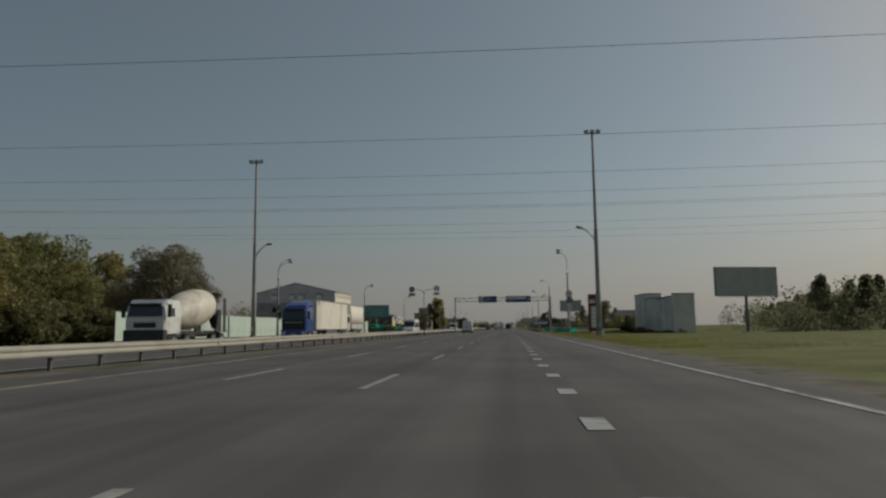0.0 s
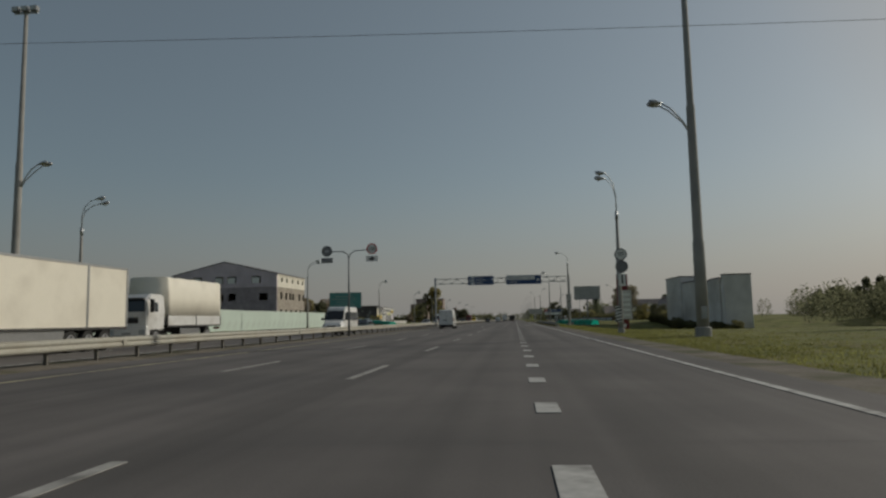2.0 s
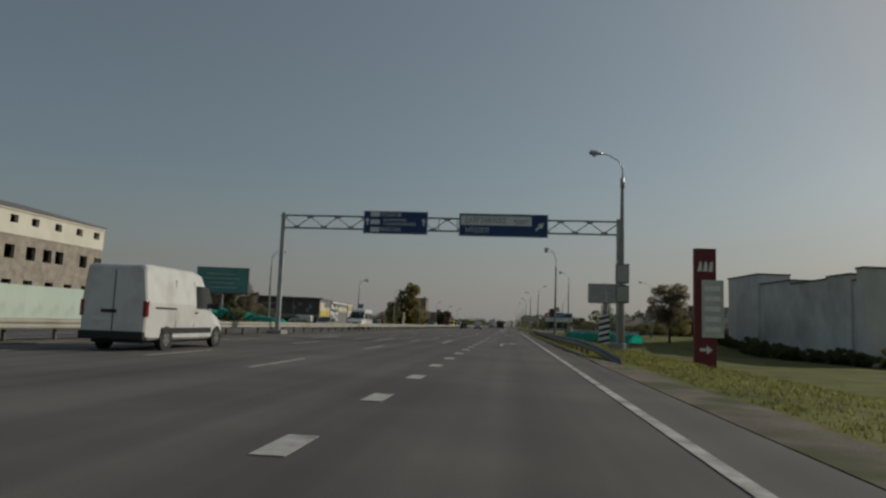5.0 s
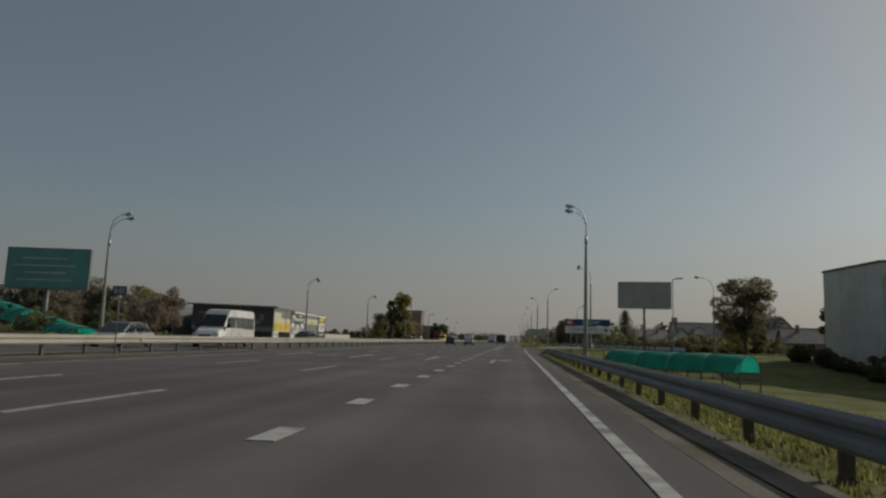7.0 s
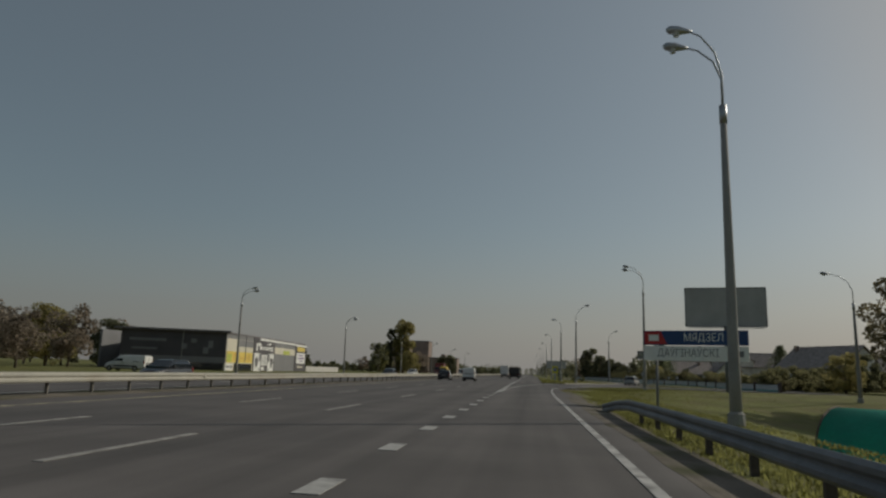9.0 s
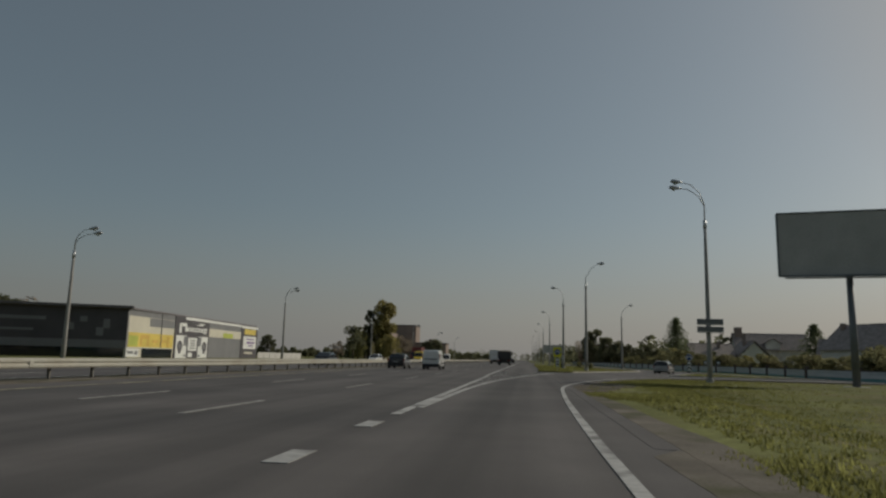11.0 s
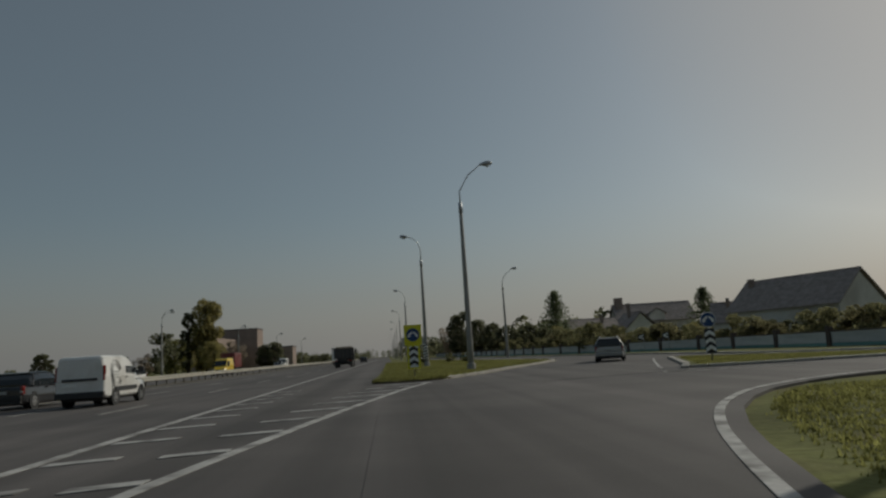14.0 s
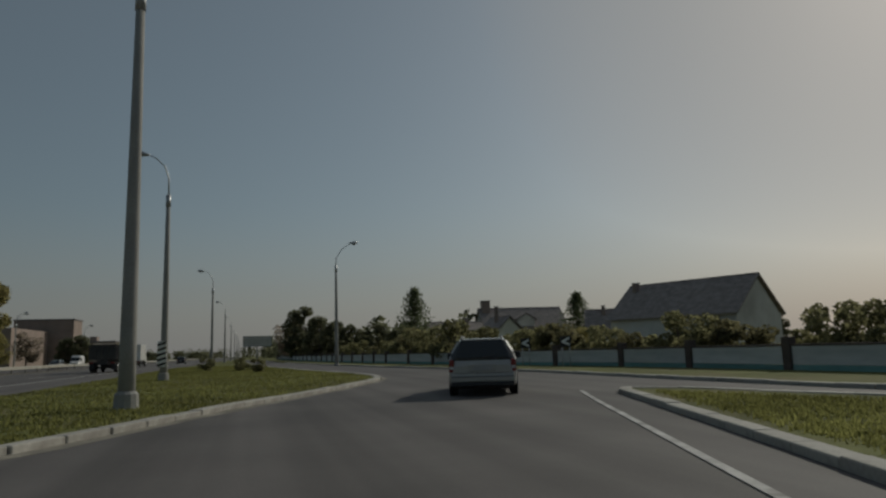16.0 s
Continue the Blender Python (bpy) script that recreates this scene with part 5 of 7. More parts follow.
def shopping_hall():
    """The flat-roofed retail hall: charcoal end wall, long side of adverts."""
    t = thing("retail_hall", "long flat-roofed retail hall, charcoal end wall, adverts along its side", "building", pose(-56.1, 348.6, 0))
    ang = math.atan2(341.3 - 348.6, -73.4 + 56.1)
    end = Matrix.Translation((0, 0, 0)) @ Matrix.Rotation(ang + math.pi, 4, "Z")
    def front(x0, x1, y0, y1, z0, z1, name, material, label="", parent=t):
        bm = box(-x1, -x0, y0, y1, z0, z1)
        bm.transform(end)
        return part(name, bm, material, parent, label)
    W = 19.0
    front(0, W, 0.0, 0.4, 2.2, 7.3, "wall", CLAD_DARK, "charcoal end wall")
    front(0, W, -0.06, -0.002, 1.35, 2.5, "band", CLAD_GREY)
    front(0.2, W - 0.2, 0.05, 0.35, -0.2, 1.4, "shop_glazing", GLASS_DARK)
    front(-0.8, W + 1.2, -1.0, 0.5, 7.3, 7.65, "roof_edge", ROOF_DARK)
    for k, (a, b, c, d) in enumerate(((11, 17.5, 5.2, 5.7), (12.5, 17, 3.6, 3.95), (5.5, 6.5, 5.1, 5.9), (3.2, 4.2, 3.1, 4.3), (2.4, 3.3, 4.2, 5.6), (7.2, 8.2, 3.9, 4.9))):
        front(a, b, -0.03, -0.003, c, d, "advert_shape", CLAD_GREY)
    front(7.9, 8.05, -0.25, -0.1, -0.2, 7.3, "downpipe", CONCRETE)
    # long side along +y, facing +x
    slope = (-60.0 + 56.1) / (408.4 - 348.6)
    turn = Matrix.Rotation(math.atan(-slope), 4, "Z")
    def side(y0, y1, z0, z1, name, material, label="", depth=0.3, proud=0.0, parent=t):
        bm = box(-depth + proud, proud, y0, y1, z0, z1)
        bm.transform(turn)
        return part(name, bm, material, parent, label)
    L = 60.0
    side(0, 16, -0.2, 6.3, "wall", CLAD_CREAM, "cream side wall")
    side(0, 16, 6.3, 7.5, "wall", CLAD_GREY)
    side(7, 16, 4.9, 6.25, "panel", CLAD_GREY, "", 0.02, 0.03)
    advert = side(0.6, 15.6, 1.55, 3.8, "advert_panel", AD_YELLOW, "yellow advert panel", 0.05, 0.06)
    for a, b, c, d in ((4.2, 4.9, 1.8, 3.5), (4.9, 6.4, 2.9, 3.5), (6.4, 7.1, 1.8, 3.5), (8.2, 10.4, 2.3, 2.8), (10.8, 11.6, 1.8, 3.4), (11.6, 13.2, 2.4, 2.9), (13.4, 14.2, 1.8, 3.4)):
        side(a, b, c, d, "advert_shape", AD_ORANGE, "", 0.03, 0.08, advert)
    side(0.7, 3.4, 1.7, 3.3, "advert_shape", AD_LIME, "lime patch", 0.03, 0.08, advert)
    side(0.0, 0.35, -0.2, 6.3, "corner_post", CLAD_GREY, "", 0.05, 0.06)
    side(0.0, 15.8, 1.42, 1.52, "ledge", SIGN_WHITE, "", 0.1, 0.1)
    side(11.0, 11.15, 1.5, 7.5, "downpipe", CLAD_GREY, "", 0.1, 0.14)
    side(5, 15.5, -0.2, 1.4, "shop_glazing", GLASS_DARK, "", 0.05, 0.06)
    banner = side(0.2, 4.0, 0.1, 1.3, "banner", SIGN_WHITE, "white banner", 0.05, 0.06)
    side(0.6, 2.4, 0.55, 0.95, "bar", CLAD_GREY, "", 0.02, 0.08, banner)
    side(2.8, 3.7, 0.4, 1.0, "bar", CLAD_GREY, "", 0.02, 0.08, banner)
    side(16, 31, -0.2, 7.2, "wall", CLAD_DARK, "black advert wall", 0.3, 0.12)
    side(19.9, 29.6, 4.72, 5.36, "sign_bar", SIGN_WHITE, "white script bar", 0.03, 0.16)
    for a, b, c, d in ((20.0, 20.7, 4.6, 5.75), (24.9, 25.3, 4.45, 5.5), (28.2, 28.6, 4.3, 5.5), (29.0, 29.5, 4.5, 5.6)):
        side(a, b, c, d, "sign_bar", SIGN_WHITE, "", 0.03, 0.17)
    for k in range(8):
        side(21.3 + 1.05 * k, 21.75 + 1.05 * k, 4.9, 5.18, "sign_gap", CLAD_DARK, "", 0.02, 0.18)
    side(17.6, 18.5, 4.3, 6.0, "sign_mark", SIGN_WHITE, "", 0.03, 0.16)
    side(18.4, 20.6, 5.5, 6.1, "sign_mark", SIGN_WHITE, "", 0.03, 0.17)
    side(25.0, 27.6, 5.85, 6.05, "sign_mark", SIGN_WHITE, "", 0.03, 0.16)
    side(26.2, 28.4, 6.1, 6.3, "sign_mark", SIGN_WHITE, "", 0.03, 0.16)
    for a, b, round_y, box_y in ((16.6, 21.0, 18.2, 19.8), (26.0, 30.4, 28.9, 26.1)):
        panel = side(a, b, -0.1, 3.9, "poster", SIGN_WHITE, "white poster", 0.03, 0.16)
        disc = prism([(round_y + 1.05 * math.cos(k * math.pi / 8), 2.0 + 0.95 * math.sin(k * math.pi / 8)) for k in range(16)], 0.161, 0.18, "x")
        disc.transform(turn)
        part("poster_shape", disc, CLAD_DARK, panel, "dark round shape")
        ring = prism([(round_y + 0.5 * math.cos(k * math.pi / 8), 2.0 + 0.45 * math.sin(k * math.pi / 8)) for k in range(16)], 0.181, 0.19, "x")
        ring.transform(turn)
        part("poster_shape", ring, CLAD_GREY, panel)
        side(round_y - 0.5, round_y + 0.5, 0.75, 1.06, "poster_shape", CLAD_DARK, "", 0.02, 0.18, panel)
        side(box_y - 0.1, box_y + 1.2, 2.1, 3.8, "poster_shape", CLAD_GREY, "", 0.02, 0.18, panel)
        side(box_y, box_y + 1.1, 0.2, 0.5, "poster_shape", CLAD_GREY, "", 0.02, 0.18, panel)
    panel = side(21.6, 25.4, 1.2, 3.6, "poster", SIGN_WHITE, "white poster", 0.03, 0.16)
    for k in range(4):
        side(22.4, 24.8 - 0.3 * (k % 2), 1.6 + 0.45 * k, 1.8 + 0.45 * k, "bar", CLAD_GREY, "", 0.02, 0.18, panel)
    side(21.8, 23.6, 0.1, 0.9, "poster", SIGN_WHITE, "", 0.03, 0.16)
    side(20, 31, 6.7, 7.2, "light_box", SIGN_WHITE, "", 0.1, 0.2)
    side(31, 49, -0.2, 7.1, "wall", CLAD_GREY)
    side(31, 49, 4.0, 5.6, "band", CLAD_CREAM, "", 0.02, 0.03)
    side(38.5, 44, 4.05, 5.0, "advert_panel", AD_LIME, "", 0.03, 0.07)
    side(31, 49, 6.7, 7.15, "light_box", SIGN_WHITE, "", 0.1, 0.1)
    side(49, L, -0.2, 7.1, "wall", CLAD_DARK, "", 0.3, 0.1)
    side(51, 58.5, 5.2, 6.4, "advert_panel", AD_YELLOW, "", 0.03, 0.14)
    panel = side(50.5, 59, 2.0, 4.8, "poster", SIGN_WHITE, "", 0.03, 0.14)
    for a, b, c, d in ((52.4, 57.4, 4.0, 4.25), (52.4, 58.0, 3.2, 3.6), (53.4, 57.0, 2.6, 2.85)):
        side(a, b, c, d, "bar", AD_PURPLE, "", 0.02, 0.16, panel)
    side(51.5, 57, 0.9, 1.3, "bar", CLAD_CREAM, "", 0.03, 0.14)
    side(49, L, 6.5, 7.05, "light_box", SIGN_WHITE, "", 0.1, 0.2)
    part("roof", slab([(0.2, 0), (-17.0, -7.2), (-30, 45), (-4.1, L)], 7.2, 7.45), ROOF_DARK, t)
    part("wall", box(-24, -23.6, -4, 52, -0.2, 7.2), CLAD_GREY, t)
    part("wall", box(-24, -4.4, L - 1, L - 0.6, -0.2, 7.1), CLAD_GREY, t)


shopping_hall()


def low_wall():
    """A low pale wall of concrete panels beyond the retail hall."""
    t = thing("low_wall", "low pale concrete panel wall beyond the retail hall", "wall")
    me = mesh_of("panel", box(0, 2.9, -0.06, 0.06, -0.2, 1.35, bevel=0.015), WALL_PALE)
    for k in range(8):
        piece("panel", me, t, pose(-60 + 0.33 * k, 409.5 + 2.98 * k, 0, 0, 0, 83.7))


low_wall()


def grey_works():
    """The windowless concrete works behind the filling station, in stepped blocks."""
    t = thing("concrete_works", "windowless grey concrete industrial building with a stepped roofline", "building", pose(47.3, 285.2, -2.6, 0, 0, -86.3))
    for x0, x1, y0, y1, z1 in ((-2, 12, 0, 6, 14.8), (12, 24, 0.5, 6, 12.9), (24, 36, 0.5, 6, 12.3), (36, 42.2, 0.2, 6, 12.6), (42.2, 44.2, 0.6, 6, 11.7), (44.2, 46, 0, 6.4, 13.2)):
        part("block", box(x0, x1, y0, y1, -0.5, z1, bevel=0.03), WALL_GREY, t)
        part("parapet", box(x0 - 0.12, x1 + 0.12, y0 - 0.12, y1 + 0.12, z1, z1 + 0.3), ROOF_DARK, t)
        k = x0 + 1.5
        while k < x1 - 1:
            part("panel_joint", box(k - 0.03, k + 0.03, y0 - 0.02, y0 + 0.01, -0.3, z1 - 0.1), WALL_PALE, t)
            k += 3.0


grey_works()


def far_block(x, y, w, d, h, wall, label, floors, cols, yaw=0.0, annexe=None):
    t = thing("apartment_block", label, "building", pose(x, y, -0.5, 0, 0, yaw), group="far blocks")
    part("wall", box(0, w, 0, d, -0.5, h), wall, t)
    part("roof", box(-0.3, w + 0.3, -0.3, d + 0.3, h, h + 0.5), ROOF_DARK, t)
    if not annexe:
        part("stair_head", box(w * 0.4, w * 0.55, d * 0.3, d * 0.7, h + 0.5, h + 2.4), wall, t)
    fh, cw = (h - 1.0) / max(floors, 1), w / cols
    for f in range(floors):
        for c in range(cols):
            part("window", box(cw * (c + 0.25), cw * (c + 0.75), -0.05, 0.08, 1.0 + fh * f + 0.6, 1.0 + fh * f + fh - 0.8), GLASS_DARK, t)
    if annexe:
        part("wing", box(*annexe), wall, t, "lower wing of the block")


far_block(-81.0, 634.5, 22.4, 15, 19.1, BRICK_FAR, "plain brown brick block with a lower wing beyond the poplar", 0, 8, 0.0, (2.4, 13.0, -46.4, -0.5, -0.5, 14.2))
far_block(-55.0, 612.4, 16.3, 12, 8.9, BRICK_FAR, "low brown brick building beside the highway", 0, 5)
far_block(30, 720, 22, 12, 7, WALL_PALE, "pale shed far along the highway", 1, 5)


def gabled_house(x, y, yaw, w, d, eave, apex, wall, label, chimney=None, dormer=False, base=-0.3):
    """A house with a ridge along its local x, gables at both ends, windows and a chimney."""
    t = thing("house", label, "house", pose(x, y, base, 0, 0, yaw), group="houses behind the fence")
    holes = [(w * (k + 0.3) / 4, w * (k + 0.3) / 4 + 1.3, 1.3, 2.8) for k in range(4)]
    part("wall", hole_wall(0, w, -0.3, eave, holes, 0, 0.35, "-y"), wall, t)
    for h in holes:
        opening(t, ((h[0] + h[1]) / 2, 0.15, 2.05), 1.26, 1.46, "-y", WALL_WHITE)
    part("wall", box(0, w, d - 0.35, d, -0.3, eave), wall, t)
    for x0 in (0, w - 0.35):
        part("gable_wall", prism([(0.36, -0.3), (d - 0.36, -0.3), (d - 0.36, eave), (d / 2, apex - 0.25), (0.36, eave)], x0, x0 + 0.35, "x"), wall, t)
    opening(t, (-0.0, d / 2, eave + 0.7), 1.0, 1.2, "x", WALL_WHITE)
    for s, (y0, y1) in enumerate(((-0.6, d / 2), (d + 0.6, d / 2))):
        part("roof", prism([(y0, eave - 0.35), (y1, apex), (y1, apex + 0.22), (y0, eave - 0.13)], -0.5, w + 0.5, "x"), ROOF_BROWN, t)
    part("ridge", tube([(-0.5, d / 2, apex + 0.2), (w + 0.5, d / 2, apex + 0.2)], 0.12, 6), ROOF_BROWN, t)
    if chimney:
        cx, cz, cw = chimney
        stack = part("chimney", box(cx, cx + cw, d / 2 - 1.6, d / 2 - 1.6 + cw, eave, cz, bevel=0.02), BRICK_FAR, t)
        part("cap", box(cx - 0.1, cx + cw + 0.1, d / 2 - 1.7, d / 2 - 1.5 + cw, cz, cz + 0.15), CONCRETE, stack)
    if dormer:
        part("dormer", prism([(w * 0.4, eave - 0.5), (w * 0.4, eave + 1.8), (w * 0.5, eave + 3.0), (w * 0.6, eave + 1.8), (w * 0.6, eave - 0.5)], -0.3, d / 2, "y"), wall, t)
        part("dormer_roof", prism([(w * 0.37, eave + 1.6), (w * 0.5, eave + 3.1), (w * 0.63, eave + 1.6), (w * 0.63, eave + 1.85), (w * 0.5, eave + 3.35), (w * 0.37, eave + 1.85)], -0.5, d / 2, "y"), ROOF_BROWN, t)
    return t


gabled_house(66.2, 468, -6, 20, 11, 6.4, 11.0, WALL_PALE, "pale house with a brown roof and a broad brick chimney", (0.3, 12.9, 2.0), True)
gabled_house(67.0, 411, -66, 20.4, 13, 5.4, 10.6, WALL_GREY, "large grey house with a long brown gabled roof", (1.0, 11.0, 0.8), False)
gabled_house(61.6, 461, -84, 9, 7.5, 4.6, 8.1, WALL_WHITE, "white house with a steep gable towards the road", (5.0, 10.4, 0.7), False)
gabled_house(50, 452, 8, 12, 9, 3.4, 7.2, WALL_PALE, "small pale house with a steep brown roof", (8.0, 8.0, 0.7), False)
gabled_house(78, 440, -30, 14, 10, 4.2, 8.6, WALL_GREY, "grey house with a brown roof between trees", (3.0, 9.4, 0.7), False)
gabled_house(30, 520, 10, 14, 9, 3.2, 7.0, WALL_PALE, "small pale house far along the fence", (3.0, 7.8, 0.7), False)
gabled_house(66, 352, -8, 15, 9, 3.2, 6.4, WALL_BLOCK, "low tan house with a brown roof behind the fence", (3.0, 7.2, 0.7), False)


# ---- vehicles: each is built facing +y, its tail at y = 0 ----
def wheel(parent, x, y, r, w, name="wheel"):
    s = 1 if x > 0 else -1
    tyre = part(name, tube([(x - w / 2, y, r), (x - w / 2 + 0.03, y, r), (x + w / 2 - 0.03, y, r), (x + w / 2, y, r)], [r * 0.88, r, r, r * 0.88], 22), TYRE, parent, smooth=False)
    rim = part("rim", tube([(x + s * (w / 2 - 0.02), y, r), (x + s * (w / 2 + 0.012), y, r)], [r * 0.66, r * 0.6], 20), RIM, tyre)
    for k in range(5):
        a = 2 * math.pi * k / 5 + 0.3
        c = Vector((x + s * (w / 2 + 0.014), y + math.cos(a) * r * 0.42, r + math.sin(a) * r * 0.42))
        part("rim_hole", disc(c, r * 0.12, 0.008, "x", 8), BLACK_PLASTIC, rim)
    return tyre


def arch(parent, x, y, r):
    """A dark wheel-arch lining, just proud of the body side."""
    part("wheel_arch", disc((x, y, r * 1.02), r * 1.16, 0.03, "x", 22), BLACK_PLASTIC, parent)


def mirror(parent, x, y, z, size=0.2):
    s = 1 if x > 0 else -1
    part("mirror", box(x if s > 0 else x - size, x + size if s > 0 else x, y - 0.06, y + 0.08, z - size * 0.45, z + size * 0.45, bevel=0.03), BLACK_PLASTIC, parent)


def car(m, paint, label, L=4.5, W=1.72, H=1.45, kind="wagon", rails=False, trim=None):
    t = thing("car", label, "car", m, group="cars in traffic")
    h = W / 2
    belt = 0.9 * H / 1.45
    sx = L / 4.5
    body = part("body", loft([
        ring(0.0, 0.36, 0.74, h * 0.86, h * 0.84), ring(0.06 * sx, 0.28, 0.86, h * 0.94, h * 0.9), ring(0.3 * sx, 0.22, belt, h * 0.98, h * 0.95), ring(1.2 * sx, 0.2, belt + 0.01, h, h * 0.955),
        ring(3.2 * sx, 0.2, belt, h, h * 0.95), ring(3.45 * sx, 0.2, belt - 0.03, h * 0.99, h * 0.93), ring(4.1 * sx, 0.22, belt - 0.14, h * 0.96, h * 0.88), ring(4.38 * sx, 0.28, belt - 0.24, h * 0.88, h * 0.8), ring(4.5 * sx, 0.38, belt - 0.34, h * 0.72, h * 0.68)]), paint, t, smooth=False)
    tail = {"wagon": ((0.24, 0.5), (0.42, 0.97), (0.75, 1.0)), "sedan": ((0.75, 0.5), (1.05, 0.86), (1.5, 0.99)), "hatch": ((0.2, 0.5), (0.55, 0.95), (0.95, 1.0))}[kind]
    taper = 0.27 if kind == "wagon" else 0.2

    def cab(y, f, inset):
        return ring(y * sx, belt - 0.04, belt + (H - belt) * f, h * 0.93 - inset * 0.3, h * (0.93 - taper * f) - inset, 0.05, 0.0)
    green = [cab(tail[0][0] - 0.14, 0.12, 0.03)] + [cab(y, f, 0.0) for y, f in tail] + [cab(2.3, 0.985, 0), cab(2.65, 0.93, 0), cab(3.55, 0.1, 0.04)]
    part("glasshouse", loft(green), GLASS_DARK, t)
    y0, y1, y2 = tail[1][0] * sx, tail[2][0] * sx, 2.32 * sx
    top = h * (0.935 - taper)
    part("roof", loft([ring(y0 - 0.02, H * 0.945, H - 0.025, top + 0.02, top - 0.03, 0.02, 0), ring(y1, H - 0.06, H + 0.008, top + 0.025, top - 0.01, 0.02, 0), ring(y2, H - 0.07, H + 0.002, top + 0.025, top - 0.01, 0.02, 0), ring(y2 + 0.35 * sx, H - 0.13, H - 0.045, top + 0.01, top - 0.05, 0.02, 0)]), paint, t)
    for s in (-1, 1):
        low = s * h * 0.945
        up = s * (top + 0.015)
        for ya, yb, r in ((tail[0][0] + 0.02, tail[1][0] + 0.02, 0.05), (1.35, 1.45, 0.03), (2.35, 2.3, 0.035), (3.5, 2.62, 0.04)):
            zb = H - 0.09 if yb < 2.6 else H - 0.1
            part("pillar", tube([(low, ya * sx, belt - 0.02), ((low + up) / 2 + s * 0.02, (ya + yb) / 2 * sx, (belt + zb) / 2), (up, yb * sx, zb)], r, 6), paint, t)
        part("side_trim", box(s * h * 1.0 - 0.02 + (0.02 if s > 0 else -0.02), s * h * 1.0 + 0.02 + (0.02 if s > 0 else -0.02), 0.9 * sx, 3.5 * sx, 0.48, 0.56, bevel=0.01), trim or BLACK_PLASTIC, t)
        for yy, zz in ((1.75, belt - 0.1), (2.65, belt - 0.1)):
            part("door_handle", box(s * h - 0.015, s * h + 0.03 * s if s > 0 else s * h + 0.015, yy * sx, (yy + 0.18) * sx, zz, zz + 0.035), BLACK_PLASTIC, t) if s > 0 else part("door_handle", box(s * h - 0.03, s * h + 0.015, yy * sx, (yy + 0.18) * sx, zz, zz + 0.035), BLACK_PLASTIC, t)
        for yw in (0.82 * sx, 3.62 * sx):
            arch(t, s * (h - 0.0), yw, 0.31)
            wheel(t, s * (h - 0.09), yw, 0.31, 0.2)
        lamp = part("tail_lamp", box(s * h * 0.9 - 0.06, s * h * 0.9 + 0.065, -0.002, 0.2, 0.58, belt + 0.02, bevel=0.03), TAIL_RED, t)
        part("lens", box(s * h * 0.9 - 0.045, s * h * 0.9 + 0.05, -0.008, 0.02, 0.66, 0.72, bevel=0.004), LAMP_CLEAR, lamp)
        part("headlamp", box(s * h * 0.62 - 0.18, s * h * 0.62 + 0.14, 4.2 * sx, 4.44 * sx, 0.52, 0.64, bevel=0.02), LAMP_CLEAR, t)
        mirror(t, s * (h + 0.01), 3.05 * sx, belt + 0.08, 0.2)
        if rails:
            part("roof_rail", tube([(s * (top - 0.05), 0.5 * sx, H + 0.0), (s * (top - 0.05), 0.6 * sx, H + 0.06), (s * (top - 0.05), 2.2 * sx, H + 0.06), (s * (top - 0.05), 2.35 * sx, H)], 0.024, 6), RIM, t)
    part("bumper", box(-h * 0.93, h * 0.93, -0.07, 0.16, 0.34, 0.54, bevel=0.04), BLACK_PLASTIC if kind != "wagon" else paint, t, "rear bumper")
    part("bumper_strip", box(-h * 0.9, h * 0.9, -0.082, -0.06, 0.46, 0.49, bevel=0.008), GALV_DULL if kind == "wagon" else BLACK_PLASTIC, t)
    part("bumper", box(-h * 0.84, h * 0.84, 4.3 * sx, 4.54 * sx, 0.24, 0.46, bevel=0.05), BLACK_PLASTIC, t, "front bumper")
    part("grille", box(-h * 0.4, h * 0.4, 4.4 * sx, 4.5 * sx, 0.46, 0.55, bevel=0.01), BLACK_PLASTIC, t)
    part("number_plate", box(-0.26, 0.26, -0.03, -0.012, 0.62, 0.73), PLATE_GREY, t)
    part("valance", box(-h * 0.9, h * 0.9, -0.075, 0.12, 0.24, 0.345, bevel=0.02), BLACK_PLASTIC, t)
    recess = part("plate_recess", box(-0.34, 0.34, -0.012, 0.02, 0.6, 0.76, bevel=0.012), paint, t)
    part("grip", box(-0.3, 0.3, -0.03, -0.012, 0.75, 0.775, bevel=0.006), RIM if kind == "wagon" else BLACK_PLASTIC, recess)
    part("tailgate_gap", box(-h * 0.82, h * 0.82, -0.006, 0.03, 0.555, 0.562), CHASSIS, t)
    part("number_plate", box(-0.26, 0.26, 4.5 * sx, 4.56 * sx, 0.34, 0.45), SIGN_WHITE, t)
    part("underbody", box(-h * 0.8, h * 0.8, 0.3, 4.1 * sx, 0.17, 0.3), CHASSIS, t)
    part("exhaust", tube([(-h * 0.5, -0.03, 0.24), (-h * 0.5, 0.4, 0.26)], 0.03, 8), CHASSIS, t)
    if kind == "wagon":
        part("wiper", tube([(0.0, 0.1, belt + 0.06), (0.3, 0.13, belt + 0.12)], 0.012, 5), BLACK_PLASTIC, t)
    return t


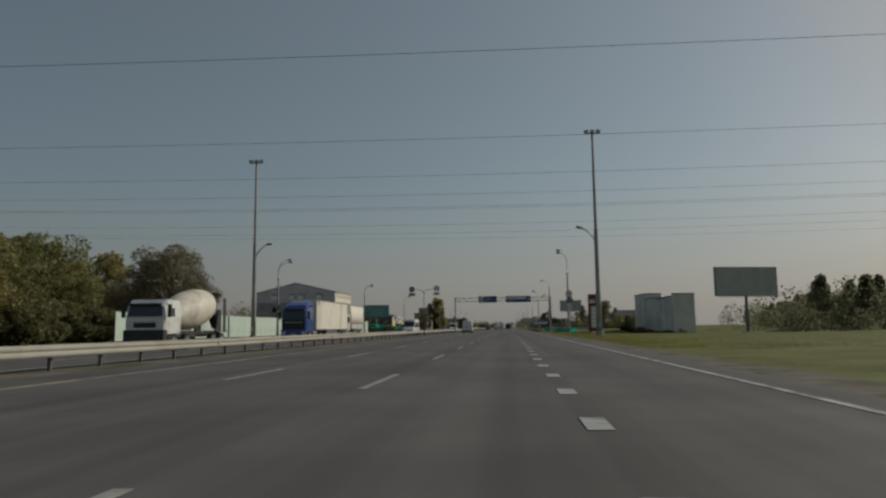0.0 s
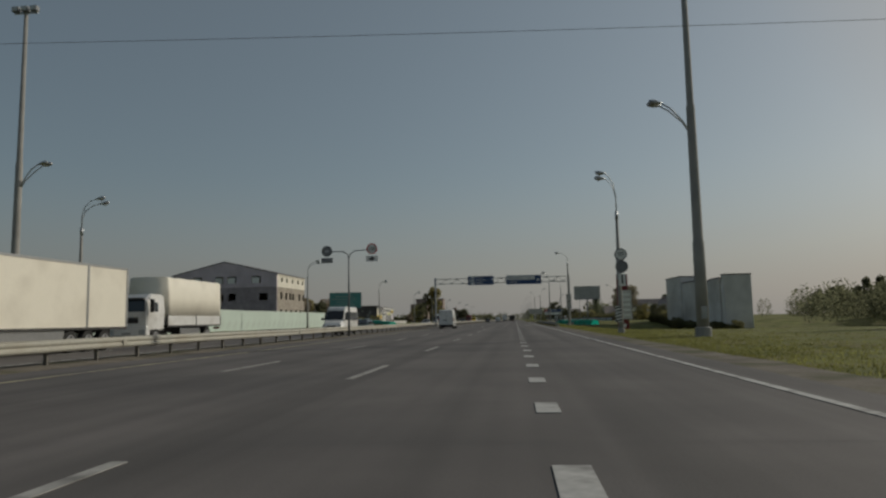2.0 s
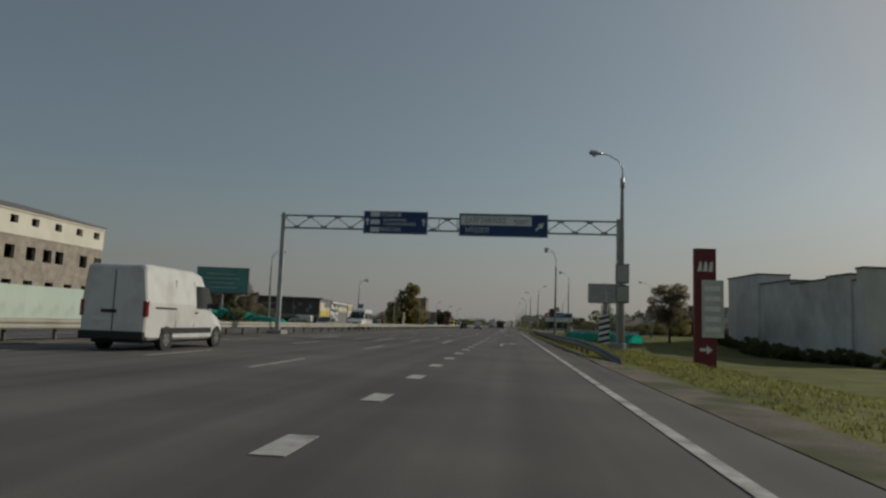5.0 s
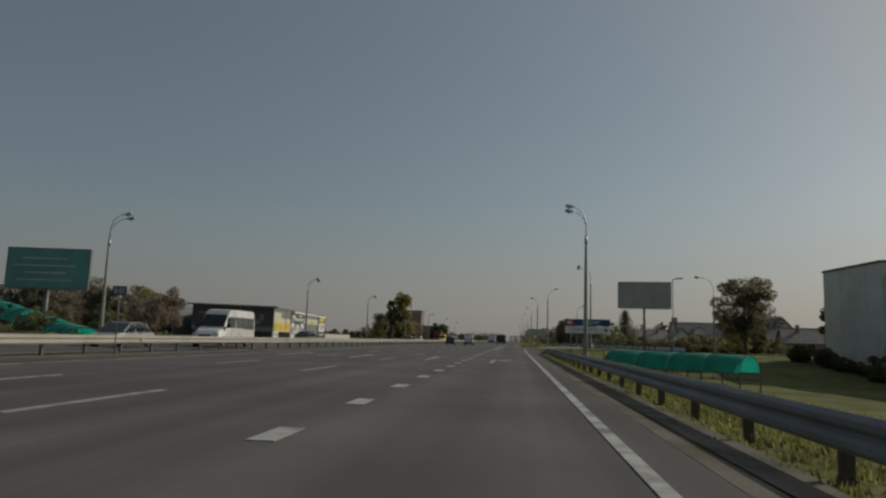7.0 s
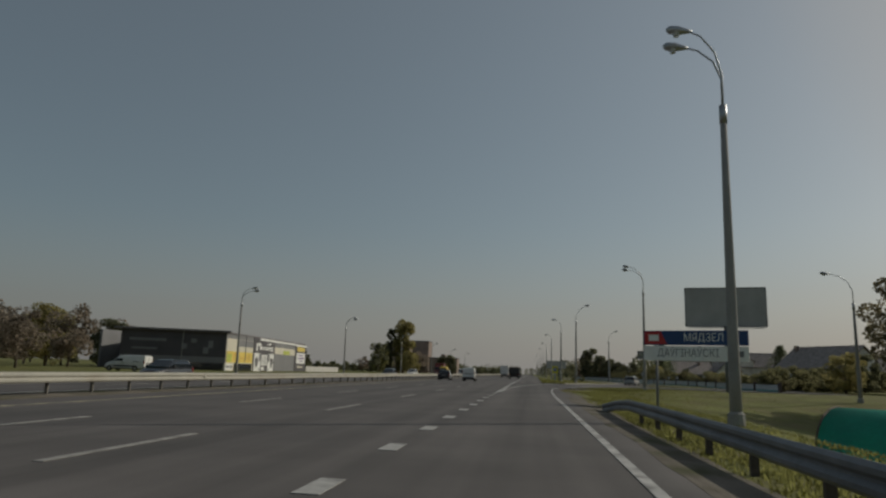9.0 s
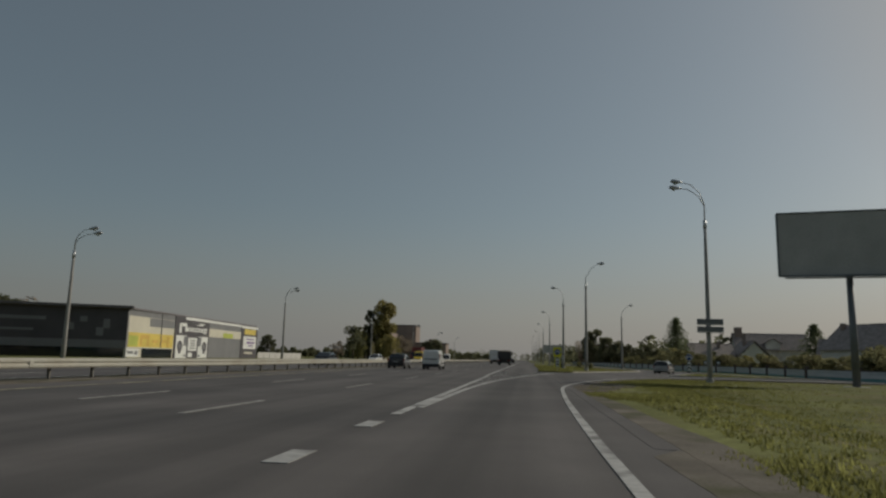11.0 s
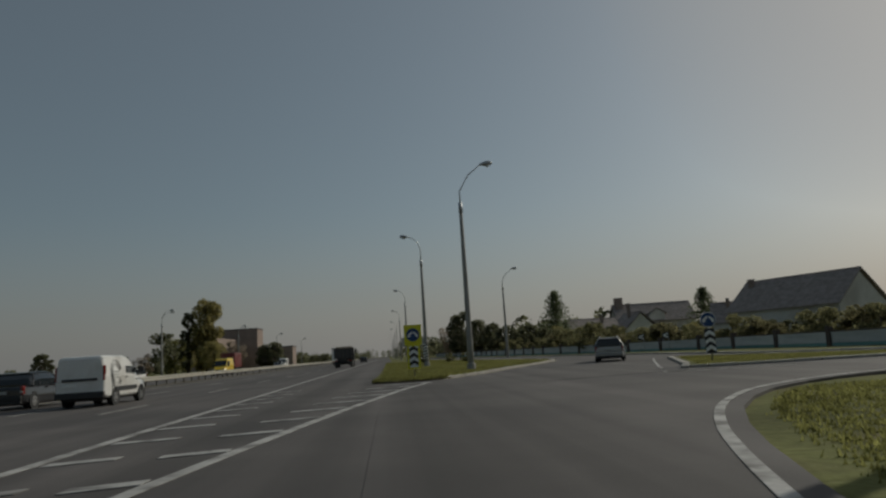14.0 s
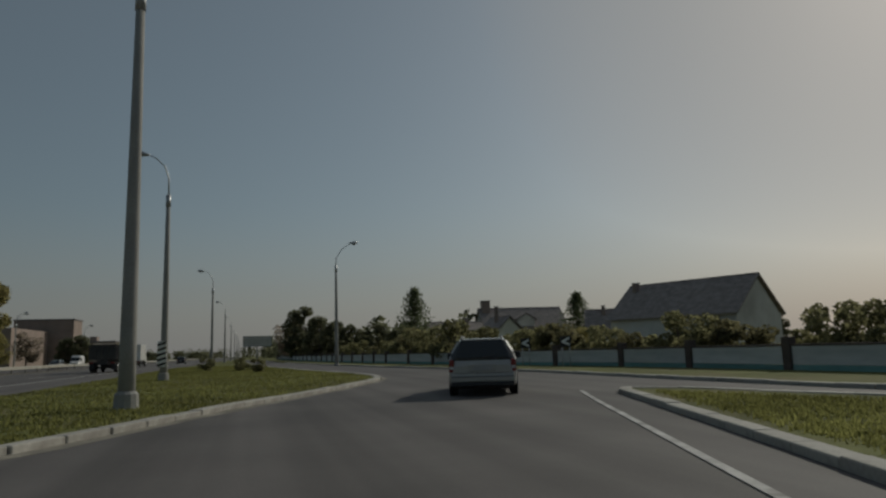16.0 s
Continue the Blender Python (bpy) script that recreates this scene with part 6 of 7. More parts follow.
def van(m, paint, label, L=5.4, W=1.98, H=2.45, hood=0.95, glazed=False, rear_glass=False, screen=1.0, big_trim=True, name="van", emblem=False):
    """A high-roofed van: one lofted shell with doors, a raked screen and a short bonnet."""
    t = thing(name, label, "van", m, group="vans in traffic")
    h = W / 2
    yb = L - hood                       # foot of the windscreen
    yt = yb - screen                    # head of the windscreen
    bz = 0.5 * H if H > 2.2 else 0.6 * H
    part("body", loft([
        ring(0.0, 0.42, H - 0.12, h * 0.93, h * 0.84), ring(0.06, 0.36, H - 0.04, h * 0.97, h * 0.88), ring(0.3, 0.32, H, h * 0.99, h * 0.9), ring(yt - 0.5, 0.3, H, h, h * 0.9), ring(yt, 0.3, H - 0.07, h, h * 0.87),
        ring((yt + yb) / 2, 0.3, (H + bz) / 2 + 0.03, h * 0.995, h * 0.86), ring(yb, 0.3, bz + 0.02, h * 0.98, h * 0.86), ring(L - 0.35, 0.3, bz * 0.86, h * 0.95, h * 0.82), ring(L - 0.08, 0.32, bz * 0.66, h * 0.86, h * 0.76), ring(L, 0.4, bz * 0.52, h * 0.74, h * 0.68)]), paint, t)
    e = 0.035
    zt = H - 0.13
    u = 0.7 if H > 2.3 else 0.9       # the screen stops below a high roof
    yu, zu = yb + (yt - yb) * u, bz + 0.02 + (H - 0.07 - bz) * u
    part("windscreen", quad_plate([(-h * 0.84, yb - 0.04, bz + 0.06 + e), (h * 0.84, yb - 0.04, bz + 0.06 + e), (h * 0.8, yu, zu + e), (-h * 0.8, yu, zu + e)], 0.03), GLASS_DARK, t)
    part("wiper", tube([(-h * 0.3, yb + 0.0, bz + 0.12 + e), (h * 0.2, yb - 0.06, bz + 0.2 + e)], 0.014, 5), BLACK_PLASTIC, t)
    for s in (-1, 1):
        a, b = s * (h * 0.985 + 0.012), s * (h * 0.905 + 0.02)
        lo, hi = bz + 0.05, min(H - 0.42, bz + 0.78)
        wo, wu = s * (h + 0.02), s * (h * 0.965 + 0.02)
        part("side_window", quad_plate([(wo, yt - 0.55, lo), (wo, yb - 0.26, lo), (wu, min(yt + 0.3, yb - 0.5), hi), (wu, yt - 0.52, hi)], 0.05), GLASS_DARK, t)
        if glazed:
            n = 3
            y0, y1 = 0.35, yt - 0.66
            for k in range(n):
                u0, u1 = y0 + (y1 - y0) * k / n, y0 + (y1 - y0) * (k + 1) / n - 0.06
                part("side_window", quad_plate([(s * (h + 0.02), u0, lo), (s * (h + 0.02), u1, lo), (s * (h * 0.965 + 0.02), u1, hi), (s * (h * 0.965 + 0.02), u0, hi)], 0.05), GLASS_GREY, t)
        for y in (yt - 0.65, yt - 1.9):
            part("door_gap", quad_plate([(s * (h + 0.022), y - 0.008, 0.5), (s * (h + 0.022), y + 0.008, 0.5), (s * (h * 0.93 + 0.012), y + 0.008, H - 0.35), (s * (h * 0.93 + 0.012), y - 0.008, H - 0.35)], 0.012), BLACK_PLASTIC, t)
        part("side_trim", box(*sorted((s * h * 0.99, s * (h + 0.045))), 0.9, L - 1.3, 0.52, 0.68, bevel=0.012), BLACK_PLASTIC, t)
        part("slide_rail", box(*sorted((s * h, s * (h + 0.03))), 0.5, yt - 1.9, bz - 0.02, bz + 0.03), BLACK_PLASTIC, t)
        part("door_handle", box(*sorted((s * h, s * (h + 0.045))), yt - 0.62, yt - 0.45, bz - 0.12, bz - 0.07), BLACK_PLASTIC, t)
        r = 0.33 if H > 2.2 else 0.31
        for yw in (0.22 * L, L - 0.78):
            arch(t, s * (h + 0.005), yw, r)
            wheel(t, s * (h - 0.1), yw, r, 0.22)
        part("tail_lamp", box(*sorted((s * h * (0.905 if emblem else 0.88), s * h * (0.985 if emblem else 1.005))), -0.015, 0.14, *((bz * 0.85, H * 0.8) if emblem else (bz * 0.78, bz * 1.15)), bevel=0.025), TAIL_RED, t)
        part("headlamp", box(*sorted((s * h * 0.55, s * h * 0.87)), L - 0.38, L - 0.08, bz * 0.58, bz * 0.74, bevel=0.03), LAMP_CLEAR, t)
        mirror(t, s * (h + 0.03), yb - 0.25, bz + 0.16, 0.24)
        if rear_glass:
            part("rear_window", box(*sorted((s * 0.06, s * h * 0.74)), -0.02, 0.05, bz + 0.1, H - 0.42, bevel=0.03), GLASS_DARK, t)
    part("rear_bumper", box(-h * 0.97, h * 0.97, -0.07, 0.2, 0.32, 0.56, bevel=0.03), BLACK_PLASTIC, t)
    part("front_bumper", box(-h * 0.88, h * 0.88, L - 0.25, L + 0.05, 0.26, 0.54, bevel=0.05), BLACK_PLASTIC, t)
    part("grille", box(-h * 0.42, h * 0.42, L - 0.12, L + 0.02, bz * 0.5, bz * 0.66, bevel=0.015), BLACK_PLASTIC, t)
    if not emblem:
        part("door_seam", box(-0.012, 0.012, -0.012, 0.02, 0.5, H - 0.2), BLACK_PLASTIC, t)
    part("rear_handle", box(-0.62 if emblem else -0.34, 0.62 if emblem else 0.1, -0.05, 0.0, bz * 0.86, bz * 0.94, bevel=0.01), BLACK_PLASTIC, t)
    part("number_plate", box(-0.62, -0.12, -0.035, 0.0, bz * 0.68, bz * 0.78), SIGN_WHITE, t)
    part("number_plate", box(-0.26, 0.26, L + 0.03, L + 0.06, 0.36, 0.47), SIGN_WHITE, t)
    part("underbody", box(-h * 0.78, h * 0.78, 0.3, L - 0.5, 0.22, 0.36), CHASSIS, t)
    if emblem:
        flank = lambda z: float(np.interp(z, [0.37, (0.3 + H) / 2, H - 0.07], [h, h + 0.025, h * 0.9])) + 0.008
        for rr in (0.52, 0.43, 0.34):
            pts = [(flank(1.14 + rr * math.sin(a)), 1.02 + rr * math.cos(a), 1.14 + rr * math.sin(a)) for a in (math.radians(20 + 13 * q) for q in range(25))]
            part("emblem_ring", tube(pts, 0.01, 5), CLAD_GREY, t)
        for k in range(3):
            z = 1.0 + 0.1 * k
            part("emblem_bar", box(flank(z) - 0.01, flank(z) + 0.004, 0.8, 1.24, z, z + 0.03), CLAD_GREY, t)
        part("side_letters", box(h + 0.012, h + 0.05, 3.0, 3.5, 0.88, 0.92), CLAD_GREY, t)
    return t


def cab_unit(t, y0, length, W, z0, z1, paint, deflector=0.0, shaded_nose=False):
    """A flat-nosed lorry cab with its nose at y0 + length."""
    h, y1 = W / 2, y0 + length
    part("cab", loft([ring(y0, z0 + 0.2, z1 - 0.05, h * 0.97, h * 0.92, 0.1), ring(y0 + 0.15, z0, z1, h, h * 0.95, 0.1), ring(y1 - 0.5, z0, z1, h, h * 0.95, 0.1), ring(y1 - 0.12, z0, z1 - 0.35, h * 0.98, h * 0.92, 0.12), ring(y1, z0 + 0.1, z1 - 1.1, h * 0.92, h * 0.88, 0.12)]), paint, t)
    zw = z0 + (z1 - z0) * 0.52
    part("windscreen", quad_plate([(-h * 0.86, y1 + 0.03, zw), (h * 0.86, y1 + 0.03, zw), (h * 0.82, y1 - 0.1, z1 - 0.36), (-h * 0.82, y1 - 0.1, z1 - 0.36)], 0.04), GLASS_DARK, t)
    # the wide black variant also paints in the shade on the cab front
    part("grille", box(-h * 0.88, h * 0.88, y1 - 0.05, y1 + 0.05, z0 + 0.12, zw - 0.06, bevel=0.03) if shaded_nose else box(-h * 0.55, h * 0.55, y1 - 0.05, y1 + 0.04, z0 + 0.45, zw - 0.3, bevel=0.03), BLACK_PLASTIC, t)
    for k in range(4):
        z = z0 + 0.5 + 0.09 * k
        part("grille_slat", box(-h * 0.52, h * 0.52, y1 + 0.04, y1 + 0.06, z, z + 0.03), CHASSIS, t)
    part("grille_strip", box(-h * 0.7, h * 0.7, y1 + 0.045, y1 + 0.065, zw - 0.36, zw - 0.31), RIM, t)
    part("bumper", box(-h, h, y1 - 0.35, y1 + 0.1, z0 - 0.35, z0 + 0.3, bevel=0.06), paint, t)
    for s in (-1, 1):
        part("side_window", quad_plate([(s * (h + 0.02), y1 - 1.15, zw), (s * (h + 0.02), y1 - 0.3, zw), (s * (h * 0.97 + 0.015), y1 - 0.42, z1 - 0.5), (s * (h * 0.97 + 0.015), y1 - 1.15, z1 - 0.5)], 0.03), GLASS_DARK, t)
        part("headlamp", box(*sorted((s * h * 0.62, s * h * 0.95)), y1 + 0.02, y1 + 0.12, z0 - 0.2, z0 + 0.1, bevel=0.03), LAMP_CLEAR, t)
        part("mirror", box(*sorted((s * (h + 0.08), s * (h + 0.3))), y1 - 0.25, y1 - 0.12, zw - 0.05, zw + 0.7, bevel=0.03), BLACK_PLASTIC, t)
        part("mirror_arm", tube([(s * h * 0.95, y1 - 0.2, zw + 0.75), (s * (h + 0.2), y1 - 0.18, zw + 0.65)], 0.025, 6), BLACK_PLASTIC, t)
        part("step", box(*sorted((s * h * 0.8, s * h * 0.99)), y0 + 0.9, y1 - 0.5, z0 - 0.35, z0 - 0.05, bevel=0.03), BLACK_PLASTIC, t)
    part("number_plate", box(-0.27, 0.27, y1 + 0.1, y1 + 0.12, z0 - 0.2, z0 - 0.08), PLATE_GREY, t)
    part("visor", box(-h * 0.8, h * 0.8, y1 - 0.14, y1 + 0.1, z1 - 0.36, z1 - 0.24, bevel=0.02), BLACK_PLASTIC, t)
    if deflector:
        part("wind_deflector", loft([ring(y0, z1 - 0.02, z1 + deflector, h * 0.95, h * 0.85, 0.1, 0), ring(y0 + length * 0.45, z1 - 0.02, z1 + deflector * 0.75, h * 0.92, h * 0.8, 0.08, 0), ring(y1 - 0.5, z1 - 0.04, z1 + 0.1, h * 0.85, h * 0.7, 0.02, 0)]), paint, t)


def axle(t, y, W, r=0.5, w=0.32):
    for s in (-1, 1):
        wheel(t, s * (W / 2 - w / 2), y, r, w)
    part("axle", tube([(-W / 2 + 0.2, y, r), (W / 2 - 0.2, y, r)], 0.08, 8), CHASSIS, t)


def artic(m, paint, box_mat, label):
    """A tractor with a long box trailer."""
    t = thing("articulated_lorry", label, "lorry", m, group="lorries in traffic")
    part("trailer_body", box(-1.27, 1.27, 0, 13.4, 1.08, 4.1, bevel=0.03), box_mat, t, "cream box trailer")
    for s in (-1, 1):
        for y in (0.05, 3.3, 13.3):
            part("edge_post", box(*sorted((s * 1.265, s * 1.295)), y - 0.07, y + 0.07, 1.08, 4.08), RIM, t)
        part("lower_rail", box(*sorted((s * 1.26, s * 1.3)), 0, 13.4, 1.02, 1.13), CHASSIS, t)
        part("side_guard", box(*sorted((s * 1.15, s * 1.2)), 4.8, 9.0, 0.55, 1.05, bevel=0.01), RIM, t)
        part("top_rail", box(*sorted((s * 1.26, s * 1.29)), 0, 13.4, 4.02, 4.12), RIM, t)
        part("tail_lamp", box(*sorted((s * 0.8, s * 1.2)), -0.04, 0.02, 1.0, 1.15), TAIL_RED, t)
    part("door_seam", box(-0.02, 0.02, -0.02, 0.01, 1.3, 3.95), CHASSIS, t)
    part("chassis", box(-0.5, 0.5, 0.2, 12.8, 0.85, 1.2), CHASSIS, t)
    part("rear_guard", box(-1.2, 1.2, 0.05, 0.15, 0.5, 0.65), CHASSIS, t)
    part("reefer_unit", box(-1.0, 1.0, 13.4, 13.75, 2.3, 3.8, bevel=0.04), CLAD_GREY, t)
    for y in (1.8, 3.1, 4.4):
        axle(t, y, 2.5)
    cab_unit(t, 14.3, 2.3, 2.5, 0.85, 3.35, paint, 0.55, True)
    part("tractor_frame", box(-0.45, 0.45, 10.5, 16.0, 0.7, 0.95), CHASSIS, t)
    part("fuel_tank", box(0.6, 1.2, 12.6, 14.0, 0.45, 1.0, bevel=0.08), RIM, t)
    part("fuel_tank", box(-1.2, -0.6, 12.6, 14.0, 0.45, 1.0, bevel=0.08), RIM, t)
    axle(t, 11.7, 2.5)
    axle(t, 15.4, 2.5)
    return t


def mixer(m, label):
    """A concrete mixer: cab, tilted drum, hopper and four axles."""
    t = thing("mixer_truck", label, "lorry", m, group="lorries in traffic")
    cab_unit(t, 7.2, 2.0, 2.45, 0.9, 3.0, CAR_WHITE)
    part("bumper", box(-1.24, 1.24, 8.84, 9.33, 0.5, 1.22, bevel=0.06), CHASSIS, t, "dark front bumper")
    part("chassis", box(-0.5, 0.5, 0, 8.4, 0.75, 1.1), CHASSIS, t)
    profile = [(0.75, 0.5), (1.0, 0.66), (1.5, 0.92), (2.1, 1.12), (2.9, 1.24), (3.7, 1.28), (4.4, 1.24), (5.2, 1.08), (5.9, 0.88), (6.5, 0.6), (6.65, 0.4)]
    tilt = math.radians(11)
    pts = [(0, y, 2.55 - (y - 3.6) * math.tan(tilt)) for y, _ in profile]
    drum = part("drum", tube(pts, [r for _, r in profile], 26), DRUM, t, "cream mixer drum", True)
    for y in (1.3, 1.75):
        z = 2.55 - (y - 3.6) * math.tan(tilt)
        rr = float(np.interp(y, [p[0] for p in profile], [p[1] for p in profile])) + 0.03
        part("drum_band", tube([(0, y - 0.08, z + 0.015), (0, y + 0.08, z - 0.015)], rr, 26), CHASSIS, drum)
    part("hopper", tube([(0, 0.55, 3.0), (0, 0.5, 3.75)], [0.35, 0.75], 12), CHASSIS, t)
    part("chute", prism([(0.2, 2.4), (0.5, 2.5), (-0.5, 1.3), (-0.7, 1.25)], -0.3, 0.3, "x"), CHASSIS, t)
    for s in (-1, 1):
        part("drum_support", prism([(0.4, 1.05), (1.3, 1.05), (0.9, 2.6), (0.5, 2.6)], s * 0.75 - 0.06, s * 0.75 + 0.06, "x"), CHASSIS, t)
        part("mudguard", box(*sorted((s * 0.8, s * 1.22)), 0.3, 3.4, 1.08, 1.14, bevel=0.02), BLACK_PLASTIC, t)
        part("ladder", box(*sorted((s * 0.95, s * 1.0)), 0.1, 0.5, 1.0, 3.4), CHASSIS, t)
    part("front_pedestal", box(-0.7, 0.7, 6.3, 6.9, 1.05, 2.2, bevel=0.03), CHASSIS, t)
    part("water_tank", tube([(-1.0, 6.75, 2.35), (1.0, 6.75, 2.35)], 0.28, 12), CAR_WHITE, t)
    for y in (1.2, 2.55, 6.3, 8.0):
        axle(t, y, 2.45)
    return t


def tipper(m, label, paint=CAR_BLACK, high=1.35):
    """A tipper lorry seen from behind: ribbed body on a chassis."""
    t = thing("tipper_truck", label, "lorry", m, group="lorries in traffic")
    part("tipper_body", box(-1.22, 1.22, 0, 5.2, 1.25, 1.25 + high, bevel=0.03), paint, t)
    for k in range(5):
        x = -1.1 + 0.55 * k
        part("tailgate_rib", box(x - 0.05, x + 0.05, -0.06, 0.0, 1.25, 1.25 + high), CHASSIS, t)
    for s in (-1, 1):
        for k in range(6):
            part("side_rib", box(*sorted((s * 1.22, s * 1.29)), 0.3 + 0.9 * k, 0.4 + 0.9 * k, 1.25, 1.25 + high), CHASSIS, t)
        part("tail_lamp", box(*sorted((s * 0.75, s * 1.15)), -0.1, -0.04, 0.88, 1.02), TAIL_RED, t)
        part("mud_flap", box(*sorted((s * 0.75, s * 1.2)), 0.35, 0.38, 0.3, 0.9), BLACK_PLASTIC, t)
    part("top_rail", box(-1.28, 1.28, -0.08, 5.25, 1.25 + high, 1.33 + high), CHASSIS, t)
    part("load", prism([(0.2, 1.2 + high), (1.2, 1.55 + high), (2.6, 1.45 + high), (4.0, 1.6 + high), (5.0, 1.2 + high)], -1.0, 1.0, "x"), GRAVEL, t, "heaped gravel load")
    part("chassis", box(-0.5, 0.5, 0, 7.2, 0.75, 1.2), CHASSIS, t)
    cab_unit(t, 5.4, 2.0, 2.45, 0.9, 2.9, paint)
    for y in (1.2, 2.5, 6.4):
        axle(t, y, 2.45)
    return t


def tarp_lorry(m, label):
    """A rigid lorry: low drop sides under a tarpaulin on hoops, a white cab in front."""
    t = thing("tarpaulin_lorry", label, "lorry", m, group="lorries in traffic")
    L = 7.4
    rows = []
    for k in range(25):
        y = L * k / 24
        sag = 0.02 * (0.5 - 0.5 * math.cos(2 * math.pi * (y % 1.85) / 1.85))
        top = 4.1 - sag * 1.4
        rows.append([(-1.25 + sag * 0.5, y, 1.75), (-1.25 + sag, y, 2.8), (-1.2 + sag * 0.5, y, top - 0.12), (-1.05, y, top), (1.05, y, top), (1.2 - sag * 0.5, y, top - 0.12), (1.25 - sag, y, 2.8), (1.25 - sag * 0.5, y, 1.75)])
    part("tarpaulin", loft(rows), TRAILER_CREAM, t, "cream tarpaulin", True)
    for s in (-1, 1):
        for a, b in ((0.04, 3.66), (3.74, L - 0.04)):
            part("drop_side", box(*sorted((s * 1.2, s * 1.26)), a, b, 1.15, 1.74, bevel=0.012), CAR_WHITE, t)
        for y in (0.0, 3.7, L):
            part("side_post", box(*sorted((s * 1.22, s * 1.28)), y - 0.04, y + 0.04, 1.1, 1.8), CHASSIS, t)
        part("side_guard", box(*sorted((s * 1.1, s * 1.15)), 3.0, 5.6, 0.55, 0.95, bevel=0.01), RIM, t)
        part("tail_lamp", box(*sorted((s * 0.75, s * 1.15)), -0.08, -0.02, 0.85, 1.0), TAIL_RED, t)
    part("tailgate", box(-1.24, 1.24, -0.05, 0.02, 1.15, 1.74, bevel=0.012), CAR_WHITE, t)
    part("bed", box(-1.24, 1.24, 0, L, 1.05, 1.16), CHASSIS, t)
    part("chassis", box(-0.45, 0.45, 0.1, L + 1.8, 0.7, 1.05), CHASSIS, t)
    part("fuel_tank", box(0.55, 1.1, 5.7, 6.8, 0.45, 0.95, bevel=0.06), RIM, t)
    cab_unit(t, L + 0.25, 1.95, 2.4, 0.85, 3.0, CAR_WHITE)
    for y in (1.9, L + 1.2):
        axle(t, y, 2.4)
    return t


def box_lorry(m, label, paint, body):
    t = thing("box_lorry", label, "lorry", m, group="lorries in traffic")
    part("box_body", box(-1.2, 1.2, 0, 5.6, 1.0, 3.5, bevel=0.03), body, t)
    part("door_seam", box(-0.015, 0.015, -0.015, 0.01, 1.05, 3.45), CHASSIS, t)
    part("edge_frame", box(-1.22, 1.22, -0.02, 0.05, 3.4, 3.52), RIM, t)
    part("chassis", box(-0.45, 0.45, 0, 7.4, 0.6, 1.0), CHASSIS, t)
    cab_unit(t, 5.8, 1.8, 2.2, 0.75, 2.55, paint)
    for s in (-1, 1):
        part("tail_lamp", box(*sorted((s * 0.8, s * 1.1)), -0.05, 0.0, 0.7, 0.85), TAIL_RED, t)
    for y in (1.3, 6.6):
        axle(t, y, 2.2, 0.42, 0.26)
    return t


# traffic on this side
van(pose(-8.55, 160.5, 0, 0, 0, 0.5), CAR_WHITE, "tall white panel van with closed rear doors on the highway", 5.6, 2.0, 2.5)
car(pose(18.25, 331.1, 0, 0, 0, -20), CAR_SILVER, "silver estate car with roof rails driving along the slip road", 4.45, 1.68, 1.4, "wagon", True)
van(pose(-5.6, 317.6, 0, 0, 0, 0), CAR_WHITE, "small white delivery van with a round grey emblem on its side", 4.36, 1.75, 1.84, 0.95, False, False, 0.9, name="van", emblem=True)
car(pose(-9.4, 319.6, 0, 0, 0, 0), CAR_BLACK, "dark grey saloon car in the outer lane", 4.5, 1.75, 1.44, "sedan")
tipper(pose(-0.9, 388, 0), "dark loaded tipper lorry seen from behind", CAR_BLACK)
box_lorry(pose(-4.9, 432, 0), "white box lorry far along the highway", CAR_WHITE, CAR_WHITE)
car(pose(-1.2, 470, 0), CAR_BLACK, "dark hatchback far along the highway", 4.1, 1.7, 1.48, "hatch")
# traffic on the opposite carriageway, facing this way
mixer(pose(-21.2, 70.8, 0, 0, 0, 180), "white concrete mixer lorry with a cream drum")
artic(pose(-20.7, 104.3, 0, 0, 0, 180), CAR_BLUE, TRAILER_CREAM, "blue articulated lorry with a long cream box trailer")
van(pose(-16.2, 138.4, 0, 0, 0, 180), CAR_WHITE, "white high-roofed minibus with dark side windows", 6.4, 1.99, 2.6, 0.95, True, True, name="minibus")
car(pose(-18.2, 156.3, 0, 0, 0, 180), CAR_GREEN, "dark green estate car on the opposite carriageway", 4.6, 1.74, 1.46, "wagon", True)
car(pose(-19.2, 224.4, 0, 0, 0, 180), CAR_SILVER, "silver saloon car on the opposite carriageway", 4.5, 1.74, 1.44, "sedan")
van(pose(-17.0, 234.2, 0, 0, 0, 180), CAR_WHITE, "white minibus with long dark side windows", 6.2, 1.99, 2.6, 0.95, True, True, name="minibus")
car(pose(-22.0, 268, 0, 0, 0, 180), CAR_BLACK, "dark estate car on the opposite carriageway", 4.5, 1.74, 1.44, "wagon")
tarp_lorry(pose(-21.6, 117.6, 0, 0, 0, 180), "white lorry with a cream tarpaulin body and drop sides")
van(pose(-44.6, 302, 0, 0, 0, 90), CAR_WHITE, "low white van parked before the retail hall", 5.4, 1.95, 1.95)
car(pose(-19, 330, 0, 0, 0, 180), CAR_BLACK, "dark saloon car on the opposite carriageway", 4.5, 1.74, 1.44, "sedan")
car(pose(-22.6, 372, 0, 0, 0, 180), CAR_WHITE, "white estate car on the opposite carriageway", 4.6, 1.76, 1.5, "wagon")
van(pose(-18.9, 398, 0, 0, 0, 180), CAR_YELLOW, "yellow van on the opposite carriageway", 5.3, 1.95, 2.4)
box_lorry(pose(-22.6, 420, 0, 0, 0, 180), "dark red lorry on the opposite carriageway", CAR_RED, CAR_RED)
car(pose(-18.9, 448, 0, 0, 0, 180), CAR_SILVER, "silver hatchback on the opposite carriageway", 4.2, 1.72, 1.5, "hatch")
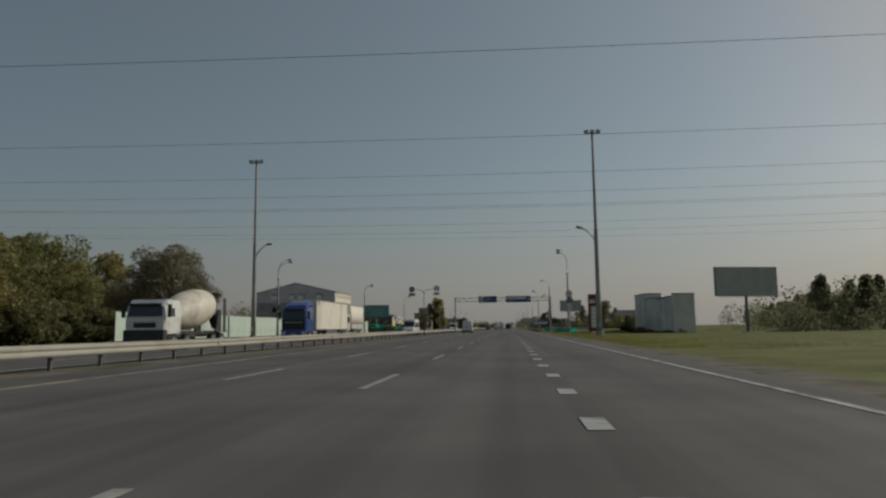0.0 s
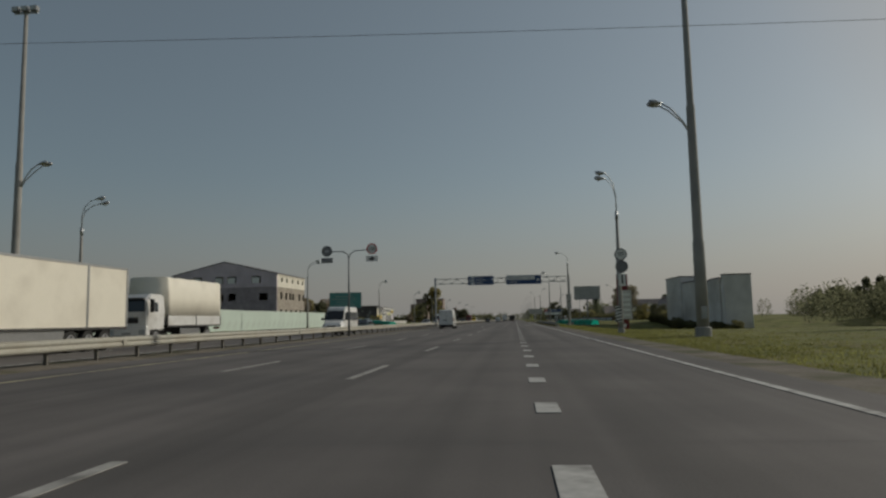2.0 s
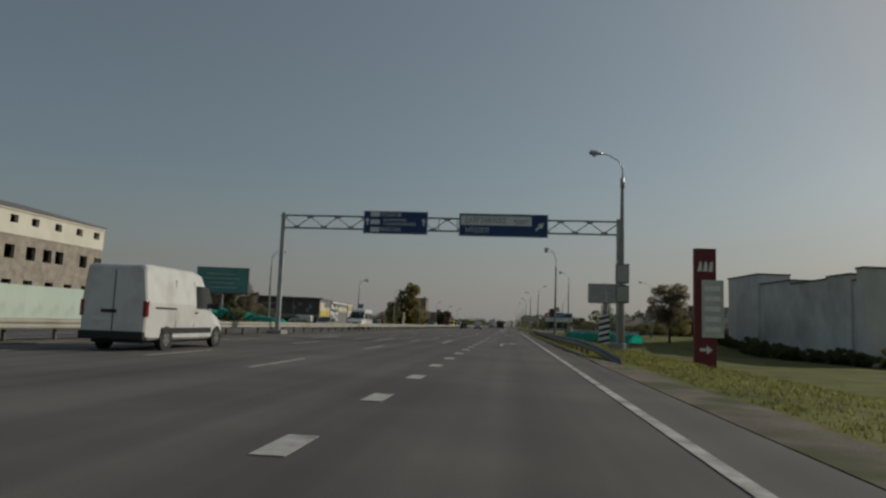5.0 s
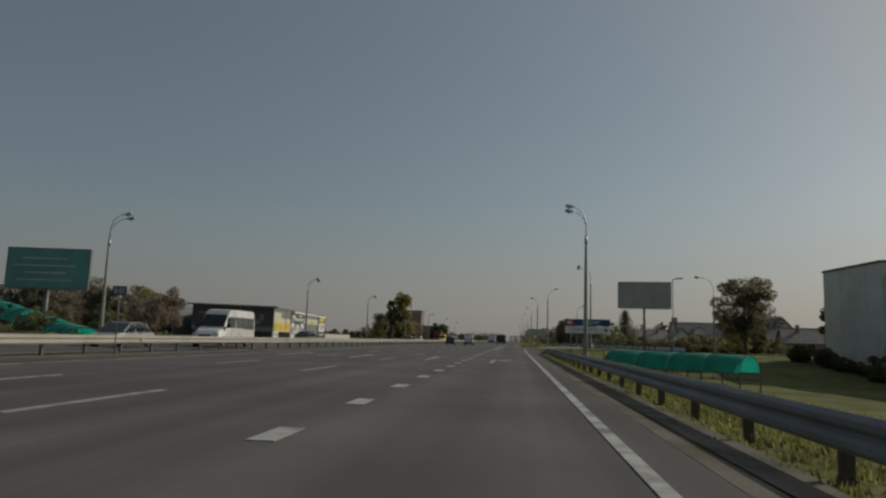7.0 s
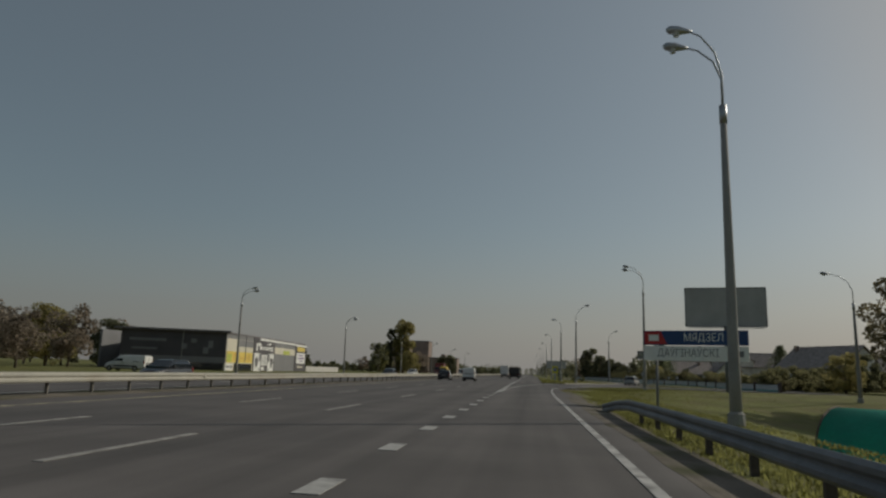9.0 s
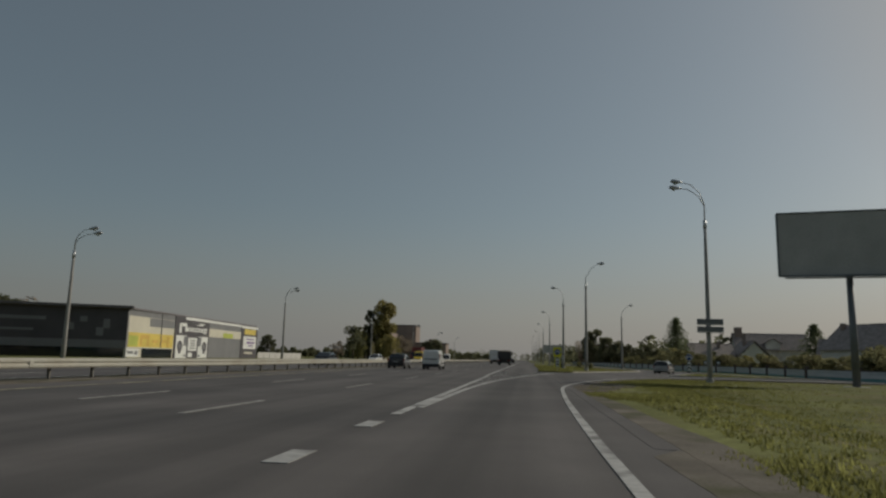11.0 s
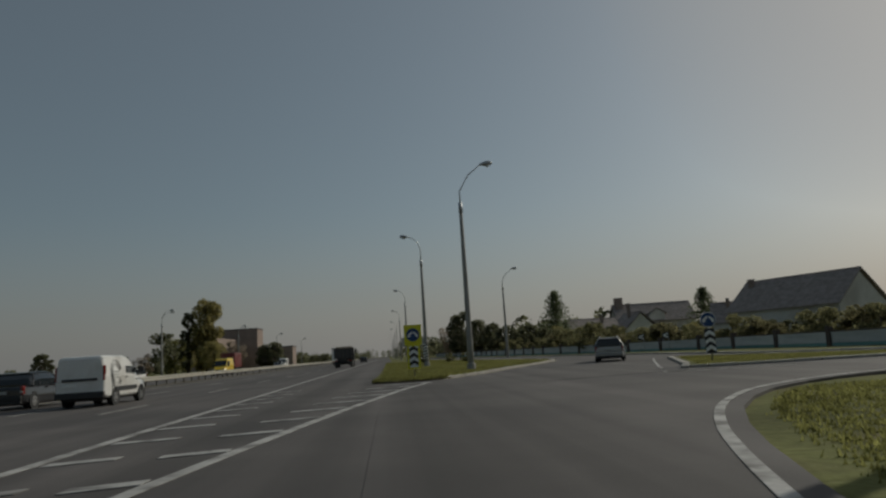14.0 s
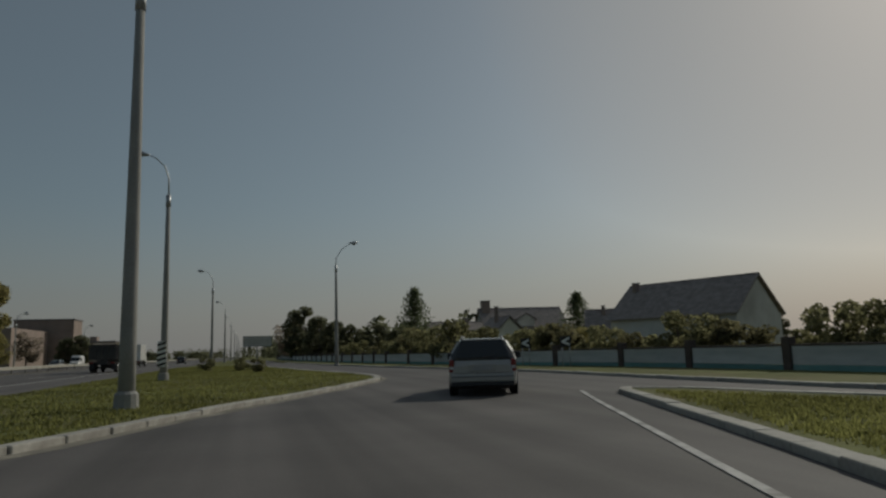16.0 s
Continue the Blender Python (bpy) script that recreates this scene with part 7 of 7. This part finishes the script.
van(pose(-22.6, 480, 0, 0, 0, 180), CAR_WHITE, "white van far on the opposite carriageway", 5.3, 1.95, 2.4)


# ---- plants ----
def leaf_mesh(name, spots, size, material, seed, flat=0.0):
    """Many small leaf quads, each of its own turn, at spots of (x, y, z, spread)."""
    rng = np.random.default_rng(seed)
    c = np.asarray(spots, float)
    n = len(c)
    u = rng.normal(size=(n, 3))
    u /= np.linalg.norm(u, axis=1, keepdims=True)
    v = np.cross(u, rng.normal(size=(n, 3)))
    v /= np.linalg.norm(v, axis=1, keepdims=True)
    s = size * rng.uniform(0.6, 1.35, (n, 1))
    u, v = u * s, v * s * 0.62
    verts = np.stack([c - u, c - v * 0.9, c + u, c + v], 1).reshape(-1, 3)
    faces = np.arange(4 * n).reshape(-1, 4)
    me = bpy.data.meshes.new(name)
    me.from_pydata(verts.tolist(), [], faces.tolist())
    me.materials.append(material)
    return me


def clump_spots(rng, clumps, per, fill=0.55):
    """Points in the outer shells of ellipsoid clumps (x, y, z, rx, rz)."""
    out = []
    for x, y, z, rx, rz in clumps:
        p = rng.normal(size=(per, 3))
        p /= np.linalg.norm(p, axis=1, keepdims=True)
        p *= (fill + (1.08 - fill) * rng.random((per, 1)) ** 0.6)
        out.append(p * (rx, rx, rz) + (x, y, z))
    return np.concatenate(out)


def broadleaf(name, seed, height, spread, trunk, material, leaf=0.24, clumps=26, per=170, label="", low=0.25):
    """A tapered trunk, limbs, and a crown of leaves round many uneven clumps."""
    rng = np.random.default_rng(seed)
    t = thing(name, label, "tree")
    bm = tube([(0, 0, -0.4), (0.05, 0.03, height * 0.2), (-0.06, 0.1, height * 0.45), (0.08, 0, height * 0.7)], [trunk, trunk * 0.75, trunk * 0.5, trunk * 0.18], 9)
    part("trunk", bm, BARK, t, smooth=True)
    crown = []
    for k in range(clumps):
        a, f = rng.uniform(0, 2 * math.pi), rng.uniform(low, 0.95)
        reach = spread * math.sqrt(max(0.05, 1 - ((f - 0.55) / 0.52) ** 2)) * rng.uniform(0.35, 0.95)
        c = (reach * math.cos(a), reach * math.sin(a), height * f)
        r = spread * rng.uniform(0.2, 0.36)
        crown.append((*c, r, r * rng.uniform(0.65, 0.95)))
        if k % 2 == 0:
            root = (0, 0, height * min(0.6, f * rng.uniform(0.45, 0.8)))
            mid = (c[0] * 0.5, c[1] * 0.5, (root[2] + c[2]) / 2 + 0.2)
            part("limb", tube([root, mid, c], [trunk * 0.35, trunk * 0.2, trunk * 0.06], 6), BARK, t)
    spots = clump_spots(rng, crown, per)
    ob = new("crown", leaf_mesh("crown", spots, leaf, material, seed + 1))
    ob.parent = t
    return t


def poplar(seed, height, width, material, label, count=60, leaves=150):
    rng = np.random.default_rng(seed)
    t = thing("poplar_tree", label, "tree")
    part("trunk", tube([(0, 0, -0.5), (0.1, 0, height * 0.3), (0, 0.1, height * 0.7), (0, 0, height * 0.96)], [0.5, 0.38, 0.2, 0.05], 9), BARK, t, smooth=True)
    crown = []
    for k in range(count):
        f = rng.uniform(0.08, 0.93)
        w = width * (0.62 + 0.38 * math.sin(math.pi * min(1, f * 0.92))) * rng.uniform(0.2, 0.9)
        a = rng.uniform(0, 2 * math.pi)
        c = (w * math.cos(a), w * math.sin(a), height * f)
        r = width * rng.uniform(0.22, 0.36)
        crown.append((*c, r, r * rng.uniform(1.0, 1.5)))
        if k % 3 == 0:
            part("limb", tube([(0, 0, height * f * 0.8), (c[0] * 0.7, c[1] * 0.7, c[2])], [0.12, 0.03], 5), BARK, t)
    ob = new("crown", leaf_mesh("crown", clump_spots(rng, crown, leaves), 0.42, material, seed))
    ob.parent = t
    return t


def spruce(seed, height, width, label):
    """A full, uneven conifer: boughs on a trunk, each thick with short sprays."""
    rng = np.random.default_rng(seed)
    t = thing("spruce_tree", label, "tree")
    part("trunk", tube([(0, 0, -0.4), (0, 0, height * 0.5), (0, 0, height * 0.98)], [0.28, 0.16, 0.03], 8), BARK, t, smooth=True)
    spots = []
    n = 190
    for k in range(n):
        f = 0.08 + 0.9 * (k / n) ** 0.92
        full = min(1.0, 1.55 * (1 - f) ** 0.75) * (0.72 + 0.28 * min(1, f * 4))
        reach = width * full * rng.uniform(0.35, 1.18) + 0.15
        a = k * 2.4 + rng.uniform(-0.4, 0.4)
        for s in np.linspace(0.15, 1, 27):
            r = reach * s
            w = 0.16 + 0.22 * (1 - abs(2 * s - 1.1))
            spots.append((r * math.cos(a) + rng.normal(0, w), r * math.sin(a) + rng.normal(0, w), height * f - 0.12 * r + rng.normal(0, 0.2) + 0.12))
        if k % 5 == 0:
            part("bough", tube([(0, 0, height * f), (reach * 0.9 * math.cos(a), reach * 0.9 * math.sin(a), height * f - 0.1 * reach)], [0.04, 0.012], 4), BARK, t)
    ob = new("crown", leaf_mesh("crown", spots, 0.22, NEEDLE, seed))
    ob.parent = t
    return t


def plant(master, x, y, scale=1.0, yaw=0.0, label="", z=None):
    c = copy_thing(master, pose(x, y, ground_z(x, y) if z is None else z, 0, 0, yaw))
    c.scale = (scale, scale, scale * random.uniform(0.92, 1.08))
    if label:
        c["label"] = label
    return c


def settle(master, x, y, z=None):
    """Puts a master tree at its own place."""
    master.matrix_basis = pose(x, y, ground_z(x, y) if z is None else z)
    return master


oak = settle(broadleaf("broadleaf_tree", 3, 12.7, 6.1, 0.42, LEAF_BROWN, 0.125, 68, 400, "large round-crowned tree with bronze-green leaves", 0.36), -47.0, 114.5)
green_tree = settle(broadleaf("broadleaf_tree", 8, 13.5, 6.0, 0.4, LEAF_GREEN, 0.21, 46, 300, "dense olive-green tree beside the highway", 0.1), -60, 106)
yellow_tree = settle(broadleaf("broadleaf_tree", 14, 12.5, 5.6, 0.36, LEAF_YELLOW, 0.21, 42, 280, "broad tree turning yellow in autumn", 0.12), -66, 118)
dark_tree = settle(broadleaf("broadleaf_tree", 21, 9.2, 3.6, 0.3, LEAF_DARK, 0.18, 40, 280, "dense dark-leaved round tree branching close to the grass", 0.15), 24, 432)
dark_tree.scale = (0.78, 0.78, 0.78)
settle(broadleaf("broadleaf_tree", 23, 11.4, 3.9, 0.26, LEAF_BROWN, 0.14, 50, 300, "thin-leaved round tree with bare trunk below the embankment", 0.3), 33.3, 278.0)
shrub = settle(broadleaf("shrub", 30, 3.2, 2.3, 0.1, LEAF_BUSH, 0.14, 24, 170, "leafy green shrub with uneven outline", 0.08), 28, 366)
dry_shrub = settle(broadleaf("shrub", 33, 3.4, 2.0, 0.1, LEAF_OLIVE, 0.16, 22, 130, "yellowing leafy shrub with uneven outline", 0.08), 31, 372)
rusty = settle(broadleaf("broadleaf_tree", 37, 8.0, 3.6, 0.2, LEAF_RUST, 0.2, 28, 130, "half-bare tree with rusty autumn leaves", 0.2), -62, 268)

for x, y, s, yaw, which in [
    (-72, 98, 1.05, 40, green_tree), (-58, 92, 0.9, 100, yellow_tree), (-78, 112, 1.15, 200, green_tree), (-70, 132, 1.2, 150, yellow_tree), (-84, 128, 1.2, 20, green_tree),
    (-92, 108, 1.2, 260, yellow_tree), (-52, 88, 0.75, 10, green_tree), (-50, 98, 0.55, 70, green_tree), (-96, 140, 1.2, 300, green_tree), (-60, 128, 0.8, 30, oak), (-49, 80, 0.8, 220, yellow_tree),
    (-56, 74, 0.9, 120, green_tree), (-48, 66, 0.8, 190, yellow_tree), (-64, 84, 1.0, 10, green_tree),
    # beyond the site fence and by the stepped canopy
    (-66, 276, 0.9, 40, rusty), (-58, 280, 1.0, 80, rusty), (-72, 290, 1.1, 130, rusty), (-78, 300, 1.2, 200, rusty), (-66, 302, 1.0, 10, rusty), (-84, 312, 1.2, 90, rusty), (-58, 296, 0.9, 220, rusty),
    (-52, 272, 0.7, 60, dark_tree), (-55, 262, 0.75, 160, dark_tree), (-70, 322, 1.1, 300, rusty), (-92, 330, 1.3, 20, rusty), (-80, 330, 0.85, 50, yellow_tree), (-76, 262, 0.7, 10, yellow_tree),
    (-100, 350, 1.3, 70, rusty), (-112, 372, 1.4, 120, rusty), (-104, 388, 1.4, 30, rusty), (-120, 352, 1.3, 210, rusty), (-92, 366, 1.2, 250, dark_tree), (-130, 390, 1.4, 40, rusty), (-88, 345, 1.1, 190, rusty),
    # right of the highway
    (-85, 480, 0.85, 30, dark_tree),
    (52, 330, 0.6, 20, dark_tree), (46, 322, 0.45, 140, yellow_tree), (58, 346, 0.6, 90, dark_tree), (56, 300, 1.1, 250, dark_tree),
    # behind the panel fence
    (27, 420, 0.58, 90, dark_tree), (22, 446, 0.98, 60, dark_tree), (30, 410, 0.52, 200, dark_tree), (25.6, 426, 0.62, 130, dark_tree), (28.6, 415, 0.52, 300, dark_tree), (31.6, 406, 0.42, 30, dark_tree), (20.4, 452, 0.9, 250, rusty), (35, 420, 0.45, 110, dark_tree), (33, 402, 0.39, 20, dark_tree), (36, 396, 0.42, 140, dark_tree),
    (29, 440, 0.52, 170, dark_tree), (38, 412, 0.35, 250, dark_tree), (42, 402, 0.39, 70, dark_tree), (46, 392, 0.25, 330, yellow_tree), (50, 384, 0.25, 40, dark_tree), (44, 376, 0.24, 190, yellow_tree),
    (52, 372, 0.28, 120, dark_tree), (48, 362, 0.27, 10, dark_tree), (58, 392, 0.29, 300, dark_tree), (70, 392, 0.35, 80, dark_tree), (84, 420, 0.63, 150, dark_tree), (74, 378, 0.42, 260, dark_tree), (40, 430, 0.42, 15, yellow_tree),
    (62, 428, 0.42, 75, dark_tree), (72, 432, 0.49, 5, dark_tree), (90, 402, 0.56, 45, dark_tree),
    # round the poplar and far left
    (-46, 500, 0.7, 20, yellow_tree), (-62, 516, 0.75, 90, green_tree), (-33.5, 530, 0.95, 200, dark_tree), (-37, 532, 0.85, 30, dark_tree), (-46.5, 529, 1.1, 75, rusty), (-70, 560, 0.9, 60, yellow_tree), (-66, 500, 0.8, 300, rusty)]:
    plant(which, x, y, s, yaw)

settle(poplar(51, 22.6, 5.2, LEAF_YELLOW, "tall yellowing poplar beside the highway"), -51.4, 512.7)
settle(poplar(52, 19.2, 2.9, LEAF_DARK, "narrow half-bare dark poplar beside a taller one", 30, 60), -57.0, 512.0)
small = settle(broadleaf("broadleaf_tree", 58, 11.8, 3.8, 0.26, LEAF_DARK, 0.32, 22, 70, "thin dark tree with gaps in its crown", 0.25), -56.2, 485)
settle(spruce(64, 14.0, 4.7, "tall dark spruce behind the houses"), 44.7, 449.4)
settle(spruce(70, 12.9, 5.2, "dark spruce behind the roofs"), 81.4, 450.5)
for k in range(34):
    f = k / 33
    x = float(np.interp(f, [0, 0.3, 0.55, 0.8, 1], [33.5, 32.2, 28.6, 25.5, 22.5])) + random.uniform(0.6, 3.0)
    y = float(np.interp(f, [0, 0.3, 0.55, 0.8, 1], [316, 342, 364, 392, 440]))
    plant(shrub if k % 3 else dry_shrub, x, y, random.uniform(0.5, 0.95), random.uniform(0, 360))
for x, y, s in [(9.5, 372, 0.3), (12.2, 368, 0.25), (13.2, 362, 0.25)]:
    plant(shrub, x, y, s, random.uniform(0, 360), "small dry shrub on the grass island", 0.1)
for k in range(40):
    f = k / 39
    plant(shrub if k % 5 else dry_shrub, 43.0 + 8.5 * f + random.uniform(-2.0, 0.6), 284 - 50 * f + random.uniform(-1, 1), random.uniform(0.4, 0.75), random.uniform(0, 360))
for k in range(18):
    plant(shrub, 36.5 + 1.5 * k, 321 + 1.5 * k + random.uniform(-1.5, 1.5), random.uniform(0.7, 1.1), random.uniform(0, 360))
for k in range(6):
    plant(shrub, random.uniform(-42, -37), random.uniform(232, 256), random.uniform(0.4, 0.9), random.uniform(0, 360))

for k in range(26):
    plant(shrub if k % 4 else dry_shrub, random.uniform(-54, -45.5), 56 + 2.2 * k + random.uniform(-1, 1), random.uniform(0.8, 1.5), random.uniform(0, 360), "tangled roadside bush below the trees")


def far_woods():
    """One joined belt of far trees on the horizon, of uneven height."""
    rng = np.random.default_rng(77)
    clumps = []
    def belt(x0, y0, x1, y1, n, h0, h1, depth):
        for k in range(n):
            f = rng.random()
            x, y = x0 + (x1 - x0) * f + rng.normal(0, depth), y0 + (y1 - y0) * f + rng.normal(0, depth)
            h = rng.uniform(h0, h1)
            r = h * rng.uniform(0.28, 0.45)
            clumps.append((x, y, h * 0.42, r, h * 0.5))
    belt(60, 480, 140, 900, 90, 8, 13, 12)
    belt(25, 620, 60, 1100, 60, 7, 12, 8)
    belt(-140, 420, -80, 900, 120, 3, 5.5, 14)
    belt(-60, 680, -30, 1200, 70, 5, 8, 8)
    belt(-220, 1250, 260, 1300, 160, 9, 15, 18)
    belt(150, 100, 400, 500, 100, 10, 16, 25)
    ob = new("far_woods", leaf_mesh("far_woods", clump_spots(rng, clumps, 110, 0.4), 0.9, LEAF_DARK, 78))
    tagged(ob, "far belts of dark woods along the horizon", "woods", kind="stuff")
    clumps = []
    belt(72, 150, 150, 420, 150, 6.5, 11.5, 9)
    belt(-160, 60, -110, 300, 90, 8, 14, 10)
    for k in range(46):                     # crowns in uneven tiers, so that the belt's skyline is ragged
        f = rng.random()
        x, y, h = 74 + 70 * f + rng.normal(0, 7), 155 + 250 * f, rng.uniform(9, 12.5)
        for z, r in ((0.5, 0.2), (0.68, 0.15), (0.85, 0.09)):
            clumps.append((x, y, h * z, h * r, h * 0.13))
    ob = new("wood_belt", leaf_mesh("wood_belt", clump_spots(rng, clumps, 300, 0.4), 0.34, LEAF_DARK, 79))
    tagged(ob, "belt of mixed woods with ragged tops beyond the fields", "woods", kind="stuff")


far_woods()


def grass():
    """Blades in tufts on the verges and islands nearest the camera's way."""
    rng = np.random.default_rng(5)
    verts, faces = [], []
    def tuft(x, y, z, h):
        for b in range(4):
            a = rng.uniform(0, 2 * math.pi)
            w = 0.02
            lean = rng.uniform(0.1, 0.6) * h
            dx, dy = math.cos(a), math.sin(a)
            bx, by = x + rng.normal(0, 0.07), y + rng.normal(0, 0.07)
            n = len(verts)
            verts.extend([(bx - dy * w, by + dx * w, z), (bx + dy * w, by - dx * w, z), (bx + dx * lean, by + dy * lean, z + h * rng.uniform(0.7, 1.1))])
            faces.append((n, n + 1, n + 2))
    for k in range(26000):
        y = rng.uniform(60, 292)
        x = 6.9 + rng.exponential(4.0)
        if y > 276 and x < 9.0 + 0.6 * math.sin(y * 1.7):
            continue                         # trodden bare inside the bend
        tuft(x, y, ground_z(x, y), rng.uniform(0.03, 0.1))
    for k in range(5000):                    # under and before the guardrail
        y = rng.uniform(168, 262)
        x = 5.95 + 0.25 * noise.noise((y * 0.4, 3.3, 0.0)) + rng.uniform(0, 1.2)
        tuft(x, y, ground_z(x, y), rng.uniform(0.04, 0.13))
    for k in range(24000):
        y = rng.uniform(322, 400)
        right = float(np.interp(y, [321, 325.6, 331, 337.2, 342, 345.5, 351, 362, 385, 430], [7.1, 10.0, 12.3, 15.4, 17.4, 18.2, 18.0, 16.6, 14.4, 12.5])) - 0.25
        x = rng.uniform(5.0, right)
        tuft(x, y, 0.085, rng.uniform(0.03, 0.09))
    for k in range(2600):                    # rank growth over the broken tip
        a, r = rng.uniform(0, 2 * math.pi), math.sqrt(rng.random())
        tuft(6.35 + 1.6 * r * math.cos(a), 321.85 + 0.85 * r * math.sin(a), 0.06, rng.uniform(0.06, 0.17))
    for k in range(9000):
        y = rng.uniform(275, 306)
        edge = float(np.interp(y, [p[1] for p in RIGHT_EDGE], [p[0] for p in RIGHT_EDGE])) + 0.9
        x = edge + rng.exponential(3.5)
        if 280 < y < 292.5 and x < edge + 2.9 + 0.5 * math.sin(y * 1.9) and (rng.random() < 0.95 or math.hypot(x - 7.35, y - 288.6) < 0.9):
            continue
        tuft(x, y, ground_z(x, y), rng.uniform(0.03, 0.09))
    for k in range(6000):
        a, b = rng.random(), rng.random()
        if a + b > 1:
            a, b = 1 - a, 1 - b
        x, y = 17.3 + a * 4.2 + b * 8.6, 317.3 + a * 11.6 - b * 0.9
        tuft(x, y, 0.085, rng.uniform(0.03, 0.09))
    me = bpy.data.meshes.new("grass")
    me.from_pydata(verts, [], faces)
    me.materials.append(GRASS)
    tagged(new("grass", me), "short dry grass tufts on verges and islands", "grass", kind="stuff")


grass()
